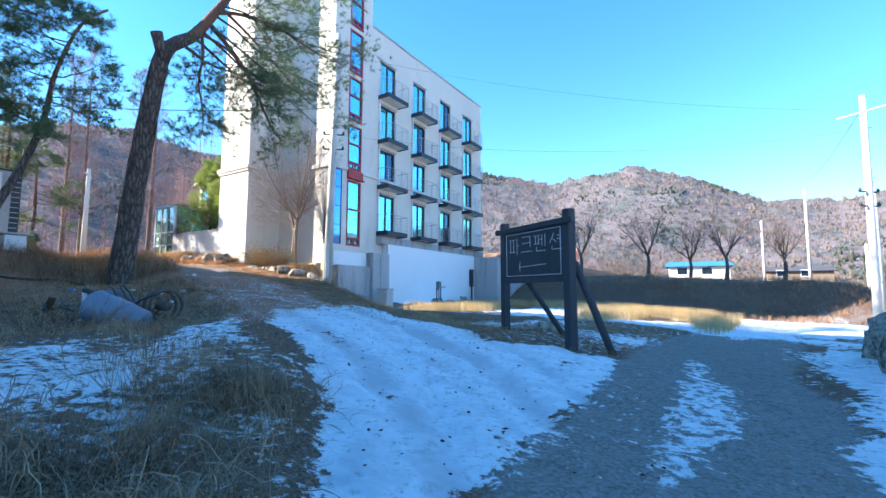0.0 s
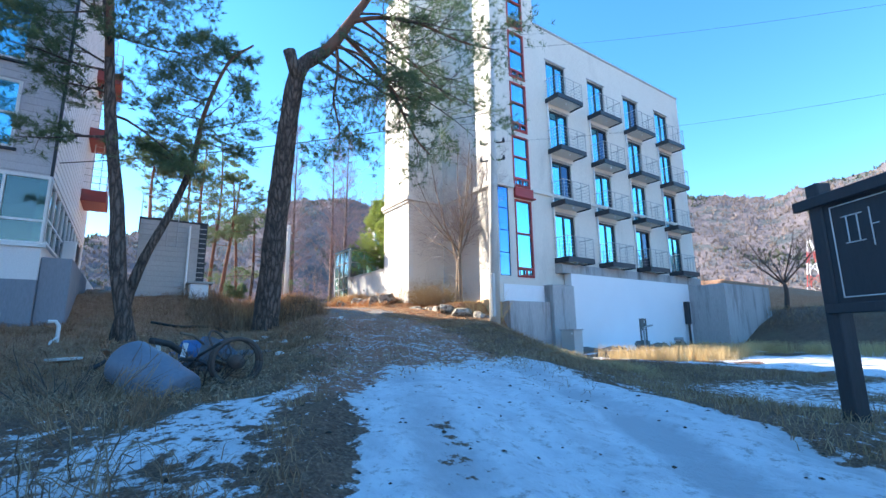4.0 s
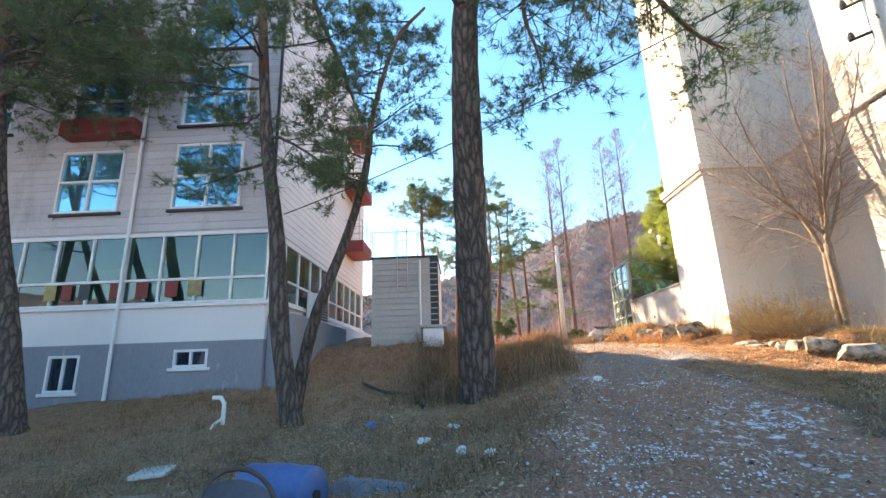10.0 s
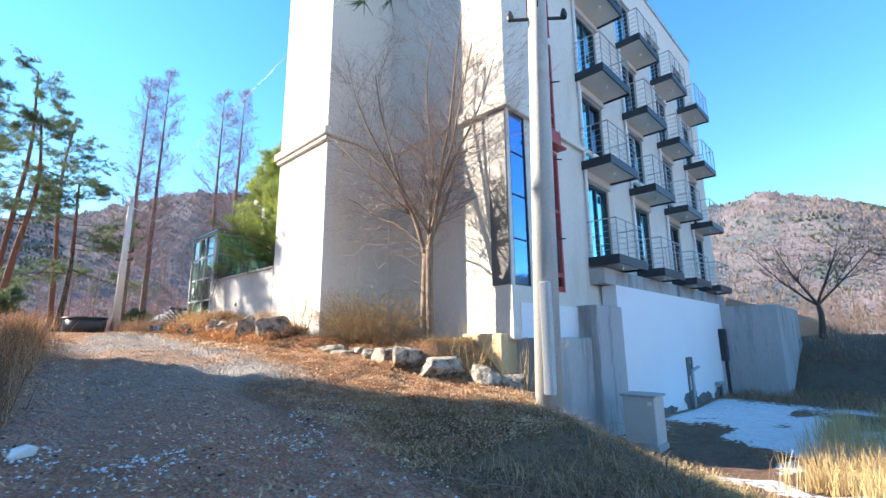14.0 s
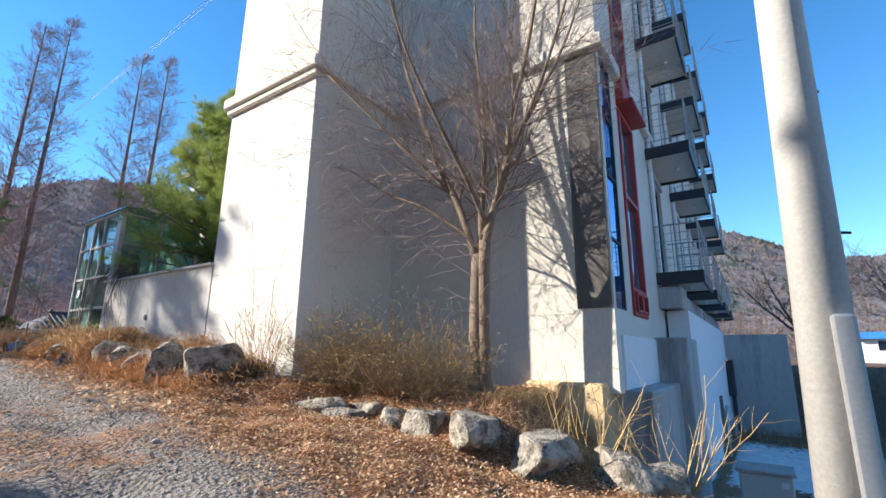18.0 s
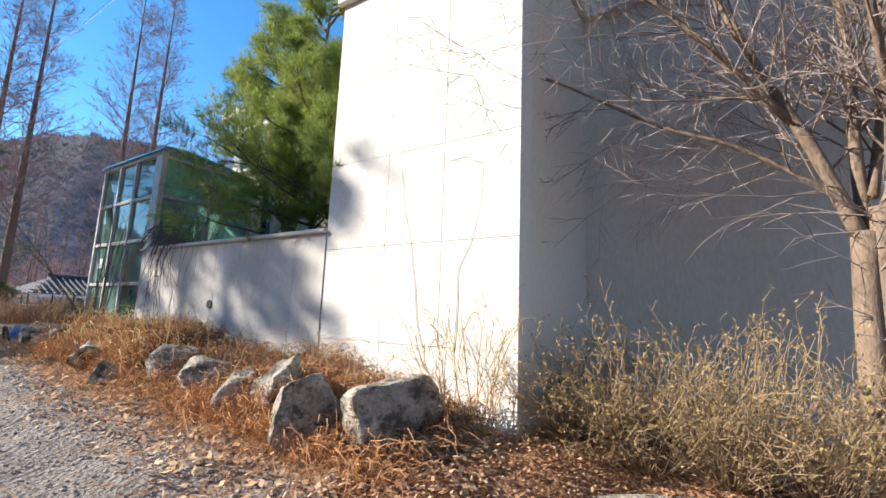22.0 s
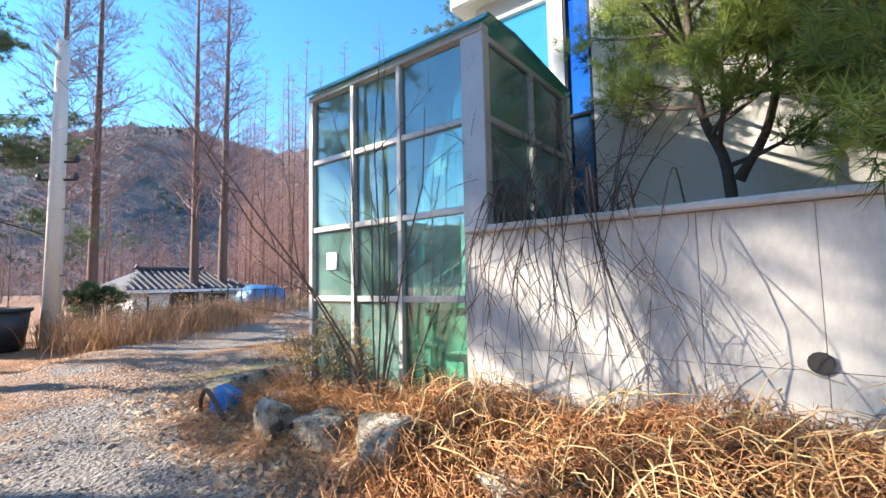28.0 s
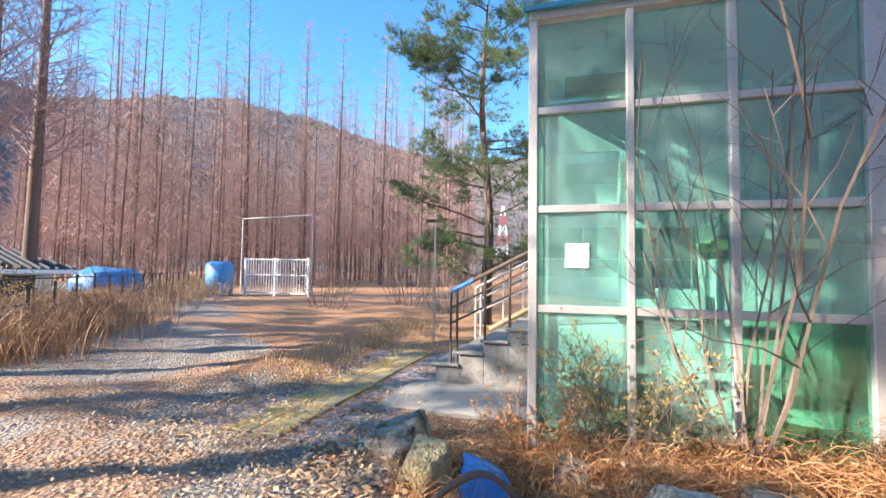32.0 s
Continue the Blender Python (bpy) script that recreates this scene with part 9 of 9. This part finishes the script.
stones(500, -34, -12, (0.03, 0.06), 2, "gravel_stones", M["pebble"], "loose larger stones at the track's edge", lambda x, y: 0.6 * (np.abs(side_of(x, y)) > 1.0))
stones(700, -17, -6, (0.012, 0.026), 3, "pine_cones", M["cone"], "dark pine cones scattered on the track", lambda x, y: 0.45 + 0 * x)
stones(22000, -16.5, -6.5, (0.007, 0.02), 4, "snow_crumbs", M["ice"], "crumbs of old snow scattered on the track", lambda x, y: (0.12 + 0.88 * smoothstep(0.55, 0.7, vnoise(x, y, 0.6, 61))) * on_track(x, y))
stones(250, -7, 1, (0.012, 0.03), 5, "pine_cones", M["cone"], "dark debris scattered on the snow", lambda x, y: 0.8 + 0 * x)


# ---- fallen leaves ----
def flakes(n, x0, x1, y0, y1, size, keep, seed, material, label):
    rng = np.random.RandomState(seed)
    x, y = rng.uniform(x0, x1, n), rng.uniform(y0, y1, n)
    ok = rng.rand(n) < keep(x, y)
    x, y = x[ok], y[ok]
    n = len(x)
    c = on_ground(x, y, 0.0)
    c[:, 2] += rng.uniform(0.015, 0.06, n)
    a, t = rng.uniform(0, 6.28, n), rng.normal(0, 0.45, (n, 2))
    u = unit(np.stack([np.cos(a), np.sin(a), t[:, 0]], -1)) * (size * rng.uniform(0.6, 1.3, n))[:, None]
    v = unit(np.stack([-np.sin(a), np.cos(a), t[:, 1]], -1)) * (size * 0.55 * rng.uniform(0.6, 1.2, n))[:, None]
    V = np.stack([c - u, c - v, c + u, c + v], 1)
    stuff("fallen_leaves", V.reshape(-1, 3), np.arange(4 * n).reshape(-1, 4), material, label, "leaves")


flakes(60000, -21.6, -14.5, 11.2, 16.2, 0.019, lambda x, y: np.where(x < -18.0, smoothstep(1.3, 2.3, side_of(x, y)), 1) * (0.5 + 0.5 * vnoise(x, y, 0.8, 73)), 1, M["leaf_brown"], "brown fallen leaves on the bed")
flakes(12000, -32, -21, 11.6, 14.3, 0.036, lambda x, y: smoothstep(0.8, 2.0, side_of(x, y)), 2, M["leaf_brown"], "brown fallen leaves along the bed")
flakes(14000, -20, -8, 3, 11, 0.026, lambda x, y: 0.35 + 0.5 * vnoise(x, y, 1.2, 71), 3, M["leaf_brown"], "brown fallen leaves beside the track")
flakes(7000, -38, -24, 7, 14, 0.022, lambda x, y: smoothstep(0.45, 0.62, vnoise(x, y, 1.1, 72)), 4, M["leaf_brown"], "brown fallen leaves on the lane")
flakes(9000, -33.6, -30.6, 12.8, 19.0, 0.02, lambda x, y: 0.15 + 0.85 * smoothstep(0.45, 0.65, vnoise(x, y, 0.6, 97)), 5, M["leaf_brown"], "brown fallen leaves drifted over the pavement")
V, F = tangle(2500, -33.6, -31.0, 13.4, 18.5, 0.03, 0.16, 0.006, 72, lambda x, y: smoothstep(0.4, 0.65, vnoise(x, y, 0.6, 97)), 3)
stuff("needle_litter", V, F, M["vine_rust"], "rusty needles drifted over the pavement", "litter")
V, F = tangle(9000, -31.5, -22.0, 8.5, 12.6, 0.025, 0.14, 0.006, 73, lambda x, y: smoothstep(0.5, 0.68, vnoise(x, y * 1.6, 1.5, 75)), 3)
stuff("needle_litter", V, F, M["vine_rust"], "rusty needles in drifts on the track", "litter")
# tangled weeds beside the start of the snowy lane
x, y, rng = tufts(1500, -6.5, -1.0, -1.2, 4.2, lambda x, y: np.where((side_of(x, y) < -0.9) & (x > -4.9 + 0.4 * vnoise(x, y, 0.7, 82)), smoothstep(0.36, 0.55, vnoise(x, y, 1.5, 81)), 0), 34, 0.13, 21)
V, F = strands(on_ground(x, y, -0.02), np.full(len(x), 0.42), 1.0, 0.007, rng, 0.75, 3)
stuff("tangled_weeds", V, F, M["weed"], "tangled withered weeds beside the lane", "weeds")
x, y, rng = tufts(260, -44, -36.5, 14.0, 20, lambda x, y: smoothstep(2.2, 0.6, np.abs((x + 40.0) * 0.82 + (y - 16.0) * 0.57)) * 0.9, 60, 0.35, 22)
V, F = strands(on_ground(x, y, 0.0), np.full(len(x), 1.1), 0.6, 0.014, rng, 0.5, 4)
stuff("brush", V, F, M["grass_dark"], "high tangled brown brush beside the pole", "brush")
